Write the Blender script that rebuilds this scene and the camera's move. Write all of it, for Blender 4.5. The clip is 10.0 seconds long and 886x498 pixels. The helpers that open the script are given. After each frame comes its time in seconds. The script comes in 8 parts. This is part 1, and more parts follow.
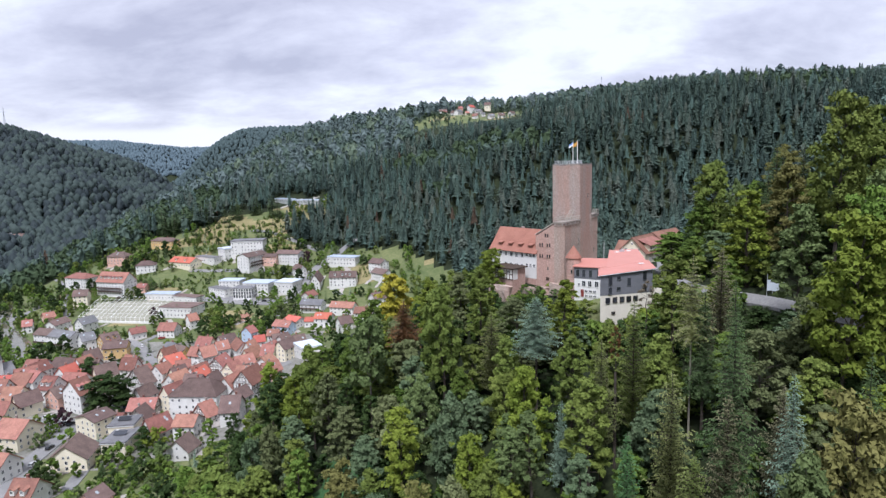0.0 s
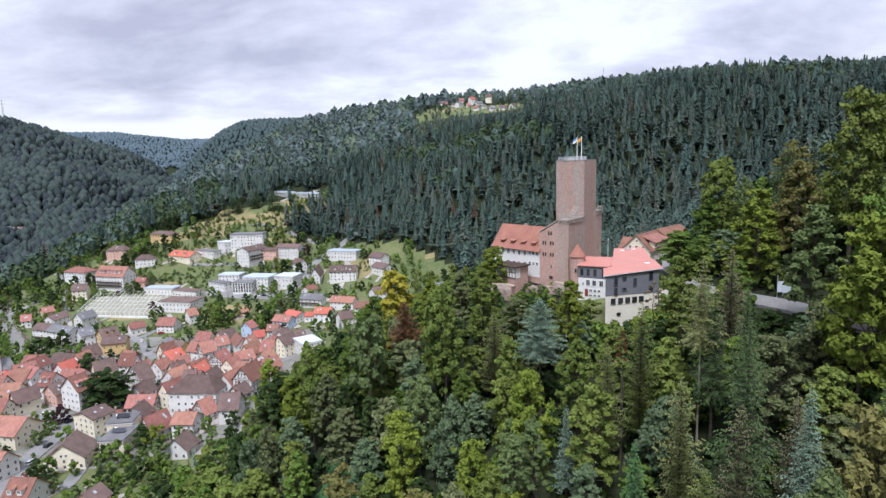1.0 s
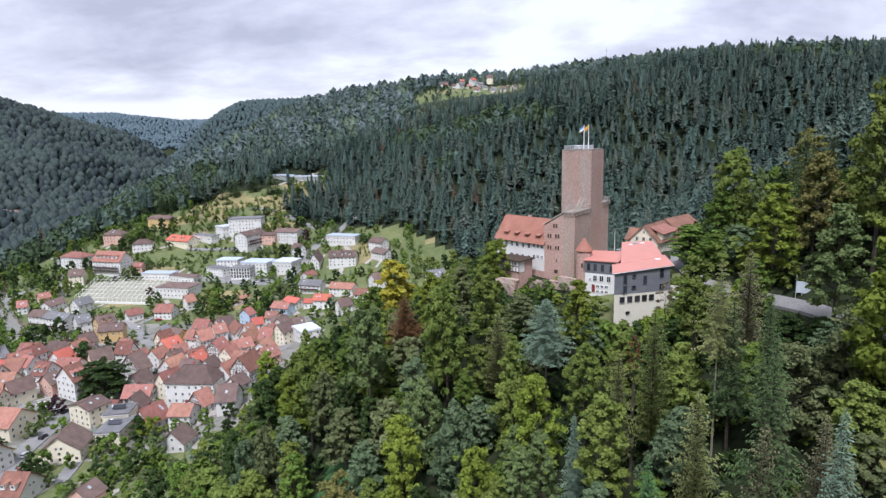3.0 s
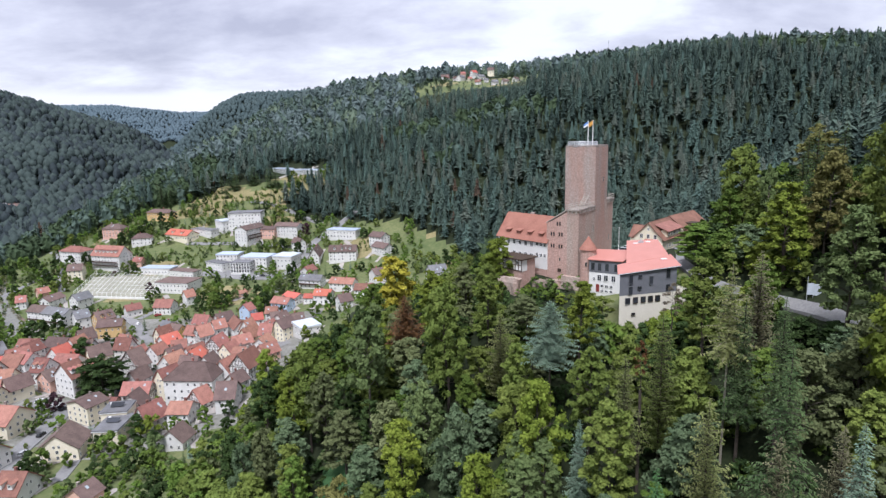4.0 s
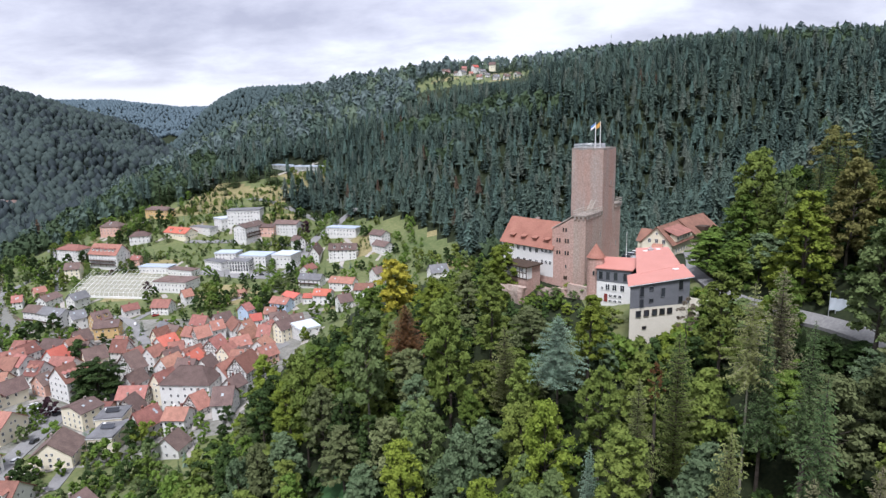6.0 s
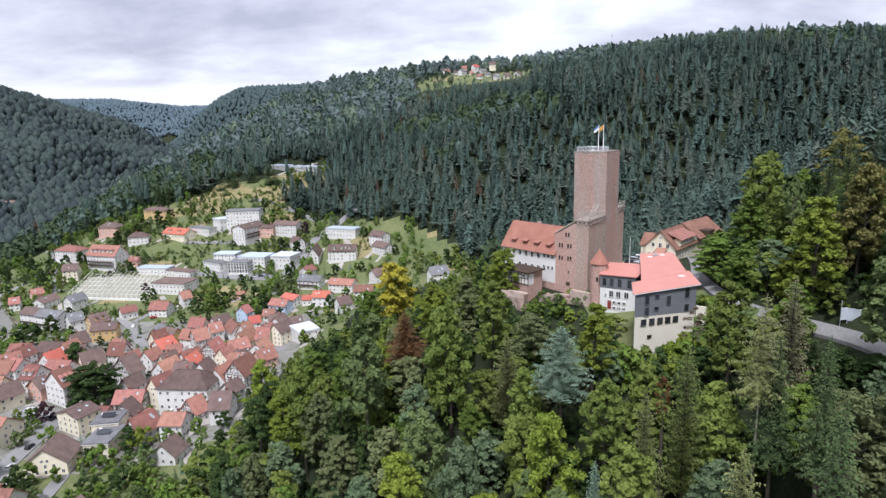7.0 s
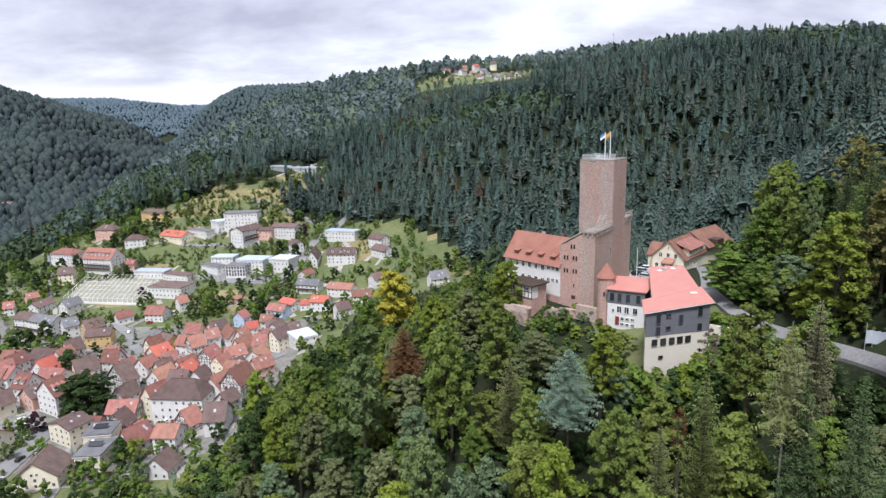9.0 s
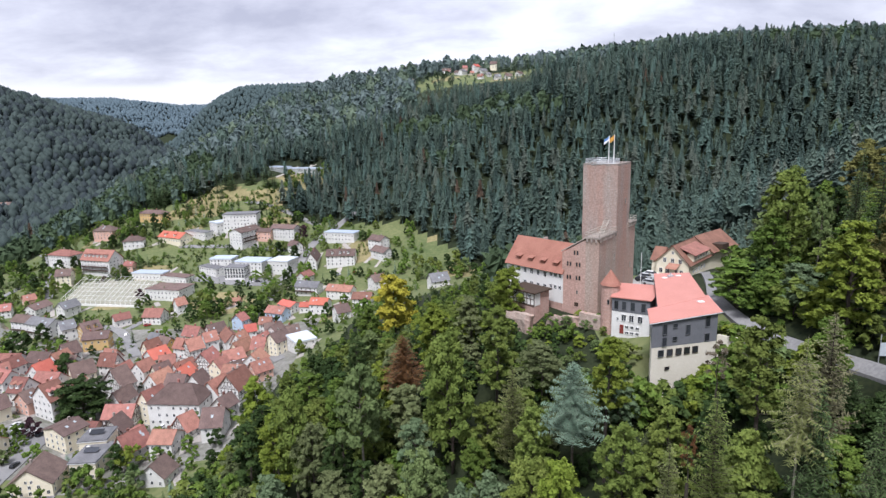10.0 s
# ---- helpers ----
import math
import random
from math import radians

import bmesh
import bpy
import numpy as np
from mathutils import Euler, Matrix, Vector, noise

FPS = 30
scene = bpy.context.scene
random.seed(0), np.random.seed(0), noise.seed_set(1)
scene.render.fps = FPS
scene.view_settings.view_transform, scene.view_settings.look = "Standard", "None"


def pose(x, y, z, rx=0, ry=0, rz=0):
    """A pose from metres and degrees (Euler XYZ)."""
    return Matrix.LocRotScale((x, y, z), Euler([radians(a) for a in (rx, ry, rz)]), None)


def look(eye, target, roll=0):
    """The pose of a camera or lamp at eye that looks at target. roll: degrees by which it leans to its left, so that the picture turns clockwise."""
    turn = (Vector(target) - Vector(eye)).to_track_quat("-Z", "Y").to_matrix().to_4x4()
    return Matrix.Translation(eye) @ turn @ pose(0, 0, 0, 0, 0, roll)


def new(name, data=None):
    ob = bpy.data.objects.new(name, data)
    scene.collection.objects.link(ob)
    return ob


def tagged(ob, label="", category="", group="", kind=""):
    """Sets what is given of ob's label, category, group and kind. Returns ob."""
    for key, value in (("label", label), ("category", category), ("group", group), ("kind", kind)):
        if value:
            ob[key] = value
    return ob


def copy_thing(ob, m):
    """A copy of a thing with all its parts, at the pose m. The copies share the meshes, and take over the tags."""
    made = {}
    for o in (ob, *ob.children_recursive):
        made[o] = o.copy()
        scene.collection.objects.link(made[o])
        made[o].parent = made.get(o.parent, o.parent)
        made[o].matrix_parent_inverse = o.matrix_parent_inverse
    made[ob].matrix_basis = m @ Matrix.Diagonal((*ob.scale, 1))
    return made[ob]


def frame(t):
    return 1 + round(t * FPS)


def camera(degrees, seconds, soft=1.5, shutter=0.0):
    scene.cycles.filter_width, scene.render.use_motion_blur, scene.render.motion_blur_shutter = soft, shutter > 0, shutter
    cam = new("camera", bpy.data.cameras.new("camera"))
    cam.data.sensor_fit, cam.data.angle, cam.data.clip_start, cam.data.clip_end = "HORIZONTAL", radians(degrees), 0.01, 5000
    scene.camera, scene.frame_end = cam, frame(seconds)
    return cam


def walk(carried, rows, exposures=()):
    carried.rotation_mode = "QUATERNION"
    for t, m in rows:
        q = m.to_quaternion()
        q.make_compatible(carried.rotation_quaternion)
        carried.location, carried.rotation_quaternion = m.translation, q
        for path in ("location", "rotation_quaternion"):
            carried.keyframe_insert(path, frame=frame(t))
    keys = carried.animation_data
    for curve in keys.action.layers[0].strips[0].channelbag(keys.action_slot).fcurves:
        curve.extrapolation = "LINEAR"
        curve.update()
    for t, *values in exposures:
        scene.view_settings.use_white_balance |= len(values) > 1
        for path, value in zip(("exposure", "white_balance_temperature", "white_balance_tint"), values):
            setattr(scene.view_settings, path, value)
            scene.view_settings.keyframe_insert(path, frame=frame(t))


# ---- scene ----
# ---- camera: a drone that climbs and drifts forward ----
cam = camera(73.0, 10.0, 1.4)
# seconds, eye (x, y, z), yaw, pitch, lean to the right
PATH = [
    (0.0, -0.00, 0.00, 115.00, 0.000, -7.899, 1.557),
    (0.5, -0.09, 1.75, 115.71, 0.041, -8.258, 1.568),
    (1.0, -0.17, 3.42, 116.26, 0.078, -8.672, 1.567),
    (1.5, -0.21, 5.11, 116.80, 0.087, -9.126, 1.564),
    (2.0, -0.23, 6.69, 117.38, 0.093, -9.577, 1.562),
    (2.5, -0.31, 8.26, 117.98, 0.113, -10.032, 1.548),
    (4.0, -0.46, 13.17, 119.50, 0.236, -11.189, 1.567),
    (4.5, -0.50, 14.75, 120.00, 0.276, -11.400, 1.573),
    (5.0, -0.51, 16.31, 120.52, 0.302, -11.549, 1.584),
    (5.5, -0.58, 17.91, 121.08, 0.328, -11.661, 1.602),
    (7.0, -0.57, 22.68, 122.51, 0.359, -11.821, 1.634),
    (7.5, -0.52, 24.30, 123.00, 0.376, -11.846, 1.639),
    (8.0, -0.49, 25.88, 123.50, 0.387, -11.870, 1.645),
    (8.5, -0.55, 27.51, 124.00, 0.393, -11.898, 1.649),
    (9.0, -0.52, 29.11, 124.47, 0.393, -11.924, 1.650),
    (9.5, -0.55, 30.78, 124.93, 0.399, -11.943, 1.646),
    (10.0, -0.59, 32.36, 125.36, 0.393, -11.960, 1.645),
]
walk(cam, [(t, pose(x, y, z, 90 + pitch, 0, yaw) @ pose(0, 0, 0, 0, 0, -lean)) for t, x, y, z, yaw, pitch, lean in PATH],
     exposures=((0.0, 0.15, 5750, 15), (10.0, 0.2, 5900, 15)))

# ---- light: an overcast evening sky, a broad weak sun behind the clouds ----
world = bpy.data.worlds.new("sky")
scene.world = world
world.use_nodes = True
wn, wl = world.node_tree.nodes, world.node_tree.links
wn.clear()


def wnode(kind, **values):
    n = wn.new(kind)
    for key, value in values.items():
        n.inputs[key].default_value = value
    return n


SUN_HIGH, SUN_TURN = 60, 192  # degrees: height, compass turn of the sun
sky = wn.new("ShaderNodeTexSky")
sky.sky_type, sky.sun_disc = "NISHITA", False
sky.sun_elevation, sky.sun_rotation = radians(SUN_HIGH), radians(SUN_TURN)
coord = wn.new("ShaderNodeTexCoord")
split = wn.new("ShaderNodeSeparateXYZ")
wl.new(coord.outputs["Generated"], split.inputs[0])
lift = wn.new("ShaderNodeMath"); lift.operation = "MAXIMUM"; lift.inputs[1].default_value = 0.0
wl.new(split.outputs[2], lift.inputs[0])
lift2 = wn.new("ShaderNodeMath"); lift2.operation = "ADD"; lift2.inputs[1].default_value = 0.32
wl.new(lift.outputs[0], lift2.inputs[0])
flat = wn.new("ShaderNodeVectorMath"); flat.operation = "DIVIDE"
both = wn.new("ShaderNodeCombineXYZ")
for i in range(3):
    wl.new(lift2.outputs[0], both.inputs[i])
wl.new(coord.outputs["Generated"], flat.inputs[0]); wl.new(both.outputs[0], flat.inputs[1])
squash = wn.new("ShaderNodeMapping")
squash.inputs["Scale"].default_value = (1.25, 1.7, 0.0)
squash.inputs["Location"].default_value = (3.4, 1.15, 0.0)
wl.new(flat.outputs[0], squash.inputs[0])
n1 = wnode("ShaderNodeTexNoise", Scale=0.9, Detail=7.0, Roughness=0.52, Distortion=0.35)
n2 = wnode("ShaderNodeTexNoise", Scale=2.6, Detail=8.0, Roughness=0.6, Distortion=0.2)
wl.new(squash.outputs[0], n1.inputs["Vector"]); wl.new(squash.outputs[0], n2.inputs["Vector"])
mixn = wn.new("ShaderNodeMix"); mixn.inputs[0].default_value = 0.28
wl.new(n1.outputs[0], mixn.inputs[2]); wl.new(n2.outputs[0], mixn.inputs[3])
ramp = wn.new("ShaderNodeValToRGB")
ramp.color_ramp.elements[0].position, ramp.color_ramp.elements[0].color = 0.37, (0.53, 0.515, 0.57, 1)
ramp.color_ramp.elements[1].position, ramp.color_ramp.elements[1].color = 0.56, (1.0, 1.0, 1.0, 1)
mid = ramp.color_ramp.elements.new(0.47); mid.color = (0.76, 0.74, 0.775, 1)
thin = wn.new("ShaderNodeMapRange"); thin.interpolation_type = "SMOOTHSTEP"
for i, v in ((1, 0.12), (2, 0.24), (3, -0.06), (4, 0.05)):
    thin.inputs[i].default_value = v
wl.new(split.outputs[2], thin.inputs[0])
sheet = wn.new("ShaderNodeMath"); sheet.operation = "ADD"
wl.new(mixn.outputs[0], sheet.inputs[0]); wl.new(thin.outputs[0], sheet.inputs[1])
wl.new(sheet.outputs[0], ramp.inputs[0])
# a bright gap between the cloud sheet and the mountains
low = wn.new("ShaderNodeMapRange"); low.interpolation_type = "SMOOTHSTEP"
for i, v in ((1, 0.058), (2, 0.074), (3, 0.9), (4, 0.0)):
    low.inputs[i].default_value = v
wl.new(split.outputs[2], low.inputs[0])
gap = wn.new("ShaderNodeMix"); gap.data_type = "RGBA"; gap.inputs[7].default_value = (1.0, 0.98, 0.96, 1)
wl.new(low.outputs[0], gap.inputs[0]); wl.new(ramp.outputs[0], gap.inputs[6])
# the cloud sheet hides most of the clear sky
blue = wn.new("ShaderNodeVectorMath"); blue.operation = "SCALE"; blue.inputs[3].default_value = 0.02
wl.new(sky.outputs[0], blue.inputs[0])
total = wn.new("ShaderNodeVectorMath"); total.operation = "ADD"
wl.new(blue.outputs[0], total.inputs[0]); wl.new(gap.outputs[2], total.inputs[1])
back = wnode("ShaderNodeBackground", Strength=0.86)
wl.new(total.outputs[0], back.inputs["Color"])
wl.new(back.outputs[0], wn.new("ShaderNodeOutputWorld").inputs[0])

lamp = bpy.data.lights.new("sun", "SUN")
lamp.energy, lamp.angle, lamp.color = 3.9, radians(14), (1.0, 0.96, 0.9)
a, b = radians(SUN_HIGH), radians(SUN_TURN)
sun_way = Vector((math.cos(a) * math.sin(b), math.cos(a) * math.cos(b), math.sin(a)))
sun = new("sun", lamp)
sun.matrix_world = look(tuple(sun_way * 500), (0, 0, 0))

# ---- materials ----


def material(name, low, high, scale=1.0, rough=0.85, bump=0.0, fine=8.0, vary=0.0, source="object", detail=6.0, metal=0.0, gloss=0.3):
    """A mottled surface: two scales of noise between two colours, relief, and a change from piece to piece."""
    m = bpy.data.materials.new(name)
    m.use_nodes = True
    n, l = m.node_tree.nodes, m.node_tree.links
    shade = n["Principled BSDF"]
    shade.inputs["Roughness"].default_value = rough
    shade.inputs["Metallic"].default_value = metal
    shade.inputs["Specular IOR Level"].default_value = gloss
    place = n.new("ShaderNodeTexCoord") if source == "object" else n.new("ShaderNodeNewGeometry")
    where = place.outputs["Object" if source == "object" else "Position"]
    big, small = n.new("ShaderNodeTexNoise"), n.new("ShaderNodeTexNoise")
    big.inputs["Scale"].default_value, small.inputs["Scale"].default_value = scale, scale * fine
    big.inputs["Detail"].default_value, small.inputs["Detail"].default_value = 3.0, detail
    l.new(where, big.inputs["Vector"]); l.new(where, small.inputs["Vector"])
    mixer = n.new("ShaderNodeMix"); mixer.inputs[0].default_value = 0.55
    l.new(big.outputs[0], mixer.inputs[2]); l.new(small.outputs[0], mixer.inputs[3])
    spread = n.new("ShaderNodeMapRange")
    spread.inputs[1].default_value, spread.inputs[2].default_value = 0.33, 0.67
    l.new(mixer.outputs[0], spread.inputs[0])
    tone = n.new("ShaderNodeMix"); tone.data_type = "RGBA"
    tone.inputs[6].default_value, tone.inputs[7].default_value = (*low, 1), (*high, 1)
    l.new(spread.outputs[0], tone.inputs[0])
    out = tone.outputs[2]
    if vary:
        if source == "island":
            pick = place.outputs["Random Per Island"]
        else:
            pick = n.new("ShaderNodeObjectInfo").outputs["Random"]
        tint = n.new("ShaderNodeHueSaturation")
        for socket, lo, hi in (("Value", 1 - vary, 1 + vary), ("Hue", 0.5 - vary * 0.03, 0.5 + vary * 0.04)):
            r = n.new("ShaderNodeMapRange")
            r.inputs[3].default_value, r.inputs[4].default_value = lo, hi
            if socket == "Hue":
                jump = n.new("ShaderNodeMath"); jump.operation = "MULTIPLY"; jump.inputs[1].default_value = 7.31
                part_of = n.new("ShaderNodeMath"); part_of.operation = "FRACT"
                l.new(pick, jump.inputs[0]); l.new(jump.outputs[0], part_of.inputs[0]); l.new(part_of.outputs[0], r.inputs[0])
            else:
                l.new(pick, r.inputs[0])
            l.new(r.outputs[0], tint.inputs[socket])
        l.new(out, tint.inputs["Color"])
        out = tint.outputs[0]
    l.new(out, shade.inputs["Base Color"])
    if bump:
        relief = n.new("ShaderNodeBump")
        relief.inputs["Strength"].default_value, relief.inputs["Distance"].default_value = bump, 0.1
        l.new(small.outputs[0], relief.inputs["Height"]); l.new(relief.outputs[0], shade.inputs["Normal"])
    return m


def leafy(name, low, high, vary=0.18, source="object", scale=0.35):
    """Foliage: mottled greens, some light passing through the leaves."""
    m = material(name, low, high, scale, 0.75, 0.0, 9.0 if source == "object" else 30.0, vary, source, gloss=0.12)
    n, l = m.node_tree.nodes, m.node_tree.links
    shade = n["Principled BSDF"]
    glow = n.new("ShaderNodeBsdfTranslucent")
    colour = shade.inputs["Base Color"].links[0].from_socket
    l.new(colour, glow.inputs["Color"])
    mixed = n.new("ShaderNodeMixShader"); mixed.inputs[0].default_value = 0.1
    l.new(shade.outputs[0], mixed.inputs[1]); l.new(glow.outputs[0], mixed.inputs[2])
    l.new(mixed.outputs[0], n["Material Output"].inputs[0])
    return m


GRASS = material("meadow_grass", (0.066, 0.098, 0.034), (0.160, 0.172, 0.074), 0.03, 0.95, 0.4, 14.0, source="world")
DRY = material("dry_meadow", (0.15, 0.14, 0.06), (0.30, 0.25, 0.13), 0.05, 0.95, 0.4, 12.0, source="world")
TOWN = material("town_paving", (0.10, 0.105, 0.075), (0.27, 0.26, 0.245), 0.09, 0.9, 0.2, 7.0, source="world")
# forest floor: the shade under the trees is put into this near-black colour
SOIL = material("shade_dark_forest_floor", (0.008, 0.014, 0.006), (0.028, 0.037, 0.013), 0.2, 0.95, 0.5, 8.0, source="world")
BARK = material("bark", (0.035, 0.028, 0.022), (0.09, 0.075, 0.06), 1.5, 0.9, 0.6, 6.0, 0.3)
PALE_BARK = material("pale_bark", (0.16, 0.14, 0.11), (0.32, 0.29, 0.24), 1.5, 0.9, 0.6, 6.0, 0.2)
LEAF = [
    leafy("beech_leaves", (0.052, 0.100, 0.018), (0.150, 0.210, 0.040)),
    leafy("oak_leaves", (0.070, 0.104, 0.021), (0.178, 0.218, 0.050)),
    leafy("ash_leaves", (0.066, 0.104, 0.034), (0.160, 0.205, 0.078)),
    leafy("lime_leaves", (0.086, 0.128, 0.015), (0.210, 0.252, 0.040)),
]
BLUE_LEAF = leafy("willow_leaves", (0.060, 0.100, 0.048), (0.14, 0.185, 0.098))
FRESH_LEAF = leafy("maple_leaves", (0.062, 0.118, 0.020), (0.165, 0.235, 0.045))
YELLOW_LEAF = leafy("yellowing_leaves", (0.19, 0.185, 0.018), (0.42, 0.365, 0.050), 0.1)
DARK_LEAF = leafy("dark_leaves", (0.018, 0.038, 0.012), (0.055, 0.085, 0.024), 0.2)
COPPER_LEAF = leafy("copper_leaves", (0.085, 0.042, 0.018), (0.17, 0.088, 0.036), 0.15)
PURPLE_LEAF = leafy("purple_leaves", (0.03, 0.016, 0.022), (0.07, 0.034, 0.042), 0.15)
BROWN_LEAF = leafy("withered_twigs", (0.13, 0.105, 0.075), (0.23, 0.19, 0.14), 0.15)
SPRUCE = leafy("spruce_needles", (0.038, 0.072, 0.028), (0.108, 0.148, 0.056))
OLIVE = leafy("olive_needles", (0.10, 0.125, 0.042), (0.235, 0.25, 0.095))
FIR = leafy("fir_needles", (0.110, 0.180, 0.125), (0.24, 0.32, 0.23), 0.1)
MUTED_LEAF = leafy("muted_leaves", (0.070, 0.090, 0.036), (0.158, 0.180, 0.080))
OCHRE_LEAF = leafy("ochre_leaves", (0.095, 0.098, 0.028), (0.215, 0.205, 0.070), 0.2)
PALE_OLIVE = leafy("pale_olive_needles", (0.135, 0.132, 0.070), (0.27, 0.255, 0.150), 0.2)
GREEN_NEEDLE = leafy("fresh_green_needles", (0.045, 0.120, 0.040), (0.120, 0.215, 0.085), 0.1)
LIME_NEEDLE = leafy("yellow_green_needles", (0.082, 0.120, 0.028), (0.195, 0.235, 0.070), 0.1)
# grass of the glade, with its shade put into the darker green
GLADE = material("shade_toned_glade_grass", (0.020, 0.062, 0.022), (0.055, 0.120, 0.042), 0.15, 0.95, 0.4, 12.0, source="world")
# far conifers: tones differ by tree, with bluish distance haze mixed into the colour
FAR_CONIFER = leafy("hazed_forest_needles", (0.048, 0.075, 0.062), (0.118, 0.165, 0.132), 0.0, "world", 0.13)
FAR_DEEP = leafy("hazed_deep_needles", (0.028, 0.048, 0.042), (0.078, 0.114, 0.096), 0.0, "world", 0.11)
FAR_BLUE = leafy("hazed_blue_needles", (0.060, 0.102, 0.088), (0.134, 0.198, 0.168), 0.0, "world", 0.15)
# upper wood: distance haze is put into these paler, bluer base colours
FAR_UPPER = leafy("hazed_upper_needles", (0.086, 0.118, 0.120), (0.160, 0.206, 0.194), 0.0, "world", 0.12)
UPPER_LEAF = leafy("hazed_upper_leaves", (0.088, 0.124, 0.092), (0.160, 0.206, 0.142), 0.0, "world", 0.12)
FAR_RUST = leafy("rusty_forest_needles", (0.060, 0.040, 0.030), (0.135, 0.100, 0.070), 0.0, "world", 0.2)
FAR_LEAF = leafy("forest_leaves", (0.030, 0.053, 0.030), (0.084, 0.120, 0.060), 0.0, "world", 0.12)
FAR_GREY = leafy("hazed_grey_needles", (0.068, 0.092, 0.076), (0.160, 0.186, 0.150), 0.0, "world", 0.16)
# wood across the valley, its greens greyed and blued to paint in haze
DISTANT = leafy("hazed_western_forest", (0.034, 0.050, 0.049), (0.078, 0.103, 0.094), 0.0, "world", 0.09)
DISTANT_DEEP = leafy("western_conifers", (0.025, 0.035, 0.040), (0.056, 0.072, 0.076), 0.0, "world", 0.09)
# farthest ridges: haze painted as base colour, bluer and lighter with distance
HAZY = leafy("haze_tinted_forest", (0.056, 0.084, 0.090), (0.086, 0.118, 0.118), 0.0, "world", 0.05)
FAINT = leafy("haze_blue_forest", (0.092, 0.132, 0.160), (0.122, 0.166, 0.192), 0.0, "world", 0.03)
WALL_WHITE = material("white_render", (0.58, 0.57, 0.545), (0.73, 0.72, 0.70), 0.3, 0.9, 0.1, 9.0, 0.06)
WALL_CREAM = material("cream_render", (0.66, 0.60, 0.46), (0.78, 0.72, 0.57), 0.3, 0.9, 0.1, 9.0, 0.06)
WALL_YELLOW = material("yellow_render", (0.62, 0.46, 0.16), (0.74, 0.56, 0.24), 0.3, 0.9, 0.1, 9.0, 0.06)
WALL_BLUE = material("pale_blue_render", (0.42, 0.52, 0.66), (0.52, 0.62, 0.76), 0.3, 0.9, 0.1, 9.0, 0.06)
WALL_OCHRE = material("ochre_render", (0.50, 0.33, 0.15), (0.60, 0.42, 0.20), 0.3, 0.9, 0.1, 9.0, 0.06)
WALL_GREY = material("grey_render", (0.26, 0.28, 0.27), (0.38, 0.40, 0.38), 0.3, 0.9, 0.1, 9.0, 0.06)
WALL_PINK = material("pink_render", (0.55, 0.33, 0.26), (0.66, 0.44, 0.36), 0.3, 0.9, 0.1, 9.0, 0.06)
ROOF_RED = material("red_roof_tiles", (0.165, 0.078, 0.062), (0.355, 0.166, 0.130), 0.5, 0.8, 0.5, 10.0, 0.36)
ROOF_BRIGHT = material("bright_red_roof_tiles", (0.36, 0.085, 0.062), (0.48, 0.145, 0.105), 0.35, 0.75, 0.4, 10.0, 0.15)
ROOF_BROWN = material("brown_roof_tiles", (0.085, 0.058, 0.052), (0.18, 0.125, 0.11), 0.35, 0.85, 0.5, 10.0, 0.2)
ROOF_GREY = material("grey_roof_slates", (0.10, 0.10, 0.105), (0.20, 0.20, 0.21), 0.35, 0.8, 0.4, 10.0, 0.15)
ROOF_FLAT = material("pale_flat_roofing", (0.42, 0.46, 0.52), (0.58, 0.62, 0.68), 0.2, 0.8, 0.1, 10.0, 0.1)
ROOF_BLUE = material("blue_grey_metal_roofing", (0.34, 0.40, 0.50), (0.46, 0.52, 0.62), 0.2, 0.55, 0.1, 10.0, 0.08)
GLASS = material("dark_window_glass", (0.018, 0.02, 0.024), (0.05, 0.055, 0.065), 2.0, 0.12, 0.0, 4.0, 0.4, gloss=0.5)
FRAME = material("white_window_frame", (0.70, 0.70, 0.69), (0.80, 0.80, 0.79), 1.0, 0.6)
TIMBER = material("dark_timber", (0.035, 0.022, 0.016), (0.085, 0.055, 0.04), 1.5, 0.8, 0.3, 8.0, 0.2)
ASPHALT = material("asphalt", (0.16, 0.16, 0.165), (0.27, 0.265, 0.26), 0.12, 0.9, 0.2, 20.0, source="world")
CONCRETE = material("pale_concrete", (0.27, 0.255, 0.24), (0.42, 0.40, 0.375), 0.15, 0.9, 0.2, 12.0, source="world")
SANDSTONE = material("red_sandstone", (0.30, 0.185, 0.145), (0.46, 0.33, 0.27), 0.5, 0.9, 0.5, 5.0, 0.22)
SAND_PLASTER = material("pink_weathered_plaster", (0.36, 0.215, 0.17), (0.49, 0.33, 0.27), 0.35, 0.92, 0.4, 7.0)
STONE_GREY = material("grey_weathered_stone", (0.24, 0.20, 0.18), (0.40, 0.35, 0.31), 0.6, 0.92, 0.5, 6.0, 0.25)

# ---- helpers for building ----


def mesh_of(name, verts, faces, mats=(), pick=None, smooth=False):
    me = bpy.data.meshes.new(name)
    me.from_pydata(verts, [], faces)
    for m in mats:
        me.materials.append(m)
    if pick is not None:
        me.polygons.foreach_set("material_index", pick)
    if smooth:
        me.polygons.foreach_set("use_smooth", [True] * len(me.polygons))
    me.update()
    return me


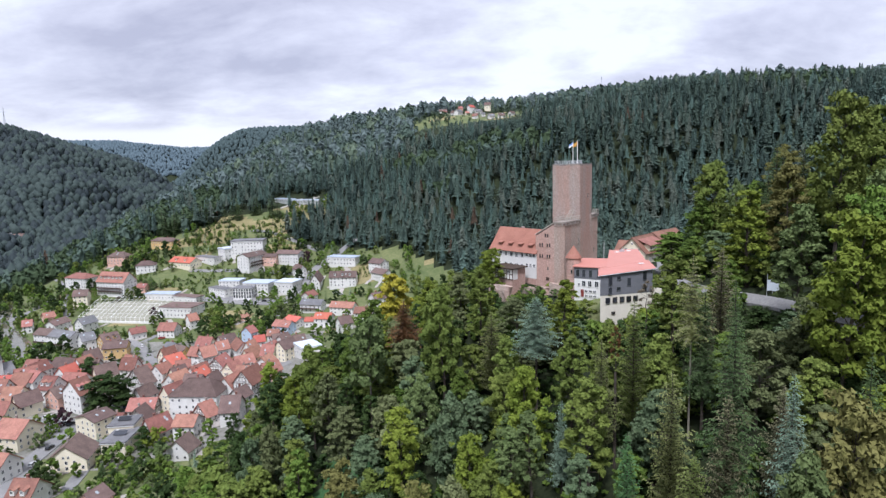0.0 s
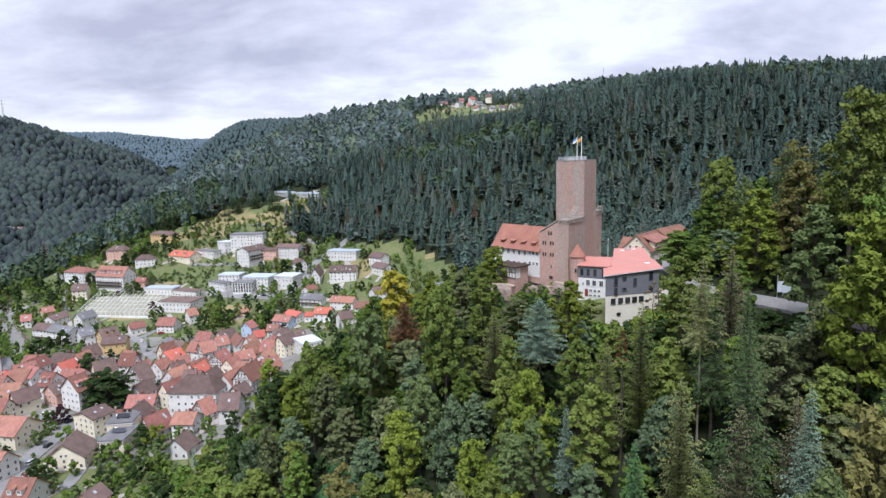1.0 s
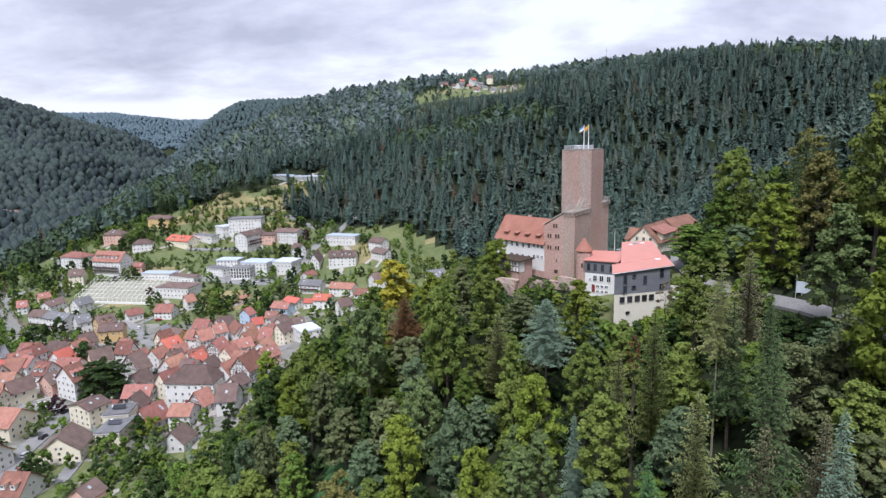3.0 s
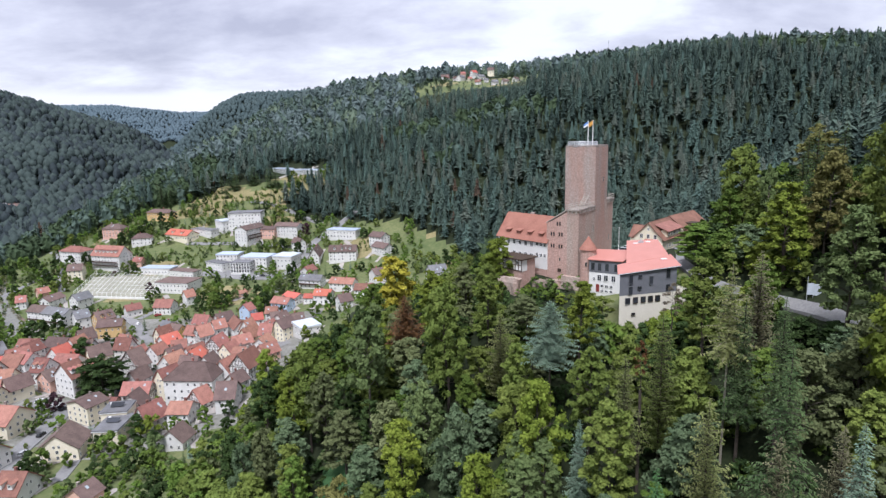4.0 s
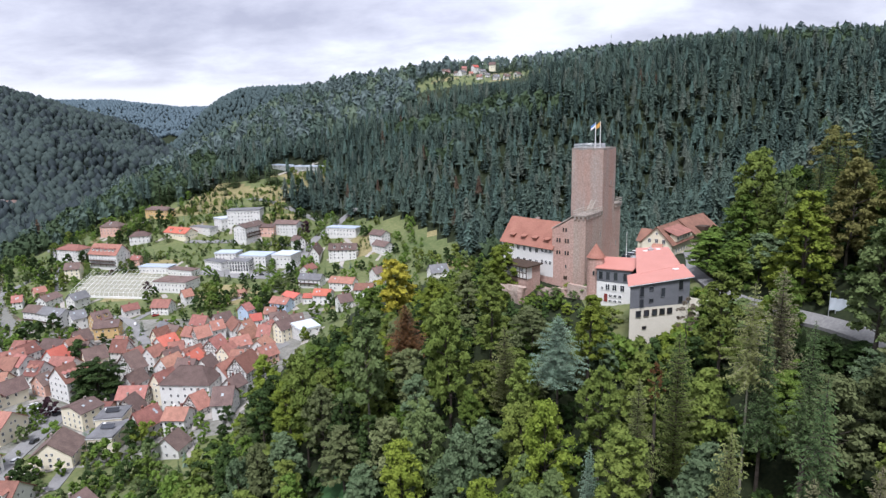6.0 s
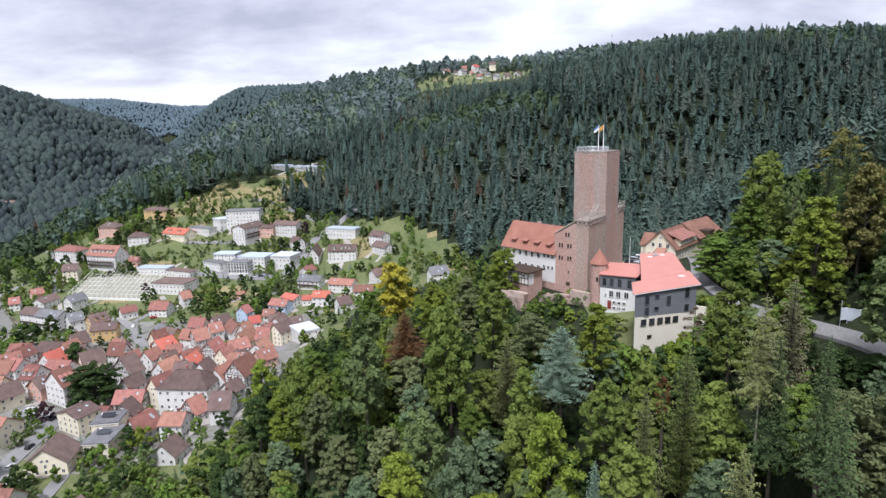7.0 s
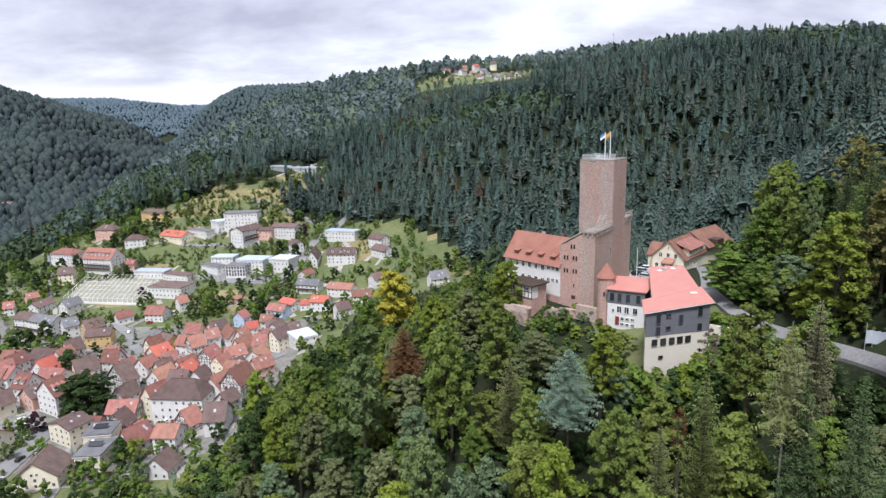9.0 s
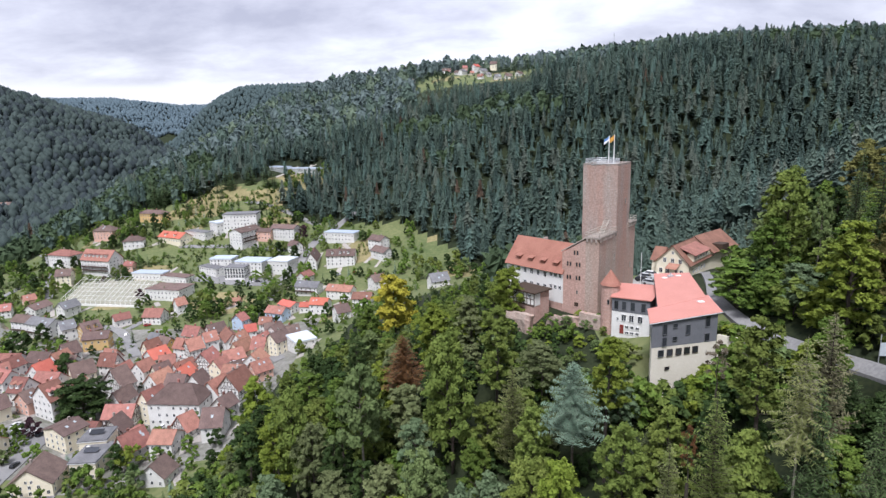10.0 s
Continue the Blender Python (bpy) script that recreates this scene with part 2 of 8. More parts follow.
class Solid:
    """Gathers boxes, prisms and free faces into one mesh; each takes the material current at the time."""

    def __init__(self):
        self.v, self.f, self.m, self.now = [], [], [], 0

    def use(self, i):
        self.now = i
        return self

    def face(self, pts):
        k = len(self.v)
        self.v += [tuple(p) for p in pts]
        self.f.append(tuple(range(k, k + len(pts))))
        self.m.append(self.now)

    def box(self, x0, x1, y0, y1, z0, z1):
        self.hull([(x0, y0), (x1, y0), (x1, y1), (x0, y1)], z0, z1)
        return self

    def hull(self, ring, z0, z1):
        """An upright prism over a ring of points (anticlockwise from above); z1 may be a function of x, y."""
        k, n = len(self.v), len(ring)
        low = z0 if callable(z0) else (lambda x, y: z0)
        top = z1 if callable(z1) else (lambda x, y: z1)
        self.v += [(x, y, low(x, y)) for x, y in ring] + [(x, y, top(x, y)) for x, y in ring]
        self.f += [tuple(k + i for i in reversed(range(n))), tuple(k + n + i for i in range(n))]
        self.f += [(k + i, k + (i + 1) % n, k + n + (i + 1) % n, k + n + i) for i in range(n)]
        self.m += [self.now] * (n + 2)
        return self

    def slab(self, a, b, c, d, thick):
        """A plate on four corners, thickened downwards along its normal."""
        a, b, c, d = map(Vector, (a, b, c, d))
        n = (b - a).cross(d - a).normalized() * thick
        k = len(self.v)
        self.v += [tuple(p) for p in (a - n, b - n, c - n, d - n, a, b, c, d)]
        self.f += [tuple(k + i for i in q) for q in ((3, 2, 1, 0), (4, 5, 6, 7), (0, 1, 5, 4), (1, 2, 6, 5), (2, 3, 7, 6), (3, 0, 4, 7))]
        self.m += [self.now] * 6
        return self

    def bar(self, p, q, r=0.05, sides=6, r2=None):
        p, q = Vector(p), Vector(q)
        z = (q - p).normalized()
        x = z.orthogonal().normalized()
        y = z.cross(x)
        k, r2 = len(self.v), r if r2 is None else r2
        for c, rr in ((p, r), (q, r2)):
            self.v += [tuple(c + (x * math.cos(6.2832 * i / sides) + y * math.sin(6.2832 * i / sides)) * rr) for i in range(sides)]
        self.f += [(k + i, k + (i + 1) % sides, k + sides + (i + 1) % sides, k + sides + i) for i in range(sides)]
        self.f += [tuple(k + i for i in reversed(range(sides))), tuple(k + sides + i for i in range(sides))]
        self.m += [self.now] * (sides + 2)
        return self

    def mesh(self, name, *mats):
        return mesh_of(name, self.v, self.f, mats, self.m)


def thing(name, m, label, category, group="", kind=""):
    ob = new(name)
    ob.empty_display_size = 0.5
    ob.matrix_world = m
    return tagged(ob, label, category, group, kind)


def part(name, me, parent, label="", m=None):
    ob = new(name, me)
    ob.parent = parent
    if m is not None:
        ob.matrix_basis = m
    return tagged(ob, label)


# ---- relief of the land ----
XF = [-760, -560, -430, -310, -200, -100, 0, 90, 200, 380, 1000]
YF = [-200, 150, 330, 430, 510, 600, 720, 900, 1150]
ZF = np.array([
    [59, 61, 63, 70, 70, 59, 44, 10, 2],
    [39, 47, 47, 32, 21, 7, 8, 3, 30],
    [25, 23, 12, 9, 4, 9, 26, 52, 91],
    [9, 6, 1, 5, 17, 37, 69, 104, 156],
    [-2, 5, 3, 6, 18, 46, 81, 129, 191],
    [-5, 5, 3, 9, 22, 50, 97, 152, 205],
    [5, 56, 40, 22, 44, 88, 129, 182, 216],
    [55, 92, 50, 36, 73, 128, 158, 186, 216],
    [132, 140, 90, 53, 83, 144, 174, 198, 219],
    [187, 184, 135, 103, 107, 152, 194, 207, 214],
    [232, 222, 199, 193, 187, 184, 188, 196, 205],
], float)
XN = [-140, -80, -45, -15, 15, 45, 75, 110, 160]
YN = [-20, 50, 85, 115, 145, 175, 205, 250, 330]
ZN = np.array([
    [-2, -1, -2, -2, 0, 5, 6, 5, 1],
    [9, 12, 10, 10, 11, 16, 10, 11, 8],
    [18, 21, 22, 23, 29, 36, 32, 23, 13],
    [28, 30, 30, 37, 49, 52, 56, 49, 27],
    [41, 44, 43, 54, 68, 78, 76, 63, 40],
    [55, 62, 65, 71, 81, 80, 79, 62, 40],
    [75, 83, 90, 92, 94, 86, 80, 60, 44],
    [99, 105, 108, 110, 108, 102, 90, 62, 50],
    [123, 130, 132, 133, 132, 128, 118, 96, 72],
], float)


def glide(xs, x):
    """Weights of a smooth curve through the lines xs, at x."""
    xs = np.array(xs, float)
    n, w = len(xs), np.zeros((len(x), len(xs)))
    i = np.clip(np.searchsorted(xs, x) - 1, 0, n - 2)
    h = xs[i + 1] - xs[i]
    t = np.clip((x - xs[i]) / h, 0, 1)
    row = np.arange(len(x))
    np.add.at(w, (row, i), 2 * t**3 - 3 * t**2 + 1)
    np.add.at(w, (row, i + 1), -2 * t**3 + 3 * t**2)
    for k, b in ((i, t**3 - 2 * t**2 + t), (i + 1, t**3 - t**2)):
        lo, hi = np.clip(k - 1, 0, n - 1), np.clip(k + 1, 0, n - 1)
        d = xs[hi] - xs[lo]
        np.add.at(w, (row, hi), b * h / d)
        np.add.at(w, (row, lo), -b * h / d)
    return w


def surface(xs, ys, zs, x, y):
    return np.einsum("ni,nj,ij->n", glide(xs, np.clip(x, xs[0], xs[-1])), glide(ys, np.clip(y, ys[0], ys[-1])), zs)


def ease(t):
    t = np.clip(t, 0, 1)
    return t * t * (3 - 2 * t)


def ridge(x, y, a, b, slope):
    """A mountain ridge from a to b (x, y, height) whose flanks fall away at a slope."""
    ax, ay, az = a
    dx, dy = b[0] - ax, b[1] - ay
    t = np.clip(((x - ax) * dx + (y - ay) * dy) / (dx * dx + dy * dy), 0, 1)
    d = np.hypot(x - ax - t * dx, y - ay - t * dy)
    wave = 0.9 + 0.12 * np.sin(x / 97 + y / 71) + 0.08 * np.sin(x / 41 - y / 57)
    return az + t * (b[2] - az) - slope * (np.sqrt(d * d + 60**2) - 60) * wave


def ground(x, y):
    x, y = np.broadcast_arrays(np.atleast_1d(np.asarray(x, float)), np.atleast_1d(np.asarray(y, float)))
    far = surface(XF, YF, ZF, x, y)
    near = surface(XN, YN, ZN, x, y)
    w = ease((x + 140) / 50) * ease((160 - x) / 40) * ease((y + 20) / 50) * ease((330 - y) / 60)
    z = far * (1 - w) + near * w
    # beyond the near land the valley runs on between the mountains
    out = np.maximum(ease((y - 1000) / 300), ease((-x - 640) / 150))
    plateau = np.where(x > -350, 195.0, 10.0)
    z = z * (1 - out) + out * np.where(y > 1000, 10 + (plateau - 10) * ease((x + 560) / 380), np.minimum(z, 40))
    for a, b, s in (((-1700, 1350, 262), (-925, 1250, 212), 0.55), ((-925, 1250, 212), (-715, 1050, 122), 0.5), ((-715, 1050, 122), (-570, 890, 38), 0.5), ((-690, 2250, 258), (900, 2250, 280), 0.86),
                    ((-3600, 3700, 345), (-1980, 3700, 303), 0.42), ((-1980, 3700, 303), (-1560, 3700, 250), 0.42), ((-1560, 3700, 250), (3000, 3700, 244), 0.42),
                    ((-1500, 500, 210), (-1700, 1350, 262), 0.4), ((-1500, -800, 210), (-1500, 500, 210), 0.4), ((1300, -600, 260), (1300, 1500, 230), 0.3),
                    ((-1500, -1200, 200), (1300, -1000, 260), 0.4)):
        z = np.maximum(z, ridge(x, y, a, b, s))
    return z


def floor_at(x, y):
    return float(ground(x, y)[0])


def lines(lo, hi, near_lo, near_hi, fine, coarse):
    return np.unique(np.concatenate([np.arange(lo, near_lo, coarse), np.arange(near_lo, near_hi, fine), np.arange(near_hi, hi + 1, coarse)]))


gx, gy = lines(-4000, 4000, -760, 760, 8.0, 60.0), lines(-1600, 4600, -100, 1000, 8.0, 60.0)
GX, GY = np.meshgrid(gx, gy)
GZ = ground(GX.ravel(), GY.ravel()).reshape(GX.shape)
nx = len(gx)
quads = [(j * nx + i, j * nx + i + 1, (j + 1) * nx + i + 1, (j + 1) * nx + i) for j in range(len(gy) - 1) for i in range(nx - 1)]
land = mesh_of("ground", np.c_[GX.ravel(), GY.ravel(), GZ.ravel()].tolist(), quads, (GRASS, SOIL, TOWN, DRY, GLADE), smooth=True)


# outline of the open slopes above the town
OPEN_LAND = [(-440, 430), (-395, 500), (-376, 560), (-358, 598), (-338, 618), (-314, 626), (-286, 632), (-256, 640), (-249, 662), (-240, 680), (-183, 683), (-138, 690), (-118, 655),
             (-150, 640), (-160, 615), (-140, 585), (-112, 568), (-84, 550), (-44, 534), (-14, 500), (8, 473), (20, 440), (30, 425)]


def wooded(x, y):
    """Where woods stand (1) and where meadow, town and castle lie (0)."""
    x, y = np.asarray(x, float), np.asarray(y, float)
    wob = 14 * np.sin(x / 33 + 1) + 9 * np.sin(y / 21 + x / 47)
    clear, n = np.zeros(x.shape, bool), len(OPEN_LAND)
    for i in range(n):
        (ax, ay), (bx, by) = OPEN_LAND[i], OPEN_LAND[(i + 1) % n]
        clear ^= ((ay > y + wob * 0.2) != (by > y + wob * 0.2)) & (x + wob * 0.3 < ax + (bx - ax) * (y + wob * 0.2 - ay) / (by - ay + 1e-9))
    hill = (y > 432) & ~clear
    over = (x < -430 + wob)
    spur = (x > -62 - np.clip(y - 180, 0, 60) * 0.3 + wob * 0.3 - np.clip(150 - y, 0, 80) * 0.62 + np.clip(y - 280, 0, 80) * 0.45) & (y < 345)
    east = (x > 88) & (y <= 520)
    castle = (x > 29) & (x < 56) & (y > 139) & (y < 208)
    back = (x > 24) & (y > 215) & (y < 440) & (y < 330 + x)
    village = ((x - 55) / 112) ** 2 + ((y - 925) / 92) ** 2 < 1
    return (hill | over | spur | east | back) & ~castle & ~village


cx = (GX[:-1, :-1] + GX[1:, 1:]) / 2
cy = (GY[:-1, :-1] + GY[1:, 1:]) / 2


def built_up(x, y):
    """The old town, paved between its houses."""
    wob = 8 * np.sin(x / 17) + 6 * np.sin(y / 13)
    return (x > -240 + wob) & (x < -84 + wob * 0.4) & (y > 224 + wob) & (y < 388 + wob) & (y - 224 > (-150 - x) * 0.2)


dry = (cx > -270) & (cx < -120) & (cy > 595) & (np.sin(cx / 14) + np.sin(cy / 9 + cx / 30) > -0.6) | (cx > -330) & (cy > 380) & (np.sin(cx / 13 + 1) + np.sin(cy / 11) + np.sin(cx / 37 + cy / 23) > 1.5)
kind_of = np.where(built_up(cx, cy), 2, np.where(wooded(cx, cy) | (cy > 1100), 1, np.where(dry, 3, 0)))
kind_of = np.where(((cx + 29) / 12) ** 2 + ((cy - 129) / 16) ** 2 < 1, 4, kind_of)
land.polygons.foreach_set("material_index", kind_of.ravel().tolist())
tagged(new("ground", land), "meadows and wooded hillsides of a narrow valley", "ground", kind="structure")

# ---- the castle ----
# local frame of the keep: x along the shield wall (to the north-east), y across it (to the north-west)
KEEP_TURN = math.degrees(math.atan2(0.806, 0.592))


def masonry(name, red, grey, light, joint, course=0.5, length=1.0, grey_at=0.5):
    """Coursed rubble: blocks of changing colour, darker joints, large stains from red to grey."""
    m = bpy.data.materials.new(name)
    m.use_nodes = True
    n, l = m.node_tree.nodes, m.node_tree.links
    shade = n["Principled BSDF"]
    shade.inputs["Roughness"].default_value, shade.inputs["Specular IOR Level"].default_value = 0.92, 0.2
    where = n.new("ShaderNodeTexCoord")
    cut = n.new("ShaderNodeSeparateXYZ")
    l.new(where.outputs["Object"], cut.inputs[0])
    along = n.new("ShaderNodeMath"); along.operation = "ADD"
    l.new(cut.outputs[0], along.inputs[0]); l.new(cut.outputs[1], along.inputs[1])
    wob = n.new("ShaderNodeTexNoise"); wob.inputs["Scale"].default_value = 0.9
    l.new(where.outputs["Object"], wob.inputs["Vector"])
    rise = n.new("ShaderNodeMath"); rise.operation = "MULTIPLY_ADD"; rise.inputs[1].default_value = 0.35
    l.new(wob.outputs[0], rise.inputs[0]); l.new(cut.outputs[2], rise.inputs[2])
    spot = n.new("ShaderNodeCombineXYZ")
    l.new(along.outputs[0], spot.inputs[0]); l.new(rise.outputs[0], spot.inputs[1])
    brick = n.new("ShaderNodeTexBrick")
    brick.inputs["Scale"].default_value = 1.0
    brick.inputs["Brick Width"].default_value, brick.inputs["Row Height"].default_value = length, course
    brick.inputs["Mortar Size"].default_value, brick.inputs["Mortar Smooth"].default_value = 0.035, 0.4
    brick.inputs["Color1"].default_value, brick.inputs["Color2"].default_value = (0.25, 0.25, 0.25, 1), (0.95, 0.95, 0.95, 1)
    brick.inputs["Mortar"].default_value = (0.0, 0.0, 0.0, 1)
    l.new(spot.outputs[0], brick.inputs["Vector"])
    stain = n.new("ShaderNodeTexNoise"); stain.inputs["Scale"].default_value, stain.inputs["Detail"].default_value = 0.34, 5.0
    tall = n.new("ShaderNodeMapping"); tall.inputs["Scale"].default_value = (1.0, 1.0, 0.13)
    l.new(where.outputs["Object"], tall.inputs[0]); l.new(tall.outputs[0], stain.inputs["Vector"])
    step = n.new("ShaderNodeMapRange"); step.inputs[1].default_value, step.inputs[2].default_value = grey_at - 0.12, grey_at + 0.12
    l.new(stain.outputs[0], step.inputs[0])
    body = n.new("ShaderNodeMix"); body.data_type = "RGBA"
    body.inputs[6].default_value, body.inputs[7].default_value = (*red, 1), (*grey, 1)
    l.new(step.outputs[0], body.inputs[0])
    block = n.new("ShaderNodeMix"); block.data_type = "RGBA"; block.inputs[7].default_value = (*light, 1)
    part_in = n.new("ShaderNodeMath"); part_in.operation = "MULTIPLY"; part_in.inputs[1].default_value = 0.22
    l.new(brick.outputs["Color"], part_in.inputs[0]); l.new(part_in.outputs[0], block.inputs[0]); l.new(body.outputs[2], block.inputs[6])
    grain = n.new("ShaderNodeTexNoise"); grain.inputs["Scale"].default_value, grain.inputs["Detail"].default_value = 2.2, 8.0
    l.new(where.outputs["Object"], grain.inputs["Vector"])
    rough = n.new("ShaderNodeMapRange"); rough.inputs[1].default_value, rough.inputs[2].default_value = 0.3, 0.7
    rough.inputs[3].default_value, rough.inputs[4].default_value = 0.72, 1.18
    l.new(grain.outputs[0], rough.inputs[0])
    final = n.new("ShaderNodeVectorMath"); final.operation = "SCALE"
    l.new(block.outputs[2], final.inputs[0]); l.new(rough.outputs[0], final.inputs[3])
    seam = n.new("ShaderNodeMix"); seam.data_type = "RGBA"; seam.inputs[7].default_value = (*joint, 1)
    l.new(brick.outputs["Fac"], seam.inputs[0]); l.new(final.outputs[0], seam.inputs[6])
    l.new(seam.outputs[2], shade.inputs["Base Color"])
    relief = n.new("ShaderNodeBump"); relief.inputs["Strength"].default_value, relief.inputs["Distance"].default_value = 0.8, 0.12
    deep = n.new("ShaderNodeMath"); deep.operation = "SUBTRACT"
    l.new(grain.outputs[0], deep.inputs[0]); l.new(brick.outputs["Fac"], deep.inputs[1])
    l.new(deep.outputs[0], relief.inputs["Height"]); l.new(relief.outputs[0], shade.inputs["Normal"])
    return m


KEEP_STONE = masonry("keep_sandstone", (0.43, 0.255, 0.205), (0.37, 0.315, 0.285), (0.55, 0.46, 0.41), (0.365, 0.262, 0.222), 0.42, 0.8, 0.54)
GREY_STONE = masonry("shield_wall_stone", (0.43, 0.275, 0.225), (0.42, 0.335, 0.285), (0.56, 0.47, 0.41), (0.38, 0.29, 0.245), 0.42, 0.8, 0.49)
PINK_STONE = masonry("pink_plastered_stone", (0.49, 0.315, 0.265), (0.49, 0.35, 0.30), (0.53, 0.38, 0.32), (0.45, 0.285, 0.235), 0.45, 0.9, 0.55)
STEEL = material("galvanised_steel", (0.48, 0.50, 0.52), (0.60, 0.62, 0.64), 1.0, 0.45, metal=0.5)
RAIL_MESH = material("railing_glass", (0.30, 0.35, 0.38), (0.42, 0.47, 0.50), 0.8, 0.2, gloss=0.5)
CLADDING = material("slate_grey_cladding", (0.125, 0.13, 0.145), (0.185, 0.19, 0.21), 0.5, 0.6, 0.1, 12.0)
METAL_RED = material("light_red_metal_roof", (0.44, 0.18, 0.145), (0.52, 0.225, 0.185), 0.25, 0.5, 0.05, 12.0, gloss=0.4)
CREAM_BASE = material("pale_cream_render", (0.60, 0.56, 0.47), (0.70, 0.66, 0.57), 0.4, 0.9, 0.1, 9.0)
HALL_WHITE = material("hall_white_render", (0.61, 0.60, 0.575), (0.73, 0.72, 0.70), 0.3, 0.9, 0.1, 9.0)
HALL_TILES = material("old_red_hall_tiles", (0.225, 0.096, 0.070), (0.37, 0.175, 0.130), 0.35, 0.85, 0.5, 14.0)
FLAG_BLUE = material("blue_cloth", (0.12, 0.25, 0.55), (0.18, 0.32, 0.62), 1.0, 0.8)
FLAG_WHITE = material("white_cloth", (0.75, 0.76, 0.78), (0.82, 0.82, 0.84), 1.0, 0.8)
FLAG_GOLD = material("yellow_cloth", (0.60, 0.30, 0.06), (0.68, 0.38, 0.09), 1.0, 0.8)
DARK_FRAME = material("grey_metal_window_frame", (0.10, 0.105, 0.115), (0.16, 0.165, 0.175), 1.0, 0.5)
window_meshes = {}


def window_mesh(w, h, frame_mat, bars=True):
    """A window: frame, crossbars and a dark pane set back in it. It looks along -y; its foot is at the origin's middle."""
    key = (round(w, 2), round(h, 2), frame_mat.name, bars)
    if key not in window_meshes:
        s, t = Solid(), 0.055
        xs = [-w / 2, -w / 2 + t, -t / 2, t / 2, w / 2 - t, w / 2] if bars else [-w / 2, -w / 2 + t, w / 2 - t, w / 2]
        zs, n = [0, t, h - t, h], 6 if bars else 4
        s.v = [(x, -0.07, z) for z in zs for x in xs]
        for j in range(3):
            for i in range(n - 1):
                q = [j * n + i, j * n + i + 1, (j + 1) * n + i + 1, (j + 1) * n + i]
                if j == 1 and i % 2 == 1:
                    k = len(s.v)
                    s.v += [(s.v[e][0], 0.0, s.v[e][2]) for e in q]
                    for e in range(4):
                        s.f.append((q[e], q[(e + 1) % 4], k + (e + 1) % 4, k + e)); s.m.append(0)
                    s.f.append((k, k + 1, k + 2, k + 3)); s.m.append(1)
                else:
                    s.f.append(tuple(q)); s.m.append(0)
        edge = list(range(n)) + [n * 2 - 1, n * 3 - 1] + list(range(4 * n - 1, 3 * n - 1, -1)) + [2 * n, n]
        k = len(s.v)
        s.v += [(s.v[e][0], 0.06, s.v[e][2]) for e in edge]
        for e in range(len(edge)):
            f = (e + 1) % len(edge)
            s.f.append((edge[f], edge[e], k + e, k + f)); s.m.append(0)
        window_meshes[key] = s.mesh("window", frame_mat, GLASS)
    return window_meshes[key]


def put_window(parent, x, y, z, turn, w, h, frame_mat=None, bars=True, label=""):
    """A window on a wall whose outside looks along -y turned by turn degrees."""
    return part("window", window_mesh(w, h, frame_mat or FRAME, bars), parent, label, pose(x, y, z, 0, 0, turn))


def worn_block(x0, x1, y0, y1, z0, z1, mat, name, steps=3, wear=0.12, seed=1):
    """A stone block whose faces are cut into fields and whose edges are worn uneven."""
    bm = bmesh.new()
    bmesh.ops.create_cube(bm, size=1.0)
    bmesh.ops.scale(bm, vec=(x1 - x0, y1 - y0, z1 - z0), verts=bm.verts)
    bmesh.ops.translate(bm, vec=((x0 + x1) / 2, (y0 + y1) / 2, (z0 + z1) / 2), verts=bm.verts)
    bmesh.ops.subdivide_edges(bm, edges=bm.edges, cuts=steps, use_grid_fill=True)
    for v in bm.verts:
        q = noise.noise_vector(v.co * 0.6 + Vector((seed * 7, 0, 0)))
        v.co += Vector((q.x, q.y, q.z * 0.6)) * wear
    me = bpy.data.meshes.new(name)
    bm.to_mesh(me); bm.free()
    me.materials.append(mat)
    return me


# keep and shield wall
keep = thing("castle_keep", pose(34.0, 166.0, 79.0, 0, 0, KEEP_TURN), "tall square keep of red sandstone rising from a shield wall", "tower")
part("tower", worn_block(10.6, 19.3, 0.0, 8.7, -2, 35.2, KEEP_STONE, "tower", 9, 0.14, 1), keep, "square tower of weathered red sandstone blocks")
part("shield_wall", worn_block(0.0, 11.5, -0.03, 3.1, -4, 19.4, GREY_STONE, "shield_wall", 6, 0.15, 2), keep, "grey and red sandstone wall")
part("shield_wall", worn_block(18.2, 23.9, -0.04, 4.2, -4, 20.2, GREY_STONE, "shield_wall", 6, 0.15, 3), keep, "grey and red sandstone wall")
s = Solid()
for x0, x1, y0, y1, z in ((-0.35, 10.7, -0.35, 3.4, 19.2), (18.9, 24.25, -0.4, 4.5, 20.0)):
    s.box(x0, x1, y0, y1, z, z + 0.35)
part("platform", s.mesh("platform", STONE_GREY), keep, "stone walkway on the shield wall")
corbel = Solid().box(-0.18, 0.18, -0.32, 0.1, -0.75, 0).mesh("corbel", STONE_GREY)
for i in range(10):
    part("corbel", corbel, keep, m=pose(0.6 + i * 1.05, -0.02, 19.2))
for i in range(3):
    part("corbel", corbel, keep, m=pose(-0.02, 2.7 - i * 1.1, 19.2, 0, 0, -90))
for i in range(5):
    part("corbel", corbel, keep, m=pose(19.4 + i * 1.05, -0.05, 20.0))


def railing(points, z, high=1.05, mat=None, gap=1.4):
    s = Solid()
    for (ax, ay), (bx, by) in zip(points, points[1:]):
        n = max(1, round(math.hypot(bx - ax, by - ay) / gap))
        for i in range(n + 1):
            x, y = ax + (bx - ax) * i / n, ay + (by - ay) * i / n
            s.bar((x, y, z), (x, y, z + high), 0.06, 5)
        for h in (0.5, high):
            s.bar((ax, ay, z + h), (bx, by, z + h), 0.07, 5)
    return s.mesh("railing", mat or STEEL)


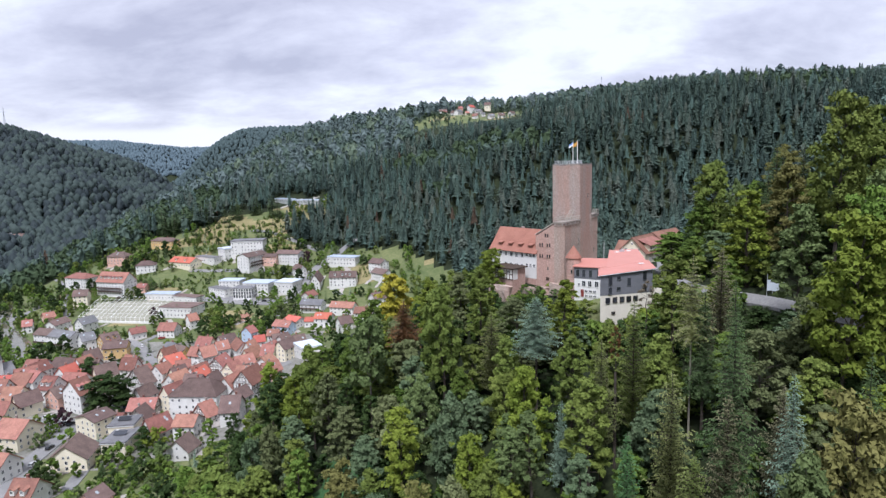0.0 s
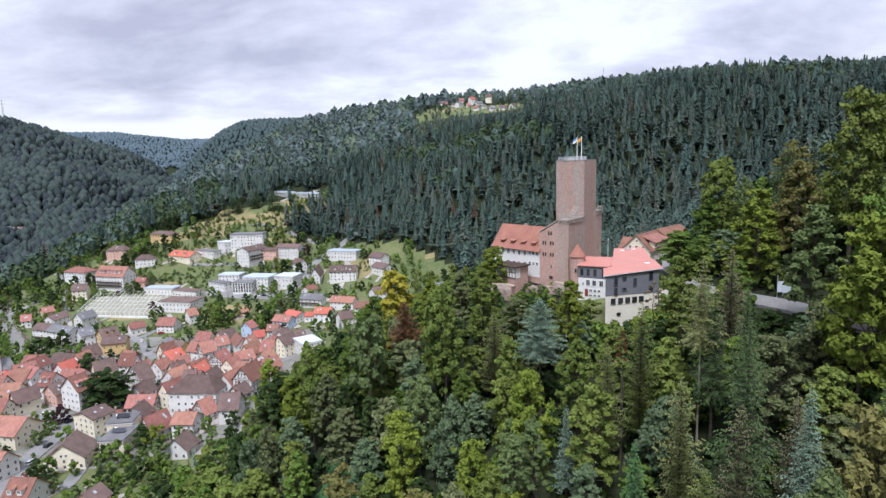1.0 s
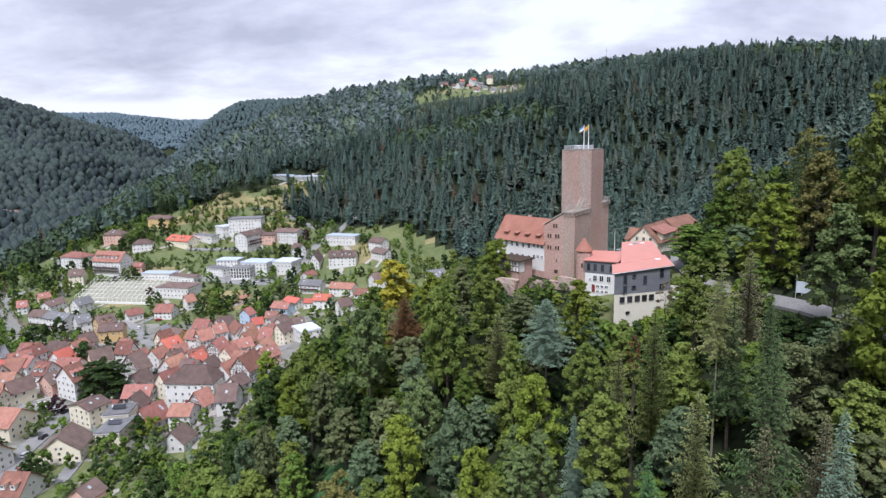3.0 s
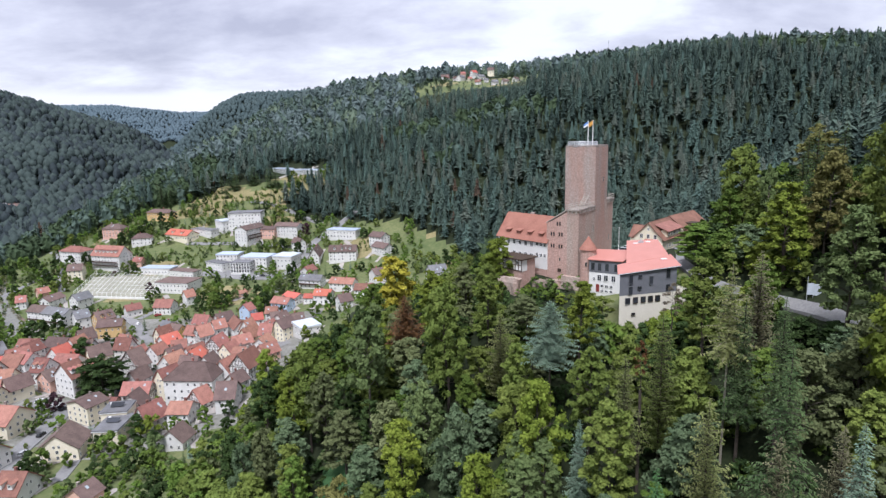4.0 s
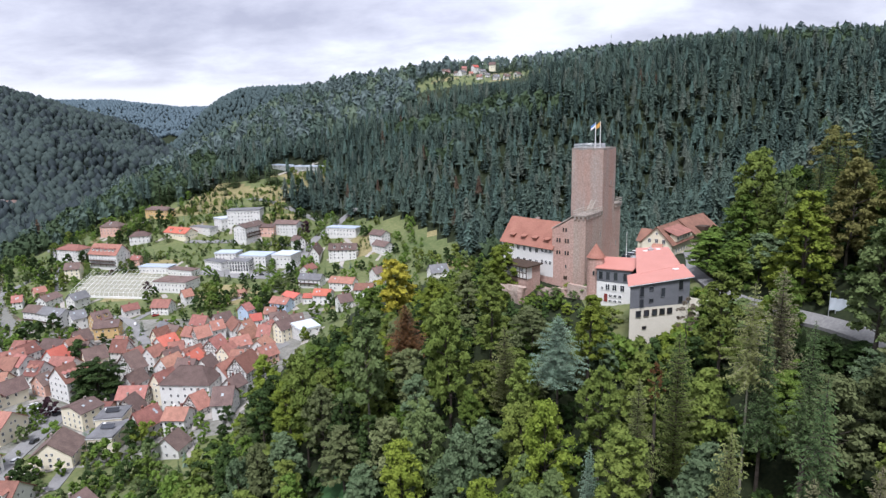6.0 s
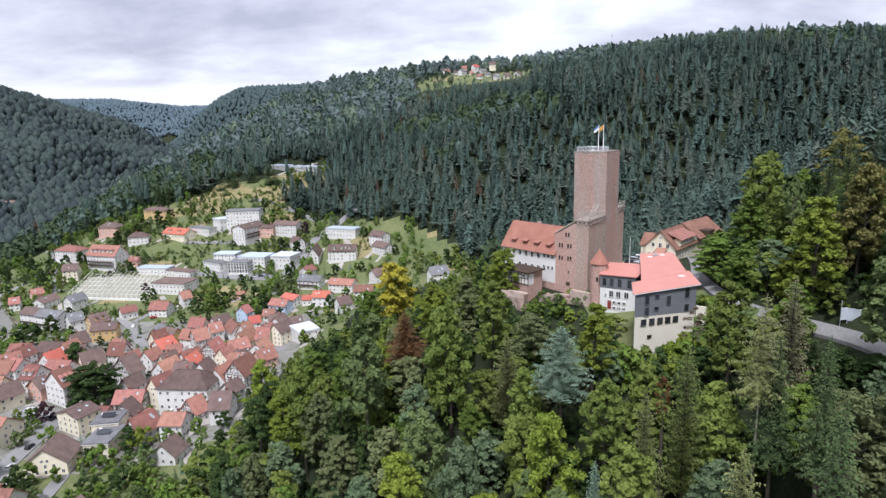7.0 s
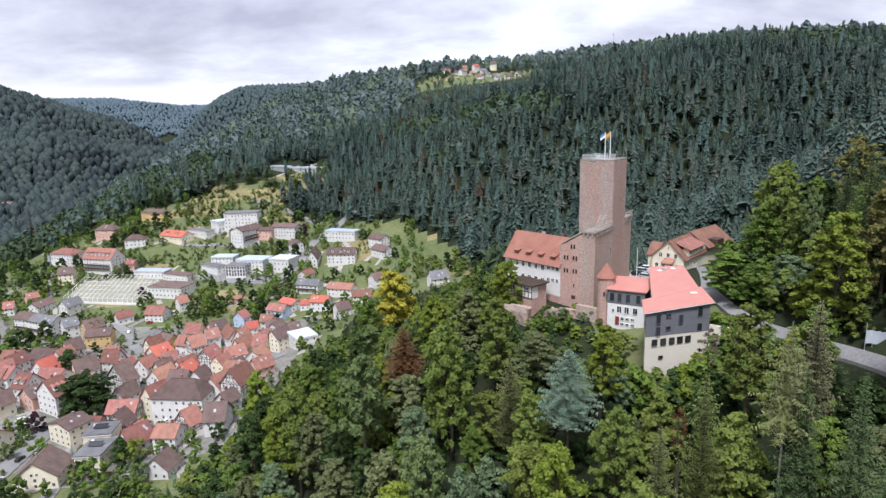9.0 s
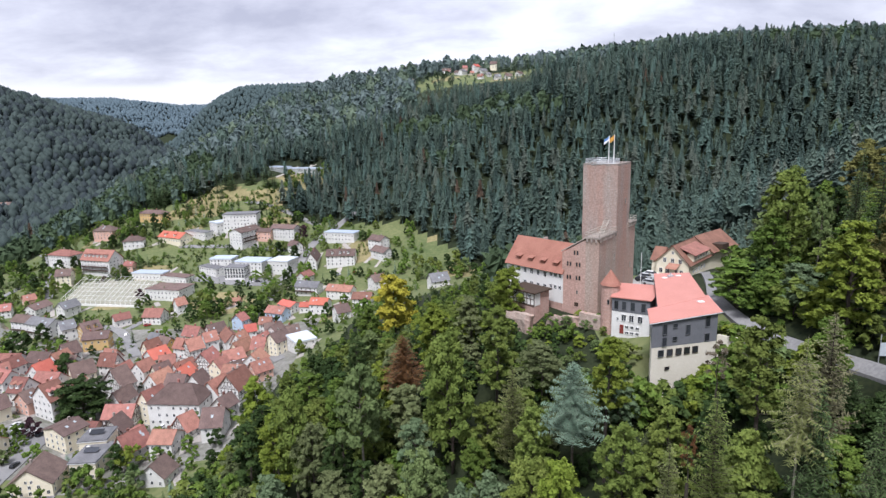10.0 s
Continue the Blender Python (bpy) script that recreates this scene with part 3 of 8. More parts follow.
WOOD_RAIL = material("weathered_wood_rail", (0.30, 0.27, 0.23), (0.44, 0.40, 0.35), 1.0, 0.85)
part("railing", railing([(10.4, -0.2), (-0.2, -0.2), (-0.2, 3.25), (10.4, 3.25)], 19.55, 1.1, WOOD_RAIL), keep)
part("railing", railing([(19.4, -0.25), (24.1, -0.25), (24.1, 4.3)], 20.35, 1.1, WOOD_RAIL), keep)
# stairs from the platform up to the tower
s = Solid()
for i in range(9):
    s.box(6.0 + i * 0.35, 6.4 + i * 0.35, 1.2, 2.4, 19.6 + i * 0.3, 19.7 + i * 0.3)
s.bar((5.9, 1.2, 19.6), (9.2, 1.2, 22.5), 0.08).bar((5.9, 2.4, 19.6), (9.2, 2.4, 22.5), 0.08)
part("stair", s.mesh("stair", WOOD_RAIL), keep)
# viewing ring on the top
RING, n = (14.4, 5.4), 36
s = Solid()
for i in range(n):
    p0, p1 = [(RING[0] + 4.0 * math.cos(6.2832 * j / n), RING[1] + 4.0 * math.sin(6.2832 * j / n)) for j in (i, i + 1)]
    for z in (35.35, 35.7, 36.05, 36.45):
        s.bar((*p0, z), (*p1, z), 0.07 if z > 36.2 else 0.045, 5)
    s.bar((*p0, 35.2), (*p0, 36.45), 0.05, 5)
part("viewing_ring", s.mesh("viewing_ring", STEEL), keep, "round steel railing of the viewing platform")
s = Solid()
s.hull([(RING[0] + 3.7 * math.cos(6.2832 * i / 28), RING[1] + 3.7 * math.sin(6.2832 * i / 28)) for i in range(28)], 35.1, 35.25)
part("deck", s.mesh("deck", STEEL), keep)
s = Solid()
for x0, x1, y0, y1 in ((10.6, 19.3, 0, 0.7), (10.6, 19.3, 8.0, 8.7), (10.6, 11.3, 0.7, 8.0), (18.6, 19.3, 0.7, 8.0)):
    s.box(x0, x1, y0, y1, 35.0, 35.55)
part("parapet", s.mesh("parapet", STONE_GREY), keep)
for x, y, z in ((0, 0, 12.5), (0, 0, 8.0)):
    put_window(keep, 9.5, -0.12, z, 0, 0.5, 1.7, STONE_GREY, False, "narrow stone loophole")
put_window(keep, 20.9, -0.14, 8.5, 0, 0.5, 1.5, STONE_GREY, False, "narrow stone loophole")
put_window(keep, 16.0, -0.12, 25.5, 0, 0.5, 1.4, STONE_GREY, False, "narrow stone loophole")

for x, y, cloth, name, high in ((12.8, 3.2, FLAG_BLUE, "blue and white flag on a steel pole", 7.0), (14.6, 2.6, FLAG_GOLD, "yellow flag on a steel pole", 7.2)):
    w = keep.matrix_world @ Vector((x, y, 35.1))
    pole = thing("flagpole", pose(*w), name, "flagpole")
    part("pole", Solid().bar((0, 0, 0), (0, 0, high), 0.13, 8, 0.07).mesh("pole", FRAME), pole)
    s = Solid()
    for i in range(5):
        for j in range(2):
            pt = lambda a, b: (-a * 0.24, 0.12 * math.sin(a * 1.7), high - 0.15 - b * 0.55 - a * 0.17)
            s.use(j if cloth is FLAG_BLUE else 0).face([pt(i, j), pt(i + 1, j), pt(i + 1, j + 1), pt(i, j + 1)])
    part("flag", s.mesh("flag", cloth, FLAG_WHITE), pole)

# pink gable wall between the shield wall and the white hall
gable = thing("gable_wing", pose(34.0, 166.0, 79.0, 0, 0, KEEP_TURN), "pink plastered castle wing with small paired windows", "castle wing")
s = Solid()
s.hull([(0.06, 3.1), (7.0, 3.1), (7.0, 9.0), (0.06, 9.0)], -3.0, lambda x, y: 19.0 - (y - 3.1) * 0.62)
part("wall", s.mesh("wall", PINK_STONE), gable)
s = Solid()
s.slab((-0.15, 3.1, 19.25), (-0.15, 9.1, 15.55), (7.2, 9.1, 15.55), (7.2, 3.1, 19.25), 0.25)
part("coping", s.mesh("coping", STONE_GREY), gable)
for y, z in ((5.5, 15.0), (7.2, 12.2), (4.9, 12.2), (7.2, 9.0), (4.9, 9.0)):
    for d in (-0.36, 0.36):
        put_window(gable, 0.02, y + d, z, -90, 0.55, 1.15, SAND_PLASTER, False)
put_window(gable, 0.02, 5.1, 5.6, -90, 0.4, 0.9, STONE_GREY, False)
part("door", Solid().box(-0.05, 0.2, 4.7, 5.7, 2.6, 3.5).mesh("door", TIMBER), gable)

# the white hall: long facade, red tiled roof with eyebrow dormers
HALL_A, HALL_B = Vector((26.9, 171.1)), Vector((15.0, 184.6))
way = (HALL_B - HALL_A)
HALL_TURN = math.degrees(math.atan2(way.y, way.x))
HL, HW = way.length, 9.6
hall = thing("great_hall", pose(HALL_A.x, HALL_A.y, 79.0, 0, 0, HALL_TURN), "long white castle hall with a red tiled roof", "castle wing")
# local: x along the facade to the north-west, y outwards is +y side to the valley; the house lies on -y
s = Solid()
s.box(0, HL, -HW, 0, 2.7, 10.4)
part("wall", s.mesh("wall", HALL_WHITE), hall, "white rendered wall")
s = Solid().box(0.02, HL - 0.02, -HW + 0.02, -0.02, -4, 2.7)
part("plinth", s.mesh("plinth", PINK_STONE), hall, "pink stone base")
for e, f in ((0.0, 1), (HL, -1)):
    s = Solid()
    s.hull([(e, -HW), (e + 0.4 * f, -HW), (e + 0.4 * f, 0), (e, 0)][::f], 10.4, lambda x, y: 10.42)
    s.face([(e, 0, 10.4), (e, -HW, 10.4), (e, -HW / 2, 16.2)][::f]); s.face([(e + 0.4 * f, 0, 10.4), (e + 0.4 * f, -HW / 2, 16.2), (e + 0.4 * f, -HW, 10.4)][::f])
    part("gable", s.mesh("gable", HALL_WHITE), hall)
s = Solid()
s.slab((-0.3, 0.45, 10.0), (-0.3, -HW / 2, 16.5), (HL + 0.3, -HW / 2, 16.5), (HL + 0.3, 0.45, 10.0), -0.25)
s.slab((HL + 0.3, -HW - 0.45, 10.0), (HL + 0.3, -HW / 2, 16.5), (-0.3, -HW / 2, 16.5), (-0.3, -HW - 0.45, 10.0), -0.25)
s.bar((-0.3, -HW / 2, 16.5), (HL + 0.3, -HW / 2, 16.5), 0.16)
roof = part("roof", s.mesh("roof", HALL_TILES), hall, "old red tiled roof")
eyebrow = Solid()
eyebrow.hull([(-0.7, -0.2), (0.7, -0.2), (0.5, 1.0), (-0.5, 1.0)][::-1], 0, 0.55)
eyebrow.slab((-0.9, 1.25, 0.55), (0.9, 1.25, 0.55), (0.9, -0.9, 1.1), (-0.9, -0.9, 1.1), 0.12)
eyebrow = eyebrow.mesh("dormer", HALL_TILES)
for i in range(4):
    part("dormer", eyebrow, hall, m=pose(HL * (0.14 + 0.22 * i), -1.3, 11.8))
part("chimney", Solid().box(-0.4, 0.4, -0.4, 0.4, 0, 2.0).mesh("chimney", STONE_GREY), hall, m=pose(HL * 0.55, -HW / 2 - 1.0, 15.0))
for i in range(6):
    put_window(hall, HL * 0.30 + i * HL * 0.118, 0.02, 8.5, 180, 0.95, 1.35)
    put_window(hall, HL * 0.30 + i * HL * 0.118, 0.02, 4.7, 180, 1.05, 1.9 if i < 4 else 1.3)
for i in range(3):
    for z in (9.0, 6.0):
        put_window(hall, HL * 0.045 + i * HL * 0.075, 0.02, z, 180, 0.85, 1.0)

# half-timbered outwork with a flat dark roof below the hall
annex = thing("gate_house", pose(21.6, 169.6, 79.0, 0, 0, HALL_TURN), "small half-timbered outwork with a flat dark roof", "outbuilding")
part("wall", Solid().box(0, 7.6, -2.8, 2.6, -3, 6.3).mesh("wall", PINK_STONE), annex, "pink stone base")
part("upper_wall", Solid().box(-0.1, 7.8, 0.6, 2.7, 3.2, 6.3).mesh("upper_wall", HALL_WHITE), annex, "white panels")
s = Solid()
for i in range(8):
    s.box(-0.12 + i * 1.1, 0.08 + i * 1.1, 2.68, 2.78, 3.2, 6.3)
for z in (3.2, 4.7, 6.1):
    s.box(-0.12, 7.82, 2.68, 2.77, z, z + 0.2)
part("timber_frame", s.mesh("timber_frame", TIMBER), annex, "dark timber posts and rails")
part("roof", Solid().box(-0.7, 8.3, -3.2, 3.3, 6.3, 6.6).mesh("roof", TIMBER), annex, "dark flat roof")
for i in range(3):
    put_window(annex, 1.5 + i * 2.2, 2.74, 4.95, 180, 0.8, 1.0)

# ruined outer walls on the slope
for k, (x0, y0, x1, y1, z, h) in enumerate(((29.6, 163.6, 34.0, 159.6, 77.0, 5.0), (22.4, 166.2, 29.6, 163.6, 77.5, 3.2), (13.6, 169.4, 18.6, 165.0, 77.0, 4.0))):
    d = math.degrees(math.atan2(y1 - y0, x1 - x0))
    wall = tagged(new("ruined_wall", worn_block(0, math.hypot(x1 - x0, y1 - y0), -0.8, 0.8, -4, h, GREY_STONE, "ruined_wall", 5, 0.5, 11 + k)), "ruined wall of rough red sandstone", "wall")
    wall.matrix_world = pose(x0, y0, z, 0, 0, d)

# round stair turret
turret = thing("stair_turret", pose(35.0, 158.9, 77.0), "round pink stair turret with a conical red roof", "turret")
ring = [(1.95 * math.cos(6.2832 * i / 20), 1.95 * math.sin(6.2832 * i / 20)) for i in range(20)]
part("wall", Solid().hull(ring, -3, 12.9).mesh("wall", PINK_STONE), turret)
s = Solid().bar((0, 0, 12.7), (0, 0, 16.0), 2.25, 20, 0.05)
part("roof", s.mesh("roof", HALL_TILES), turret, "conical red tiled roof")
put_window(turret, -0.9, -1.72, 8.6, -28, 0.5, 1.1, STONE_GREY, False)

# the modern guest house: grey cladding over a cream base, light red metal roof
guest = thing("guest_house", pose(0, 0, 0), "modern grey-clad guest house with a light red metal roof", "building")
FRONT = [(35.6, 133.9), (48.5, 136.7), (50.0, 145.4), (37.7, 140.6)]
WING = [(39.2, 141.2), (49.6, 145.4), (52.6, 160.6), (45.6, 161.9)]
roof_z = lambda x, y: 89.45 + (x - 35.5) * 0.055 + (y - 133.6) * 0.030
s = Solid().hull(FRONT, 84.6, lambda x, y: roof_z(x, y) - 0.25)
part("cladding", s.mesh("cladding", CLADDING), guest, "grey cladding")
s = Solid().hull([(x * 0.994 + 0.25, y * 0.994 + 0.84) for x, y in FRONT], 74.0, 84.6)
part("base", s.mesh("base", CREAM_BASE), guest, "pale cream rendered base")
part("wing", Solid().hull(WING, 74.0, lambda x, y: roof_z(x, y) - 0.3).mesh("wing", CLADDING), guest, "grey-clad rear wing")


def grow(ring, d):
    cx, cy = sum(p[0] for p in ring) / len(ring), sum(p[1] for p in ring) / len(ring)
    return [(x + d * (x - cx) / math.hypot(x - cx, y - cy), y + d * (y - cy) / math.hypot(x - cx, y - cy)) for x, y in ring]


part("roof", Solid().hull(grow(FRONT, 0.75), lambda x, y: roof_z(x, y) - 0.24, roof_z).mesh("roof", METAL_RED), guest, "light red metal roof")
part("roof", Solid().hull(grow(WING, 0.5), lambda x, y: roof_z(x, y) - 0.2, lambda x, y: roof_z(x, y) + 0.03).mesh("roof", METAL_RED), guest, "light red metal roof")
s = Solid()
for (ax, ay), (bx, by) in zip(grow(FRONT, 0.8), grow(FRONT, 0.8)[1:]):
    s.bar((ax, ay, roof_z(ax, ay) - 0.16), (bx, by, roof_z(bx, by) - 0.16), 0.09, 6)
part("gutter", s.mesh("gutter", STEEL), guest, "grey metal gutter")
fd = math.degrees(math.atan2(3.0, 13.0))
along = lambda d, out=0.03: (35.5 + d * 0.9744 + out * 0.2249, 133.7 + d * 0.2249 - out * 0.9744)
for d, z, w, h in ((2.6, 87.0, 0.95, 2.0), (2.6, 84.75, 0.95, 1.7), (4.7, 88.1, 1.0, 0.8), (4.7, 85.6, 1.0, 0.8), (7.3, 86.5, 0.95, 1.9), (11.3, 87.6, 1.05, 2.0), (11.3, 84.8, 1.05, 1.5)):
    put_window(guest, *along(d), z, fd, w, h, DARK_FRAME, False)
for d in (2.0, 3.8, 5.6, 7.3, 9.0):
    put_window(guest, *along(d, -0.0), 82.75, fd, 1.15, 1.3, TIMBER if d > 3 else DARK_FRAME, False)
put_window(guest, *along(3.4, -0.0), 80.1, fd, 0.9, 0.6, TIMBER, False)
for x, y, w in ((47.6, 142.2, 1.2), (49.8, 159.3, 1.0), (46.6, 158.6, 1.0)):
    part("roof_light", Solid().box(-w / 2, w / 2, -0.4, 0.4, 0, 0.14).mesh("roof_light", FRAME), guest, "white roof light", pose(x, y, roof_z(x, y) + 0.02, 0, 0, fd))
part("vent", Solid().box(-0.6, 0.6, -0.3, 0.3, 0, 0.45).bar((0, 0, 0.4), (0, 0, 1.0), 0.15).mesh("vent", STEEL), guest, "metal roof vent", pose(48.0, 159.0, roof_z(48, 159), 0, 0, fd))
# link between turret and guest house
LINK = [(34.5, 155.7), (41.3, 151.6), (46.0, 158.2), (38.4, 162.0)]
link = thing("link_building", pose(0, 0, 0), "low link wing with grey upper floor and white lower floors", "building")
part("cladding", Solid().hull(LINK, 84.7, 87.9).mesh("cladding", CLADDING), link, "grey cladding")
part("base", Solid().hull([(x * 0.999 + 0.06, y + 0.05) for x, y in LINK], 75.0, 84.7).mesh("base", HALL_WHITE), link, "white rendered lower floors")
lz = lambda x, y: 87.95 + (x - 34.5) * 0.03 + (y - 155.7) * 0.10 + (x - 34.5) * 0.05
part("roof", Solid().hull(grow(LINK, 0.5), lambda x, y: lz(x, y) - 0.2, lz).mesh("roof", METAL_RED), link, "light red metal roof")
ld = math.degrees(math.atan2(-4.1, 6.8))
side = lambda d: (34.5 + d * 0.856 - 0.02, 155.7 - d * 0.516 - 0.03)
for d in (0.95, 2.6, 4.4, 6.6):
    put_window(link, *side(d), 85.2, ld, 0.95, 1.9, DARK_FRAME, False)
for d, w, h in ((1.3, 0.5, 0.8), (2.6, 1.0, 1.5), (4.2, 1.0, 1.5), (6.0, 1.0, 1.5)):
    put_window(link, *side(d), 82.7, ld, w, h)
for d in (3.3, 4.4, 5.5):
    put_window(link, *side(d), 81.1, ld, 0.75, 0.7)
    put_window(link, *side(d), 79.9, ld, 0.75, 0.6)
part("door", Solid().box(-0.4, 0.4, -0.05, 0.1, 0, 1.9).mesh("door", material("red_door", (0.16, 0.03, 0.025), (0.24, 0.05, 0.04), 1.0, 0.6)), link, "dark red door", pose(*side(2.2), 79.9, 0, 0, ld))

# castle court and the road round the guest house
def draped(name, pts, width, label, mat=None, lift=0.35, z=None, kind="structure", category="road", cover=None):
    """A strip of paving that follows the land along a line of points."""
    dense = []
    for (ax, ay), (bx, by) in zip(pts, pts[1:]):
        n = max(1, int(math.hypot(bx - ax, by - ay) / 3))
        dense += [(ax + (bx - ax) * i / n, ay + (by - ay) * i / n) for i in range(n)]
    dense = np.array(dense + [pts[-1]])
    for _ in range(3):
        dense[1:-1] = (dense[:-2] + 2 * dense[1:-1] + dense[2:]) / 4
    d = np.gradient(dense, axis=0)
    d /= np.linalg.norm(d, axis=1)[:, None]
    side_way = np.c_[-d[:, 1], d[:, 0]]
    cols = [dense + side_way * width * k for k in (-0.5, -0.17, 0.17, 0.5)]
    V, F = [], []
    for k, c in enumerate(cols):
        zz = ground(c[:, 0], c[:, 1]) + lift if z is None else np.full(len(c), z)
        V += np.c_[c, zz].tolist()
    m = len(dense)
    for k in range(3):
        F += [(k * m + i, k * m + i + 1, (k + 1) * m + i + 1, (k + 1) * m + i) for i in range(m - 1)]
    V += [(x, y, zz - 1.2) for x, y, zz in V[:m]] + [(x, y, zz - 1.2) for x, y, zz in V[3 * m:4 * m]]
    F += [(i + 1, i, 4 * m + i, 4 * m + i + 1) for i in range(m - 1)] + [(3 * m + i, 3 * m + i + 1, 5 * m + i + 1, 5 * m + i) for i in range(m - 1)]
    return tagged(new(name, mesh_of(name, V, [f[::-1] for f in F], (mat or ASPHALT,))), label, category, kind=kind)


court = Solid().hull([(43.0, 158.5), (53.5, 162.0), (60, 149), (66.5, 172), (76, 196), (62, 205), (50, 192), (44, 172)], 74.0, 81.4)
tagged(new("pavement", court.mesh("pavement", CONCRETE)), "grey paved castle court", "pavement", kind="structure")
draped("road", [(71, 194), (66.5, 180), (60.5, 166), (57.2, 155), (55.6, 145), (56.5, 137), (61, 128), (66, 116), (67.5, 104), (70, 94)], 2.2, "narrow grey road round the guest house", lift=0.6)
base = thing("terrace_wall", pose(0, 0, 0), "cream rendered terrace wall below the road", "wall")
s = Solid()
pts = [(49.0, 137.6), (54.0, 135.6), (60.5, 128.2)]
for (ax, ay), (bx, by) in zip(pts, pts[1:]):
    s.hull([(ax, ay), (bx, by), (bx + 0.3, by + 0.4), (ax + 0.3, ay + 0.4)], 74, lambda x, y: 85.4 - (x - 49.4) * 0.10)
part("wall", s.mesh("wall", CREAM_BASE), base)

# the inn on the court
inn_turn = math.degrees(math.atan2(0.73, 0.68))
inn = thing("castle_inn", pose(62.4, 195.6, 80.9, 0, 0, inn_turn), "cream inn with a red tiled roof on the castle court", "building")
# local x along the ridge away from the gable, y to the left
s = Solid()
s.hull([(0, -4.6), (17, -4.6), (17, 4.6), (0, 4.6)], -3, 4.6)
s.face([(0, 4.6, 4.6), (0, -4.6, 4.6), (0, 0, 9.0)])
s.hull([(14, -4.6), (30, -6.5), (32, 2.5), (16, 4.6)], -3, 5.4)
s.hull([(1.5, 4.6), (8, 4.6), (8, 6.6), (1.5, 6.6)], -3, 4.2)
part("wall", s.mesh("wall", WALL_CREAM), inn, "cream rendered wall")
s = Solid()
s.slab((-0.5, -5.3, 3.9), (17.5, -5.3, 3.9), (17.5, 0, 9.2), (-0.5, 0, 9.2), 0.22)
s.slab((17.5, 5.3, 3.9), (-0.5, 5.3, 3.9), (-0.5, 0, 9.2), (17.5, 0, 9.2), 0.22)
s.slab((15, -6.0, 5.0), (30.5, -8.0, 5.0), (31.0, -2.0, 9.6), (15, 0, 9.4), 0.22)
s.slab((33, 3.4, 5.0), (16, 5.4, 5.0), (15, 0, 9.4), (31.0, -2.0, 9.6), 0.22)
s.slab((1.1, 7.1, 3.9), (1.1, 3.6, 3.9), (4.75, 3.6, 7.4), (4.75, 7.1, 7.4), 0.2)
s.slab((8.4, 3.6, 3.9), (8.4, 7.1, 3.9), (4.75, 7.1, 7.4), (4.75, 3.6, 7.4), 0.2)
part("roof", s.mesh("roof", ROOF_RED), inn, "red tiled roof")
s = Solid()
s.box(2.5, 13, -5.0, -3.0, 4.6, 6.6)
part("dormer", s.mesh("dormer", WALL_CREAM), inn, "long cream dormer")
part("dormer_roof", Solid().slab((1.9, -5.6, 6.5), (13.6, -5.6, 6.5), (13.6, -1.0, 8.3), (1.9, -1.0, 8.3), 0.18).mesh("dormer_roof", ROOF_RED), inn)
part("dormer", Solid().hull([(19, -7.0), (23, -7.4), (23, -3.5), (19, -3.5)], 5.2, lambda x, y: 8.6 - abs(x - 21) * 0.8).mesh("dormer", TIMBER), inn, "dark boarded dormer")
for y, z in ((-2.6, 1.0), (1.2, 1.0), (3.2, 1.0), (-2.2, 4.1), (0, 4.1), (2.2, 4.1), (-1.2, 1.0), (0, 6.6)):
    put_window(inn, -0.03, y, z, -90, 0.95 if z < 6 else 0.6, 1.3 if z < 6 else 0.8)
for x in (3.5, 5.5, 7.5, 9.5, 11.5):
    put_window(inn, x, -5.03, 5.0, 0, 0.9, 1.0); put_window(inn, x, -4.63, 1.2, 0, 0.9, 1.2)
s = Solid().slab((-3.0, -2.2, 2.9), (-3.0, 0.9, 2.9), (-0.1, 0.9, 3.9), (-0.1, -2.2, 3.9), 0.15)
part("porch_roof", s.mesh("porch_roof", ROOF_RED), inn, "small tiled porch roof")
s = Solid().bar((-2.8, -2.0, 0), (-2.8, -2.0, 2.9), 0.1).bar((-2.8, 0.7, 0), (-2.8, 0.7, 2.9), 0.1)
part("porch_post", s.mesh("porch_post", TIMBER), inn)
pole = thing("flagpole", pose(50.5, 186.0, 81.4), "white flagpole on the castle court", "flagpole")
part("pole", Solid().bar((0, 0, 0), (0, 0, 9), 0.1, 8, 0.05).mesh("pole", FRAME), pole)

# pale corrugated fence beside the road above the guest house
FENCE_BLUE = material("pale_blue_sheet_metal", (0.50, 0.56, 0.62), (0.64, 0.69, 0.74), 0.8, 0.5, 0.1, 10.0, 0.05, gloss=0.4)
fence = thing("fence", pose(66.0, 119.8, floor_at(67.5, 119.8) + 0.1, 0, 0, -3), "pale blue corrugated metal fence on steel posts", "fence")
sheet_panel = Solid()
for i in range(10):
    sheet_panel.slab((i * 0.11, 0.03 * (i % 2), 0.15), ((i + 1) * 0.11, 0.03 * ((i + 1) % 2), 0.15), ((i + 1) * 0.11, 0.03 * ((i + 1) % 2), 2.35), (i * 0.11, 0.03 * (i % 2), 2.35), 0.012)
sheet_panel = sheet_panel.mesh("panel", FENCE_BLUE)
for i in range(3):
    part("panel", sheet_panel, fence, m=pose(i * 1.12, 0, -i * 0.18))
for i in range(4):
    part("post", Solid().bar((0, 0, -1.5), (0, 0, 2.45 if i else 3.6), 0.06, 6).mesh("post", STEEL), fence, m=pose(i * 1.12 - 0.01, 0.08, -i * 0.18))
part("rail", Solid().bar((0, 0.06, 1.9), (3.36, 0.06, 1.36), 0.04, 5).mesh("rail", STEEL), fence)

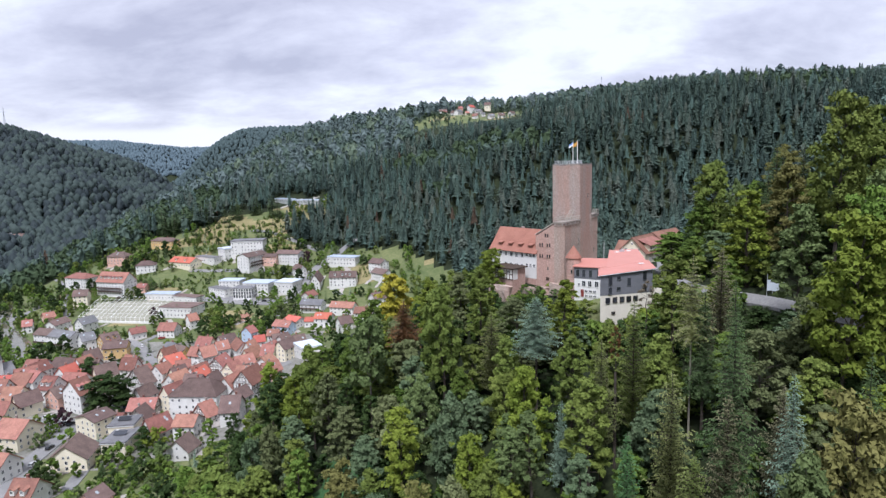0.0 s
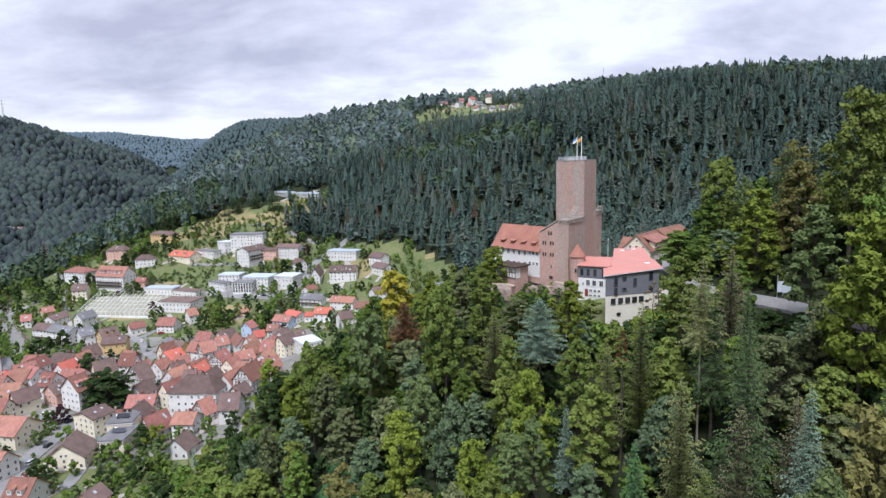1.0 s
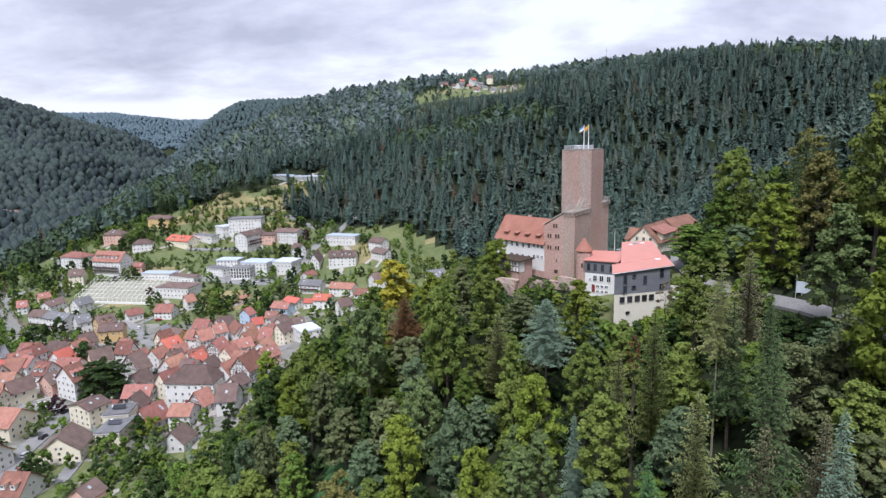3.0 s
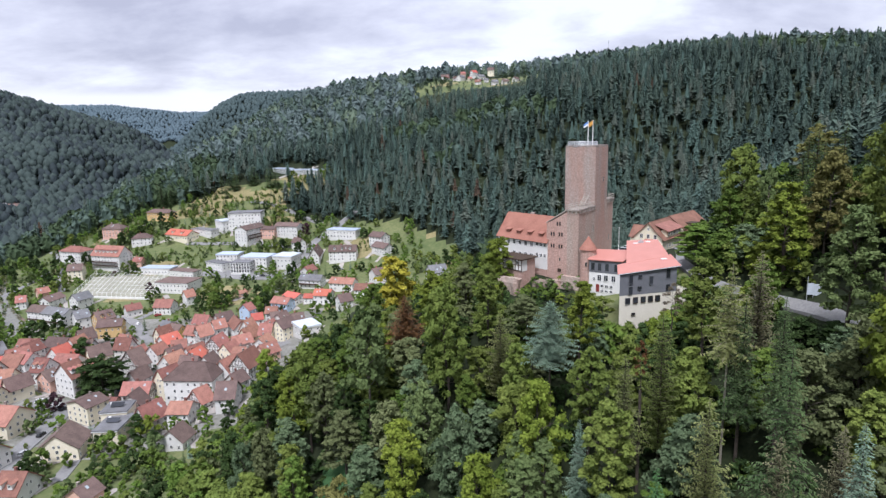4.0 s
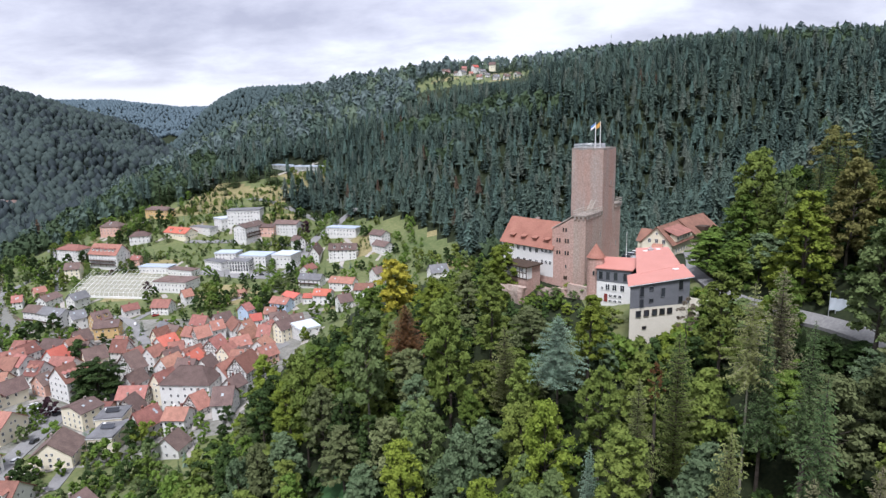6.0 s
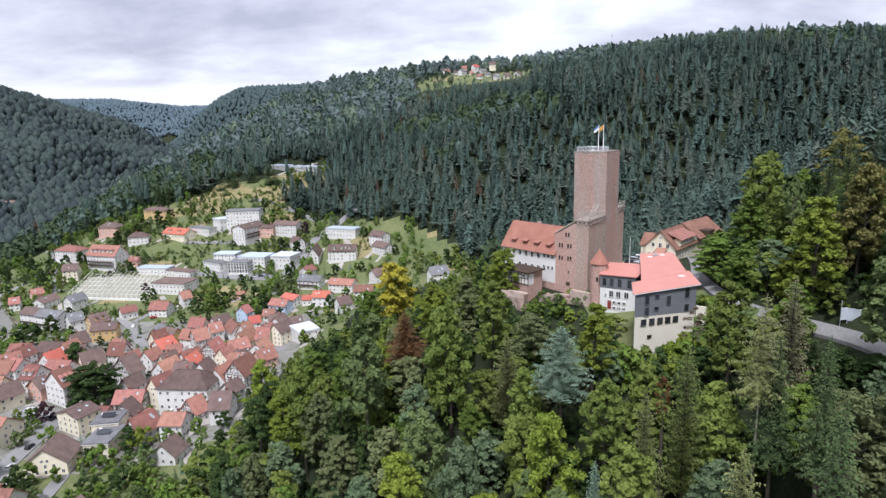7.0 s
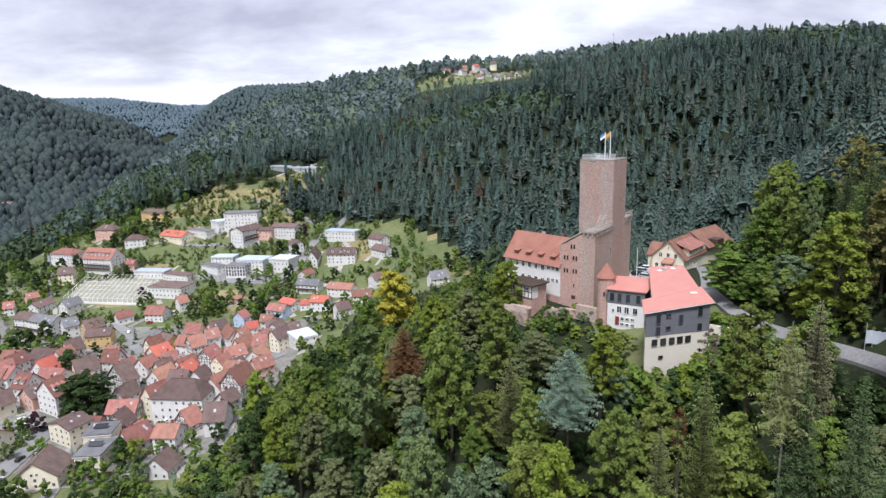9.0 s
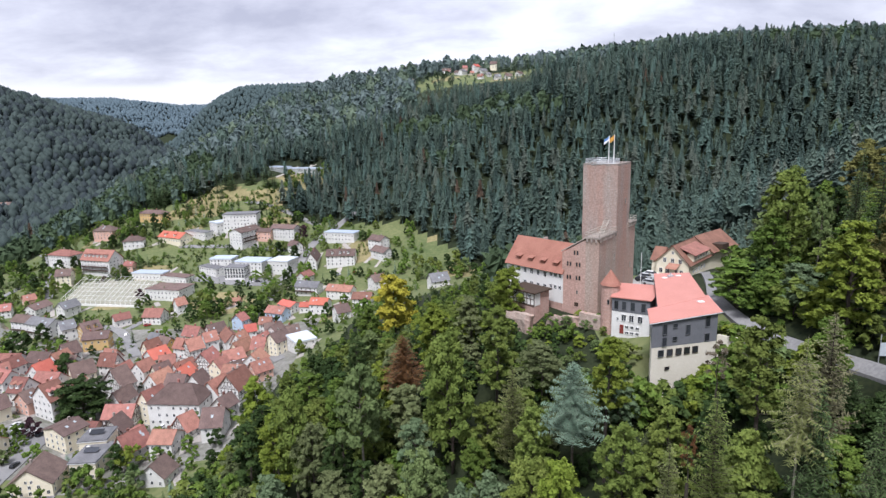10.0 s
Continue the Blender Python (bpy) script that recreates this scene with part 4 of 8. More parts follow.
# ---- the town ----
COLOUR = {"white": WALL_WHITE, "cream": WALL_CREAM, "yellow": WALL_YELLOW, "pale blue": WALL_BLUE, "ochre": WALL_OCHRE, "pink": WALL_PINK, "grey": WALL_GREY}
TILES = {"red tiled": ROOF_RED, "bright red": ROOF_BRIGHT, "brown tiled": ROOF_BROWN, "slate-grey": ROOF_GREY, "pale flat": ROOF_FLAT, "blue-grey metal": ROOF_BLUE}
BALCONY = material("balcony_boards", (0.05, 0.035, 0.028), (0.12, 0.085, 0.07), 1.2, 0.8)
house_spots = []
tally = random.Random(8)


def house(x, y, z, turn, long, wide, eave, ridge_high, wall, roof, style="gable", label="", timber=False, dormers=0, balcony=False, rows=0, glazed=False):
    """A house: walls, roof with overhang, windows storey by storey, chimney, dormers. Local x runs along the ridge."""
    named = [k for k, v in COLOUR.items() if v is wall][0]
    tiled = [k for k, v in TILES.items() if v is roof][0]
    ob = thing("house", pose(x, y, z, 0, 0, turn), label or f"{named} town house with a {tiled} roof", "house", "houses of the town")
    house_spots.append((x, y, max(long, wide) / 2))
    l, w, rise = long / 2, wide / 2, ridge_high - eave
    s = Solid().box(-l, l, -w, w, -4, eave)
    if style == "gable":
        for e, q in ((-l, 1), (l, -1)):
            s.face([(e, w * q, eave), (e, -w * q, eave), (e, 0, ridge_high)])
    part("wall", s.mesh("wall", wall), ob)
    s, o = Solid(), 0.55
    drop = rise * o / w if style != "flat" else 0
    if style == "gable":
        for q in (1, -1):
            a, b = (-l - o, -(w + o) * q, eave - drop), (l + o, -(w + o) * q, eave - drop)
            c, d = (l + o, 0, ridge_high), (-l - o, 0, ridge_high)
            s.slab(*((a, b, c, d) if q == 1 else (b, a, d, c)), -0.28)
        s.bar((-l - o, 0, ridge_high + 0.22), (l + o, 0, ridge_high + 0.22), 0.2, 6)
    elif style == "hip":
        k = max(0.6, l - w * 0.85)
        e = [(-l - o, -w - o), (l + o, -w - o), (l + o, w + o), (-l - o, w + o)]
        z0 = eave - 0.3
        s.face([(*p, z0) for p in reversed(e)])
        top = [(-k, 0, ridge_high), (k, 0, ridge_high)]
        e = [(*p, z0 + 0.2) for p in e]
        s.face([e[0], e[1], top[1], top[0]]); s.face([e[2], e[3], top[0], top[1]]); s.face([e[1], e[2], top[1]]); s.face([e[3], e[0], top[0]])
        for i in range(4):
            p, q = e[i], e[(i + 1) % 4]
            s.face([(p[0], p[1], z0), (q[0], q[1], z0), q, p])
        s.bar(top[0], top[1], 0.2, 6)
        for i, t in ((0, 0), (3, 0), (1, 1), (2, 1)):
            s.bar(e[i], top[t], 0.16, 5)
    else:
        s.box(-l - 0.35, l + 0.35, -w - 0.35, w + 0.35, eave, ridge_high)
        s.use(1).box(-l - 0.4, l + 0.4, -w - 0.4, w + 0.4, eave - 0.25, eave - 0.001)
    part("roof", s.mesh("roof", roof, FRAME), ob)
    # windows only on the sides turned towards the camera
    levels = rows or max(1, int((eave + 0.6) / 2.8))
    for a, half, out in ((0, l, w), (180, l, w), (90, w, l), (-90, w, l)):
        facing = radians(turn + a - 90)
        if math.cos(facing) * (10 - x) + math.sin(facing) * (60 - y) < 12:
            continue
        n = max(1, int(half * 2 / (2.9 if not glazed else 2.1)))
        for j in range(levels):
            zz = 0.9 + j * (eave - 0.4) / levels
            for i in range(n):
                d = (i + 0.5) / n * 2 * half - half
                px, py = d, -out - 0.02
                c, q = math.cos(radians(a)), math.sin(radians(a))
                if tally.random() < 0.10 and not glazed:
                    continue
                ww, hh = (1.0, 1.35) if not glazed else (1.6, (eave - 1.2) / levels)
                put_window(ob, px * c - py * q, px * q + py * c, zz, a, ww, hh, FRAME)
        if style == "gable" and abs(a) == 90 and rise > 3:
            for d in ((-0.9, 0.9) if rise > 4 else (0,)):
                c, q = math.cos(radians(a)), math.sin(radians(a))
                put_window(ob, d * c + (out + 0.02) * q, d * q - (out + 0.02) * c, eave + 0.4, a, 0.85, 1.1, FRAME)
    if style != "flat":
        cx = tally.uniform(-0.5, 0.5) * l
        part("chimney", Solid().box(-0.4, 0.4, -0.35, 0.35, -1.5, 1.2).box(-0.48, 0.48, -0.43, 0.43, 1.2, 1.35).mesh("chimney", STONE_GREY if tally.random() < 0.5 else ROOF_RED), ob, m=pose(cx, w * 0.12, ridge_high))
        for i in range(tally.choice((0, 1, 2))):
            t = tally.uniform(0.3, 0.7)
            q = tally.choice((-1, 1))
            part("roof_light", Solid().box(-0.45, 0.45, -0.6, 0.6, -0.1, 0.1).mesh("roof_light", RAIL_MESH), ob, "grey glazed roof light",
                 pose(tally.uniform(-0.7, 0.7) * l * (0.5 if style == "hip" else 1), q * w * t, ridge_high - rise * t + 0.33, -q * math.degrees(math.atan2(rise, w)), 0, 0))
    if style == "flat" and y < 262:
        part("solar_panel", Solid().slab((-2.6, -1.2, 0.5), (2.6, -1.2, 0.5), (2.6, 0.9, 1.5), (-2.6, 0.9, 1.5), 0.08).mesh("solar_panel", GLASS), ob, "dark blue solar panels", pose(0, 0, ridge_high))
        part("vent", Solid().box(-0.5, 0.5, -0.5, 0.5, 0, 0.8).mesh("vent", FRAME), ob, m=pose(-l * 0.6, w * 0.4, ridge_high))
    for i in range(dormers):
        q = -1 if math.sin(radians(turn - 90)) < 0 else 1
        d = (i + 0.5) / dormers * 1.7 * l - 0.85 * l
        t = 0.62
        zc = ridge_high - rise * t
        dm = Solid().box(-0.8, 0.8, -1.5, 1.2, -0.4, 1.5).mesh("dormer", wall)
        db = part("dormer", dm, ob, "", pose(d, q * w * t, zc, 0, 0, 0 if q < 0 else 180))
        rf = Solid()
        rf.slab((-1.05, -1.8, 1.35), (0, -1.8, 2.1), (0, 1.8, 2.1), (-1.05, 1.8, 1.35), -0.15)
        rf.slab((0, -1.8, 2.1), (1.05, -1.8, 1.35), (1.05, 1.8, 1.35), (0, 1.8, 2.1), -0.15)
        part("dormer_roof", rf.mesh("dormer_roof", roof), db)
        part("window", window_mesh(1.0, 1.1, FRAME), db, m=pose(0, -1.52, 0.25))
    if timber:
        s = Solid()
        for e, q in ((-l - 0.03, 1), (l + 0.03, 1)):
            for zz in [k * 2.7 for k in range(1, int(eave / 2.7) + 1)] + [eave]:
                s.box(e - 0.05, e + 0.05, -w, w, zz - 0.12, zz + 0.12)
            for i in range(int(wide / 1.5) + 1):
                yy = -w + i * wide / int(wide / 1.5)
                s.box(e - 0.045, e + 0.045, yy - 0.1, yy + 0.1, 2.7, max(2.8, eave + rise * (1 - abs(yy) / w) - 0.2))
            s.bar((e, -w * 0.55, eave + 0.1), (e, -0.1, eave + rise * 0.8), 0.1, 4); s.bar((e, w * 0.55, eave + 0.1), (e, 0.1, eave + rise * 0.8), 0.1, 4)
            s.box(e - 0.05, e + 0.05, -w * 0.5, w * 0.5, eave + rise * 0.48, eave + rise * 0.48 + 0.22)
        for q in (-1, 1):
            for zz in [k * 2.7 for k in range(1, int(eave / 2.7) + 1)]:
                s.box(-l, l, q * (w + 0.03) - 0.05, q * (w + 0.03) + 0.05, zz - 0.12, zz + 0.12)
            for i in range(int(long / 1.7) + 1):
                xx = -l + i * long / int(long / 1.7)
                s.box(xx - 0.1, xx + 0.1, q * (w + 0.03) - 0.045, q * (w + 0.03) + 0.045, 2.7, eave)
        part("timber_frame", s.mesh("timber_frame", TIMBER), ob, "dark half-timbering")
    if balcony:
        q = -1 if math.sin(radians(turn - 90)) < 0 else 1
        for j in range(1, max(2, int(eave / 2.8))):
            s, zz = Solid(), j * 2.75
            y0, y1 = sorted((q * w, q * (w + 1.3)))
            s.box(-l * 0.9, l * 0.9, y0, y1, zz - 0.15, zz)
            ye = q * (w + 1.25)
            s.box(-l * 0.9, l * 0.9, ye - 0.05, ye + 0.05, zz + 0.15, zz + 1.0)
            for i in range(5):
                xx = -l * 0.9 + i * l * 0.45
                s.box(xx - 0.06, xx + 0.06, ye - 0.08, ye + 0.08, zz, zz + 1.0)
            part("balcony", s.mesh("balcony", BALCONY), ob, "dark boarded balcony")
    return ob


house(-119.0, 187.7, 4.1, 73, 6.9, 8.3, 4.0, 7.0, WALL_PINK, ROOF_BROWN)
house(-147.5, 196.7, 1.6, -5, 8.7, 11.4, 4.0, 9.0, WALL_WHITE, ROOF_RED, "gable", "house with a red dormered roof", dormers=2)
house(-166.2, 212.1, 2.8, -12, 3.6, 9.4, 6.0, 10.0, WALL_WHITE, ROOF_RED)
house(-102.5, 219.1, 6.3, 79, 7.6, 9.4, 4.0, 8.0, WALL_WHITE, ROOF_BROWN)
house(-148.8, 224.5, 1.3, 99, 12.4, 14.6, 5.0, 10.5, WALL_CREAM, ROOF_BROWN, "gable", "cream house with a wide brown roof")
house(-135.7, 236.0, 0.7, 2, 9.5, 14.0, 7.0, 7.5, WALL_CREAM, ROOF_GREY, "flat", "modern pale building with a grey flat roof and roof lights", rows=2)
house(-121.5, 238.4, 2.7, 60, 9.8, 8.1, 6.8, 12.2, WALL_WHITE, ROOF_RED)
house(-108.9, 239.2, 5.7, -3, 8.7, 9.4, 6.0, 9.0, WALL_WHITE, ROOF_RED)
house(-181.1, 239.9, 3.5, -11, 12.7, 13.5, 6.0, 11.0, WALL_CREAM, ROOF_RED, "gable", "cream house with a large red roof")
house(-92.3, 245.8, 9.0, 4, 7.8, 11.4, 6.0, 11.0, WALL_WHITE, ROOF_BROWN)
house(-139.2, 246.4, 0.5, 7, 10.3, 10.0, 9.0, 9.5, WALL_CREAM, ROOF_GREY, "flat", "modern pale building with a grey flat roof", rows=2)
house(-198.5, 247.7, 4.0, -12, 8.9, 6.8, 5.2, 10.0, WALL_WHITE, ROOF_RED)
house(-105.0, 248.5, 6.6, 57, 6.1, 9.4, 5.0, 10.0, WALL_WHITE, ROOF_RED, "gable", "half-timbered house with a red roof", timber=True)
house(-127.8, 252.1, 1.2, 71, 4.5, 7.3, 5.0, 8.0, WALL_WHITE, ROOF_RED)
house(-156.1, 253.4, 1.4, 64, 9.9, 13.5, 8.0, 10.0, WALL_CREAM, ROOF_BROWN, "gable", "cream-yellow building with a low brown roof")
house(-138.5, 258.3, 0.3, 85, 7.4, 9.4, 6.0, 11.0, WALL_WHITE, ROOF_BROWN, "gable", "half-timbered house with a brown roof", timber=True)
house(-225.8, 260.1, 3.2, 45, 8.9, 7.3, 5.4, 10.5, WALL_WHITE, ROOF_BROWN)
house(-93.7, 260.3, 8.7, 64, 7.1, 7.3, 6.0, 9.5, WALL_WHITE, ROOF_BROWN)
house(-203.6, 262.7, 3.7, -12, 9.0, 7.5, 5.5, 9.9, WALL_CREAM, ROOF_RED)
house(-152.7, 264.1, 1.0, -6, 6.5, 6.2, 3.0, 5.0, WALL_PINK, ROOF_RED)
house(-216.9, 264.6, 3.4, 60, 10.7, 8.2, 7.0, 11.3, WALL_WHITE, ROOF_BROWN)
house(-142.9, 270.6, 0.3, -0, 12.4, 9.4, 6.0, 10.0, WALL_WHITE, ROOF_RED, "gable", "half-timbered house with a red roof", timber=True)
house(-116.5, 271.5, 3.2, -5, 22.7, 15.0, 10.0, 16.0, WALL_WHITE, ROOF_BROWN, "hip", "large white town hall with a brown hipped roof", rows=3)
house(-198.9, 271.5, 3.5, 60, 10.3, 6.7, 6.2, 10.9, WALL_CREAM, ROOF_BROWN)
house(-131.2, 275.4, 0.4, 62, 9.4, 9.4, 9.0, 15.0, WALL_CREAM, ROOF_RED, "gable", "cream gable house with a tall red roof")
house(-231.5, 276.3, 2.7, 45, 9.3, 7.3, 5.2, 9.7, WALL_WHITE, ROOF_RED)
house(-94.3, 276.6, 8.0, 72, 11.8, 10.4, 8.0, 14.0, WALL_WHITE, ROOF_RED, "gable", "white half-timbered gable house", timber=True)
house(-177.0, 276.9, 2.6, 63, 7.8, 13.5, 10.0, 16.0, WALL_WHITE, ROOF_RED, "gable", "white guest house with a red dormered roof", dormers=3, balcony=True)
house(-104.0, 279.0, 5.9, 69, 10.1, 9.4, 7.0, 12.0, WALL_WHITE, ROOF_RED, "gable", "white house with a red-brown roof")
house(-210.5, 280.1, 3.2, 6, 8.4, 11.4, 6.0, 11.0, WALL_CREAM, ROOF_RED)
house(-190.5, 280.7, 3.2, 66, 5.7, 9.4, 6.0, 10.0, WALL_PINK, ROOF_BROWN)
house(-150.2, 285.3, 0.6, 72, 9.7, 6.7, 6.0, 10.5, WALL_WHITE, ROOF_BROWN)
house(-98.9, 289.7, 6.0, 66, 10.5, 8.2, 6.5, 11.2, WALL_WHITE, ROOF_BROWN)
house(-199.4, 291.3, 3.2, -10, 7.3, 10.4, 7.0, 12.0, WALL_WHITE, ROOF_RED, "gable", "", dormers=2)
house(-224.8, 291.6, 2.7, -12, 8.3, 7.6, 6.8, 11.5, WALL_WHITE, ROOF_RED)
house(-169.8, 292.5, 1.9, -12, 7.6, 8.0, 5.3, 10.8, WALL_WHITE, ROOF_BROWN)
house(-177.1, 296.3, 2.4, 72, 7.6, 8.3, 5.0, 9.2, WALL_WHITE, ROOF_RED)
house(-158.1, 298.2, 1.1, 61, 7.4, 13.5, 8.0, 15.0, WALL_WHITE, ROOF_BROWN, "gable", "half-timbered town house with a huge brown roof", timber=True)
house(-131.0, 299.5, 0.1, -12, 9.7, 8.4, 6.6, 11.2, WALL_WHITE, ROOF_BROWN)
house(-219.5, 300.1, 2.7, -8, 10.2, 10.4, 7.0, 11.5, WALL_WHITE, ROOF_RED)
house(-121.8, 300.4, 0.8, 79, 8.3, 8.3, 6.0, 11.0, WALL_WHITE, ROOF_BROWN)
house(-213.9, 301.2, 2.9, -23, 8.0, 9.4, 8.0, 12.0, WALL_WHITE, ROOF_RED)
house(-193.5, 301.6, 3.1, -10, 12.3, 9.4, 6.0, 10.0, WALL_WHITE, ROOF_RED)
house(-104.6, 301.7, 3.5, -12, 9.5, 8.2, 6.0, 10.9, WALL_WHITE, ROOF_RED)
house(-140.8, 302.0, 0.2, 64, 10.2, 10.4, 7.0, 12.0, WALL_WHITE, ROOF_RED)
house(-230.4, 302.2, 2.4, 7, 5.4, 10.4, 6.0, 10.0, WALL_WHITE, ROOF_BRIGHT)
house(-92.2, 302.5, 6.0, 46, 9.0, 8.3, 6.0, 10.0, WALL_PINK, ROOF_RED)
house(-182.6, 309.3, 2.6, 45, 10.1, 8.1, 7.2, 12.4, WALL_CREAM, ROOF_BROWN)
house(-132.7, 310.4, 0.1, 78, 9.3, 9.4, 6.0, 11.0, WALL_WHITE, ROOF_BRIGHT, "gable", "half-timbered house with an orange tiled roof", timber=True)
house(-226.7, 311.8, 2.4, 45, 9.9, 7.1, 6.8, 11.0, WALL_WHITE, ROOF_RED)
house(-108.6, 311.9, 2.0, 45, 8.0, 8.2, 5.2, 9.7, WALL_WHITE, ROOF_BROWN)
house(-164.8, 313.4, 1.5, 72, 9.4, 6.8, 5.5, 10.3, WALL_WHITE, ROOF_RED)
house(-154.6, 314.3, 0.9, 69, 8.1, 8.3, 8.0, 12.0, WALL_WHITE, ROOF_RED)
house(-146.2, 314.7, 0.4, 60, 8.4, 6.6, 6.2, 10.5, WALL_CREAM, ROOF_BROWN)
house(-206.6, 315.4, 2.9, 68, 8.7, 10.4, 5.0, 10.0, WALL_WHITE, ROOF_BRIGHT, "gable", "house with a bright orange tiled roof")
house(-117.4, 317.5, 0.8, 66, 7.8, 8.0, 7.0, 11.1, WALL_CREAM, ROOF_RED)
house(-99.4, 319.2, 3.2, 77, 9.1, 9.4, 7.0, 11.0, WALL_WHITE, ROOF_RED)
house(-109.4, 320.1, 1.6, 13, 8.5, 6.0, 6.0, 6.5, WALL_WHITE, ROOF_FLAT, "flat")
house(-243.4, 320.2, 1.8, 57, 4.5, 10.4, 7.0, 12.0, WALL_WHITE, ROOF_GREY, "gable", "white church with a slate-grey roof")
house(-137.3, 320.3, 0.2, 60, 10.4, 6.8, 5.4, 9.6, WALL_WHITE, ROOF_RED)
house(-227.1, 322.4, 2.3, 72, 9.2, 8.2, 6.5, 10.6, WALL_WHITE, ROOF_RED)
house(-196.5, 323.0, 3.0, -12, 8.1, 7.6, 5.9, 10.2, WALL_WHITE, ROOF_BROWN)
house(-176.3, 323.4, 2.3, -12, 9.2, 7.1, 6.1, 11.3, WALL_WHITE, ROOF_RED)
house(-204.4, 326.9, 2.9, 72, 8.7, 7.2, 6.8, 11.1, WALL_WHITE, ROOF_RED)
house(-127.7, 327.7, 0.3, 78, 10.2, 9.4, 7.0, 12.0, WALL_WHITE, ROOF_RED, "gable", "white half-timbered gable house", timber=True)
house(-149.4, 328.7, 0.8, 22, 7.3, 9.4, 5.0, 9.0, WALL_CREAM, ROOF_RED)
house(-115.7, 331.1, 1.0, 39, 10.1, 9.4, 6.0, 10.0, WALL_WHITE, ROOF_RED)
house(-180.6, 332.6, 2.6, -20, 8.0, 6.7, 5.4, 9.6, WALL_WHITE, ROOF_RED)
house(-234.5, 332.7, 2.1, -3, 11.5, 10.4, 5.0, 9.0, WALL_WHITE, ROOF_RED)
house(-218.3, 332.9, 2.6, -12, 12.9, 9.4, 5.0, 9.0, WALL_WHITE, ROOF_BROWN)
house(-157.9, 335.3, 1.3, 55, 9.8, 10.4, 6.0, 10.0, WALL_WHITE, ROOF_BRIGHT, "gable", "house with a bright orange tiled roof")
house(-80.4, 338.2, 8.2, 34, 11.5, 14.0, 6.0, 6.6, WALL_WHITE, ROOF_FLAT, "flat", "flat-roofed workshop with a pale roof")
house(-103.6, 340.0, 2.6, -12, 7.5, 7.1, 6.4, 11.5, WALL_CREAM, ROOF_RED)
house(-207.9, 340.3, 2.9, 60, 8.3, 7.3, 5.7, 10.8, WALL_WHITE, ROOF_BROWN)
house(-94.1, 342.3, 4.4, 55, 10.4, 9.4, 8.0, 12.0, WALL_CREAM, ROOF_BROWN, "gable", "cream house with a brown roof")
house(-114.8, 343.2, 1.4, 60, 10.8, 7.5, 5.1, 10.3, WALL_CREAM, ROOF_RED)
house(-142.0, 344.7, 0.9, 45, 8.0, 9.4, 7.0, 12.0, WALL_WHITE, ROOF_RED, "gable", "white half-timbered gable house", timber=True)
house(-165.3, 344.8, 1.9, 60, 8.5, 6.8, 5.9, 10.7, WALL_CREAM, ROOF_RED)
house(-149.6, 349.5, 1.3, -20, 8.2, 8.1, 5.6, 9.7, WALL_WHITE, ROOF_RED)
house(-105.3, 350.2, 2.7, 66, 8.0, 7.0, 5.7, 10.0, WALL_WHITE, ROOF_RED)
house(-160.3, 351.8, 1.9, -27, 8.7, 8.3, 6.0, 9.5, WALL_YELLOW, ROOF_BROWN, "gable", "yellow gabled house with a brown roof")
house(-118.3, 351.9, 1.5, 72, 7.6, 6.9, 6.7, 11.9, WALL_WHITE, ROOF_RED)
house(-89.2, 353.8, 5.8, 29, 6.5, 8.3, 6.0, 10.0, WALL_CREAM, ROOF_BROWN)
house(-137.4, 356.1, 1.3, 39, 7.0, 8.3, 7.0, 11.0, WALL_WHITE, ROOF_RED)
house(-168.6, 357.3, 2.4, -24, 6.5, 8.3, 6.0, 9.5, WALL_WHITE, ROOF_GREY)
house(-99.9, 358.4, 3.8, 72, 8.9, 8.0, 7.1, 11.4, WALL_WHITE, ROOF_BROWN)
house(-203.6, 359.6, 3.1, 13, 13.3, 9.4, 7.0, 10.0, WALL_OCHRE, ROOF_BROWN)
house(-127.2, 359.8, 1.5, -57, 15.3, 8.3, 6.0, 10.0, WALL_WHITE, ROOF_RED)
house(-150.7, 366.1, 2.0, -20, 10.5, 7.5, 6.0, 10.5, WALL_CREAM, ROOF_RED)
house(-105.2, 368.6, 3.6, 22, 8.4, 7.3, 6.0, 9.0, WALL_WHITE, ROOF_BROWN)
house(-63.8, 369.6, 12.9, 31, 7.8, 9.4, 6.0, 9.5, WALL_WHITE, ROOF_BROWN)
house(-118.5, 369.9, 2.5, 22, 6.3, 8.3, 6.0, 9.0, WALL_WHITE, ROOF_BRIGHT)
house(-139.8, 371.5, 2.1, 47, 10.2, 9.4, 6.0, 10.0, WALL_WHITE, ROOF_BROWN)
house(-215.2, 372.1, 3.0, 48, 9.7, 12.5, 8.0, 12.0, WALL_OCHRE, ROOF_BROWN, "gable", "ochre chalet with wooden balconies", balcony=True, dormers=2)
house(-111.8, 379.5, 3.6, 1, 6.9, 8.3, 6.0, 9.0, WALL_WHITE, ROOF_RED)
house(-233.8, 379.6, 2.7, 46, 7.9, 10.4, 7.0, 11.0, WALL_WHITE, ROOF_GREY)
house(-129.8, 386.3, 3.3, 65, 6.1, 8.3, 6.5, 10.0, WALL_BLUE, ROOF_RED, "gable", "pale blue gabled town house")
house(-252.4, 387.3, 2.4, -22, 20.3, 10.4, 8.0, 11.0, WALL_WHITE, ROOF_GREY, "gable", "white apartment house with dark balconies", balcony=True)
house(-6.6, 392.4, 25.1, 23, 11.4, 9.0, 5.0, 9.0, WALL_WHITE, ROOF_GREY, "gable", "white house with a grey roof below the castle")
house(-269.1, 394.3, 2.4, -17, 12.8, 10.0, 8.0, 11.0, WALL_WHITE, ROOF_BROWN, "gable", "white apartment house with dark balconies", balcony=True)
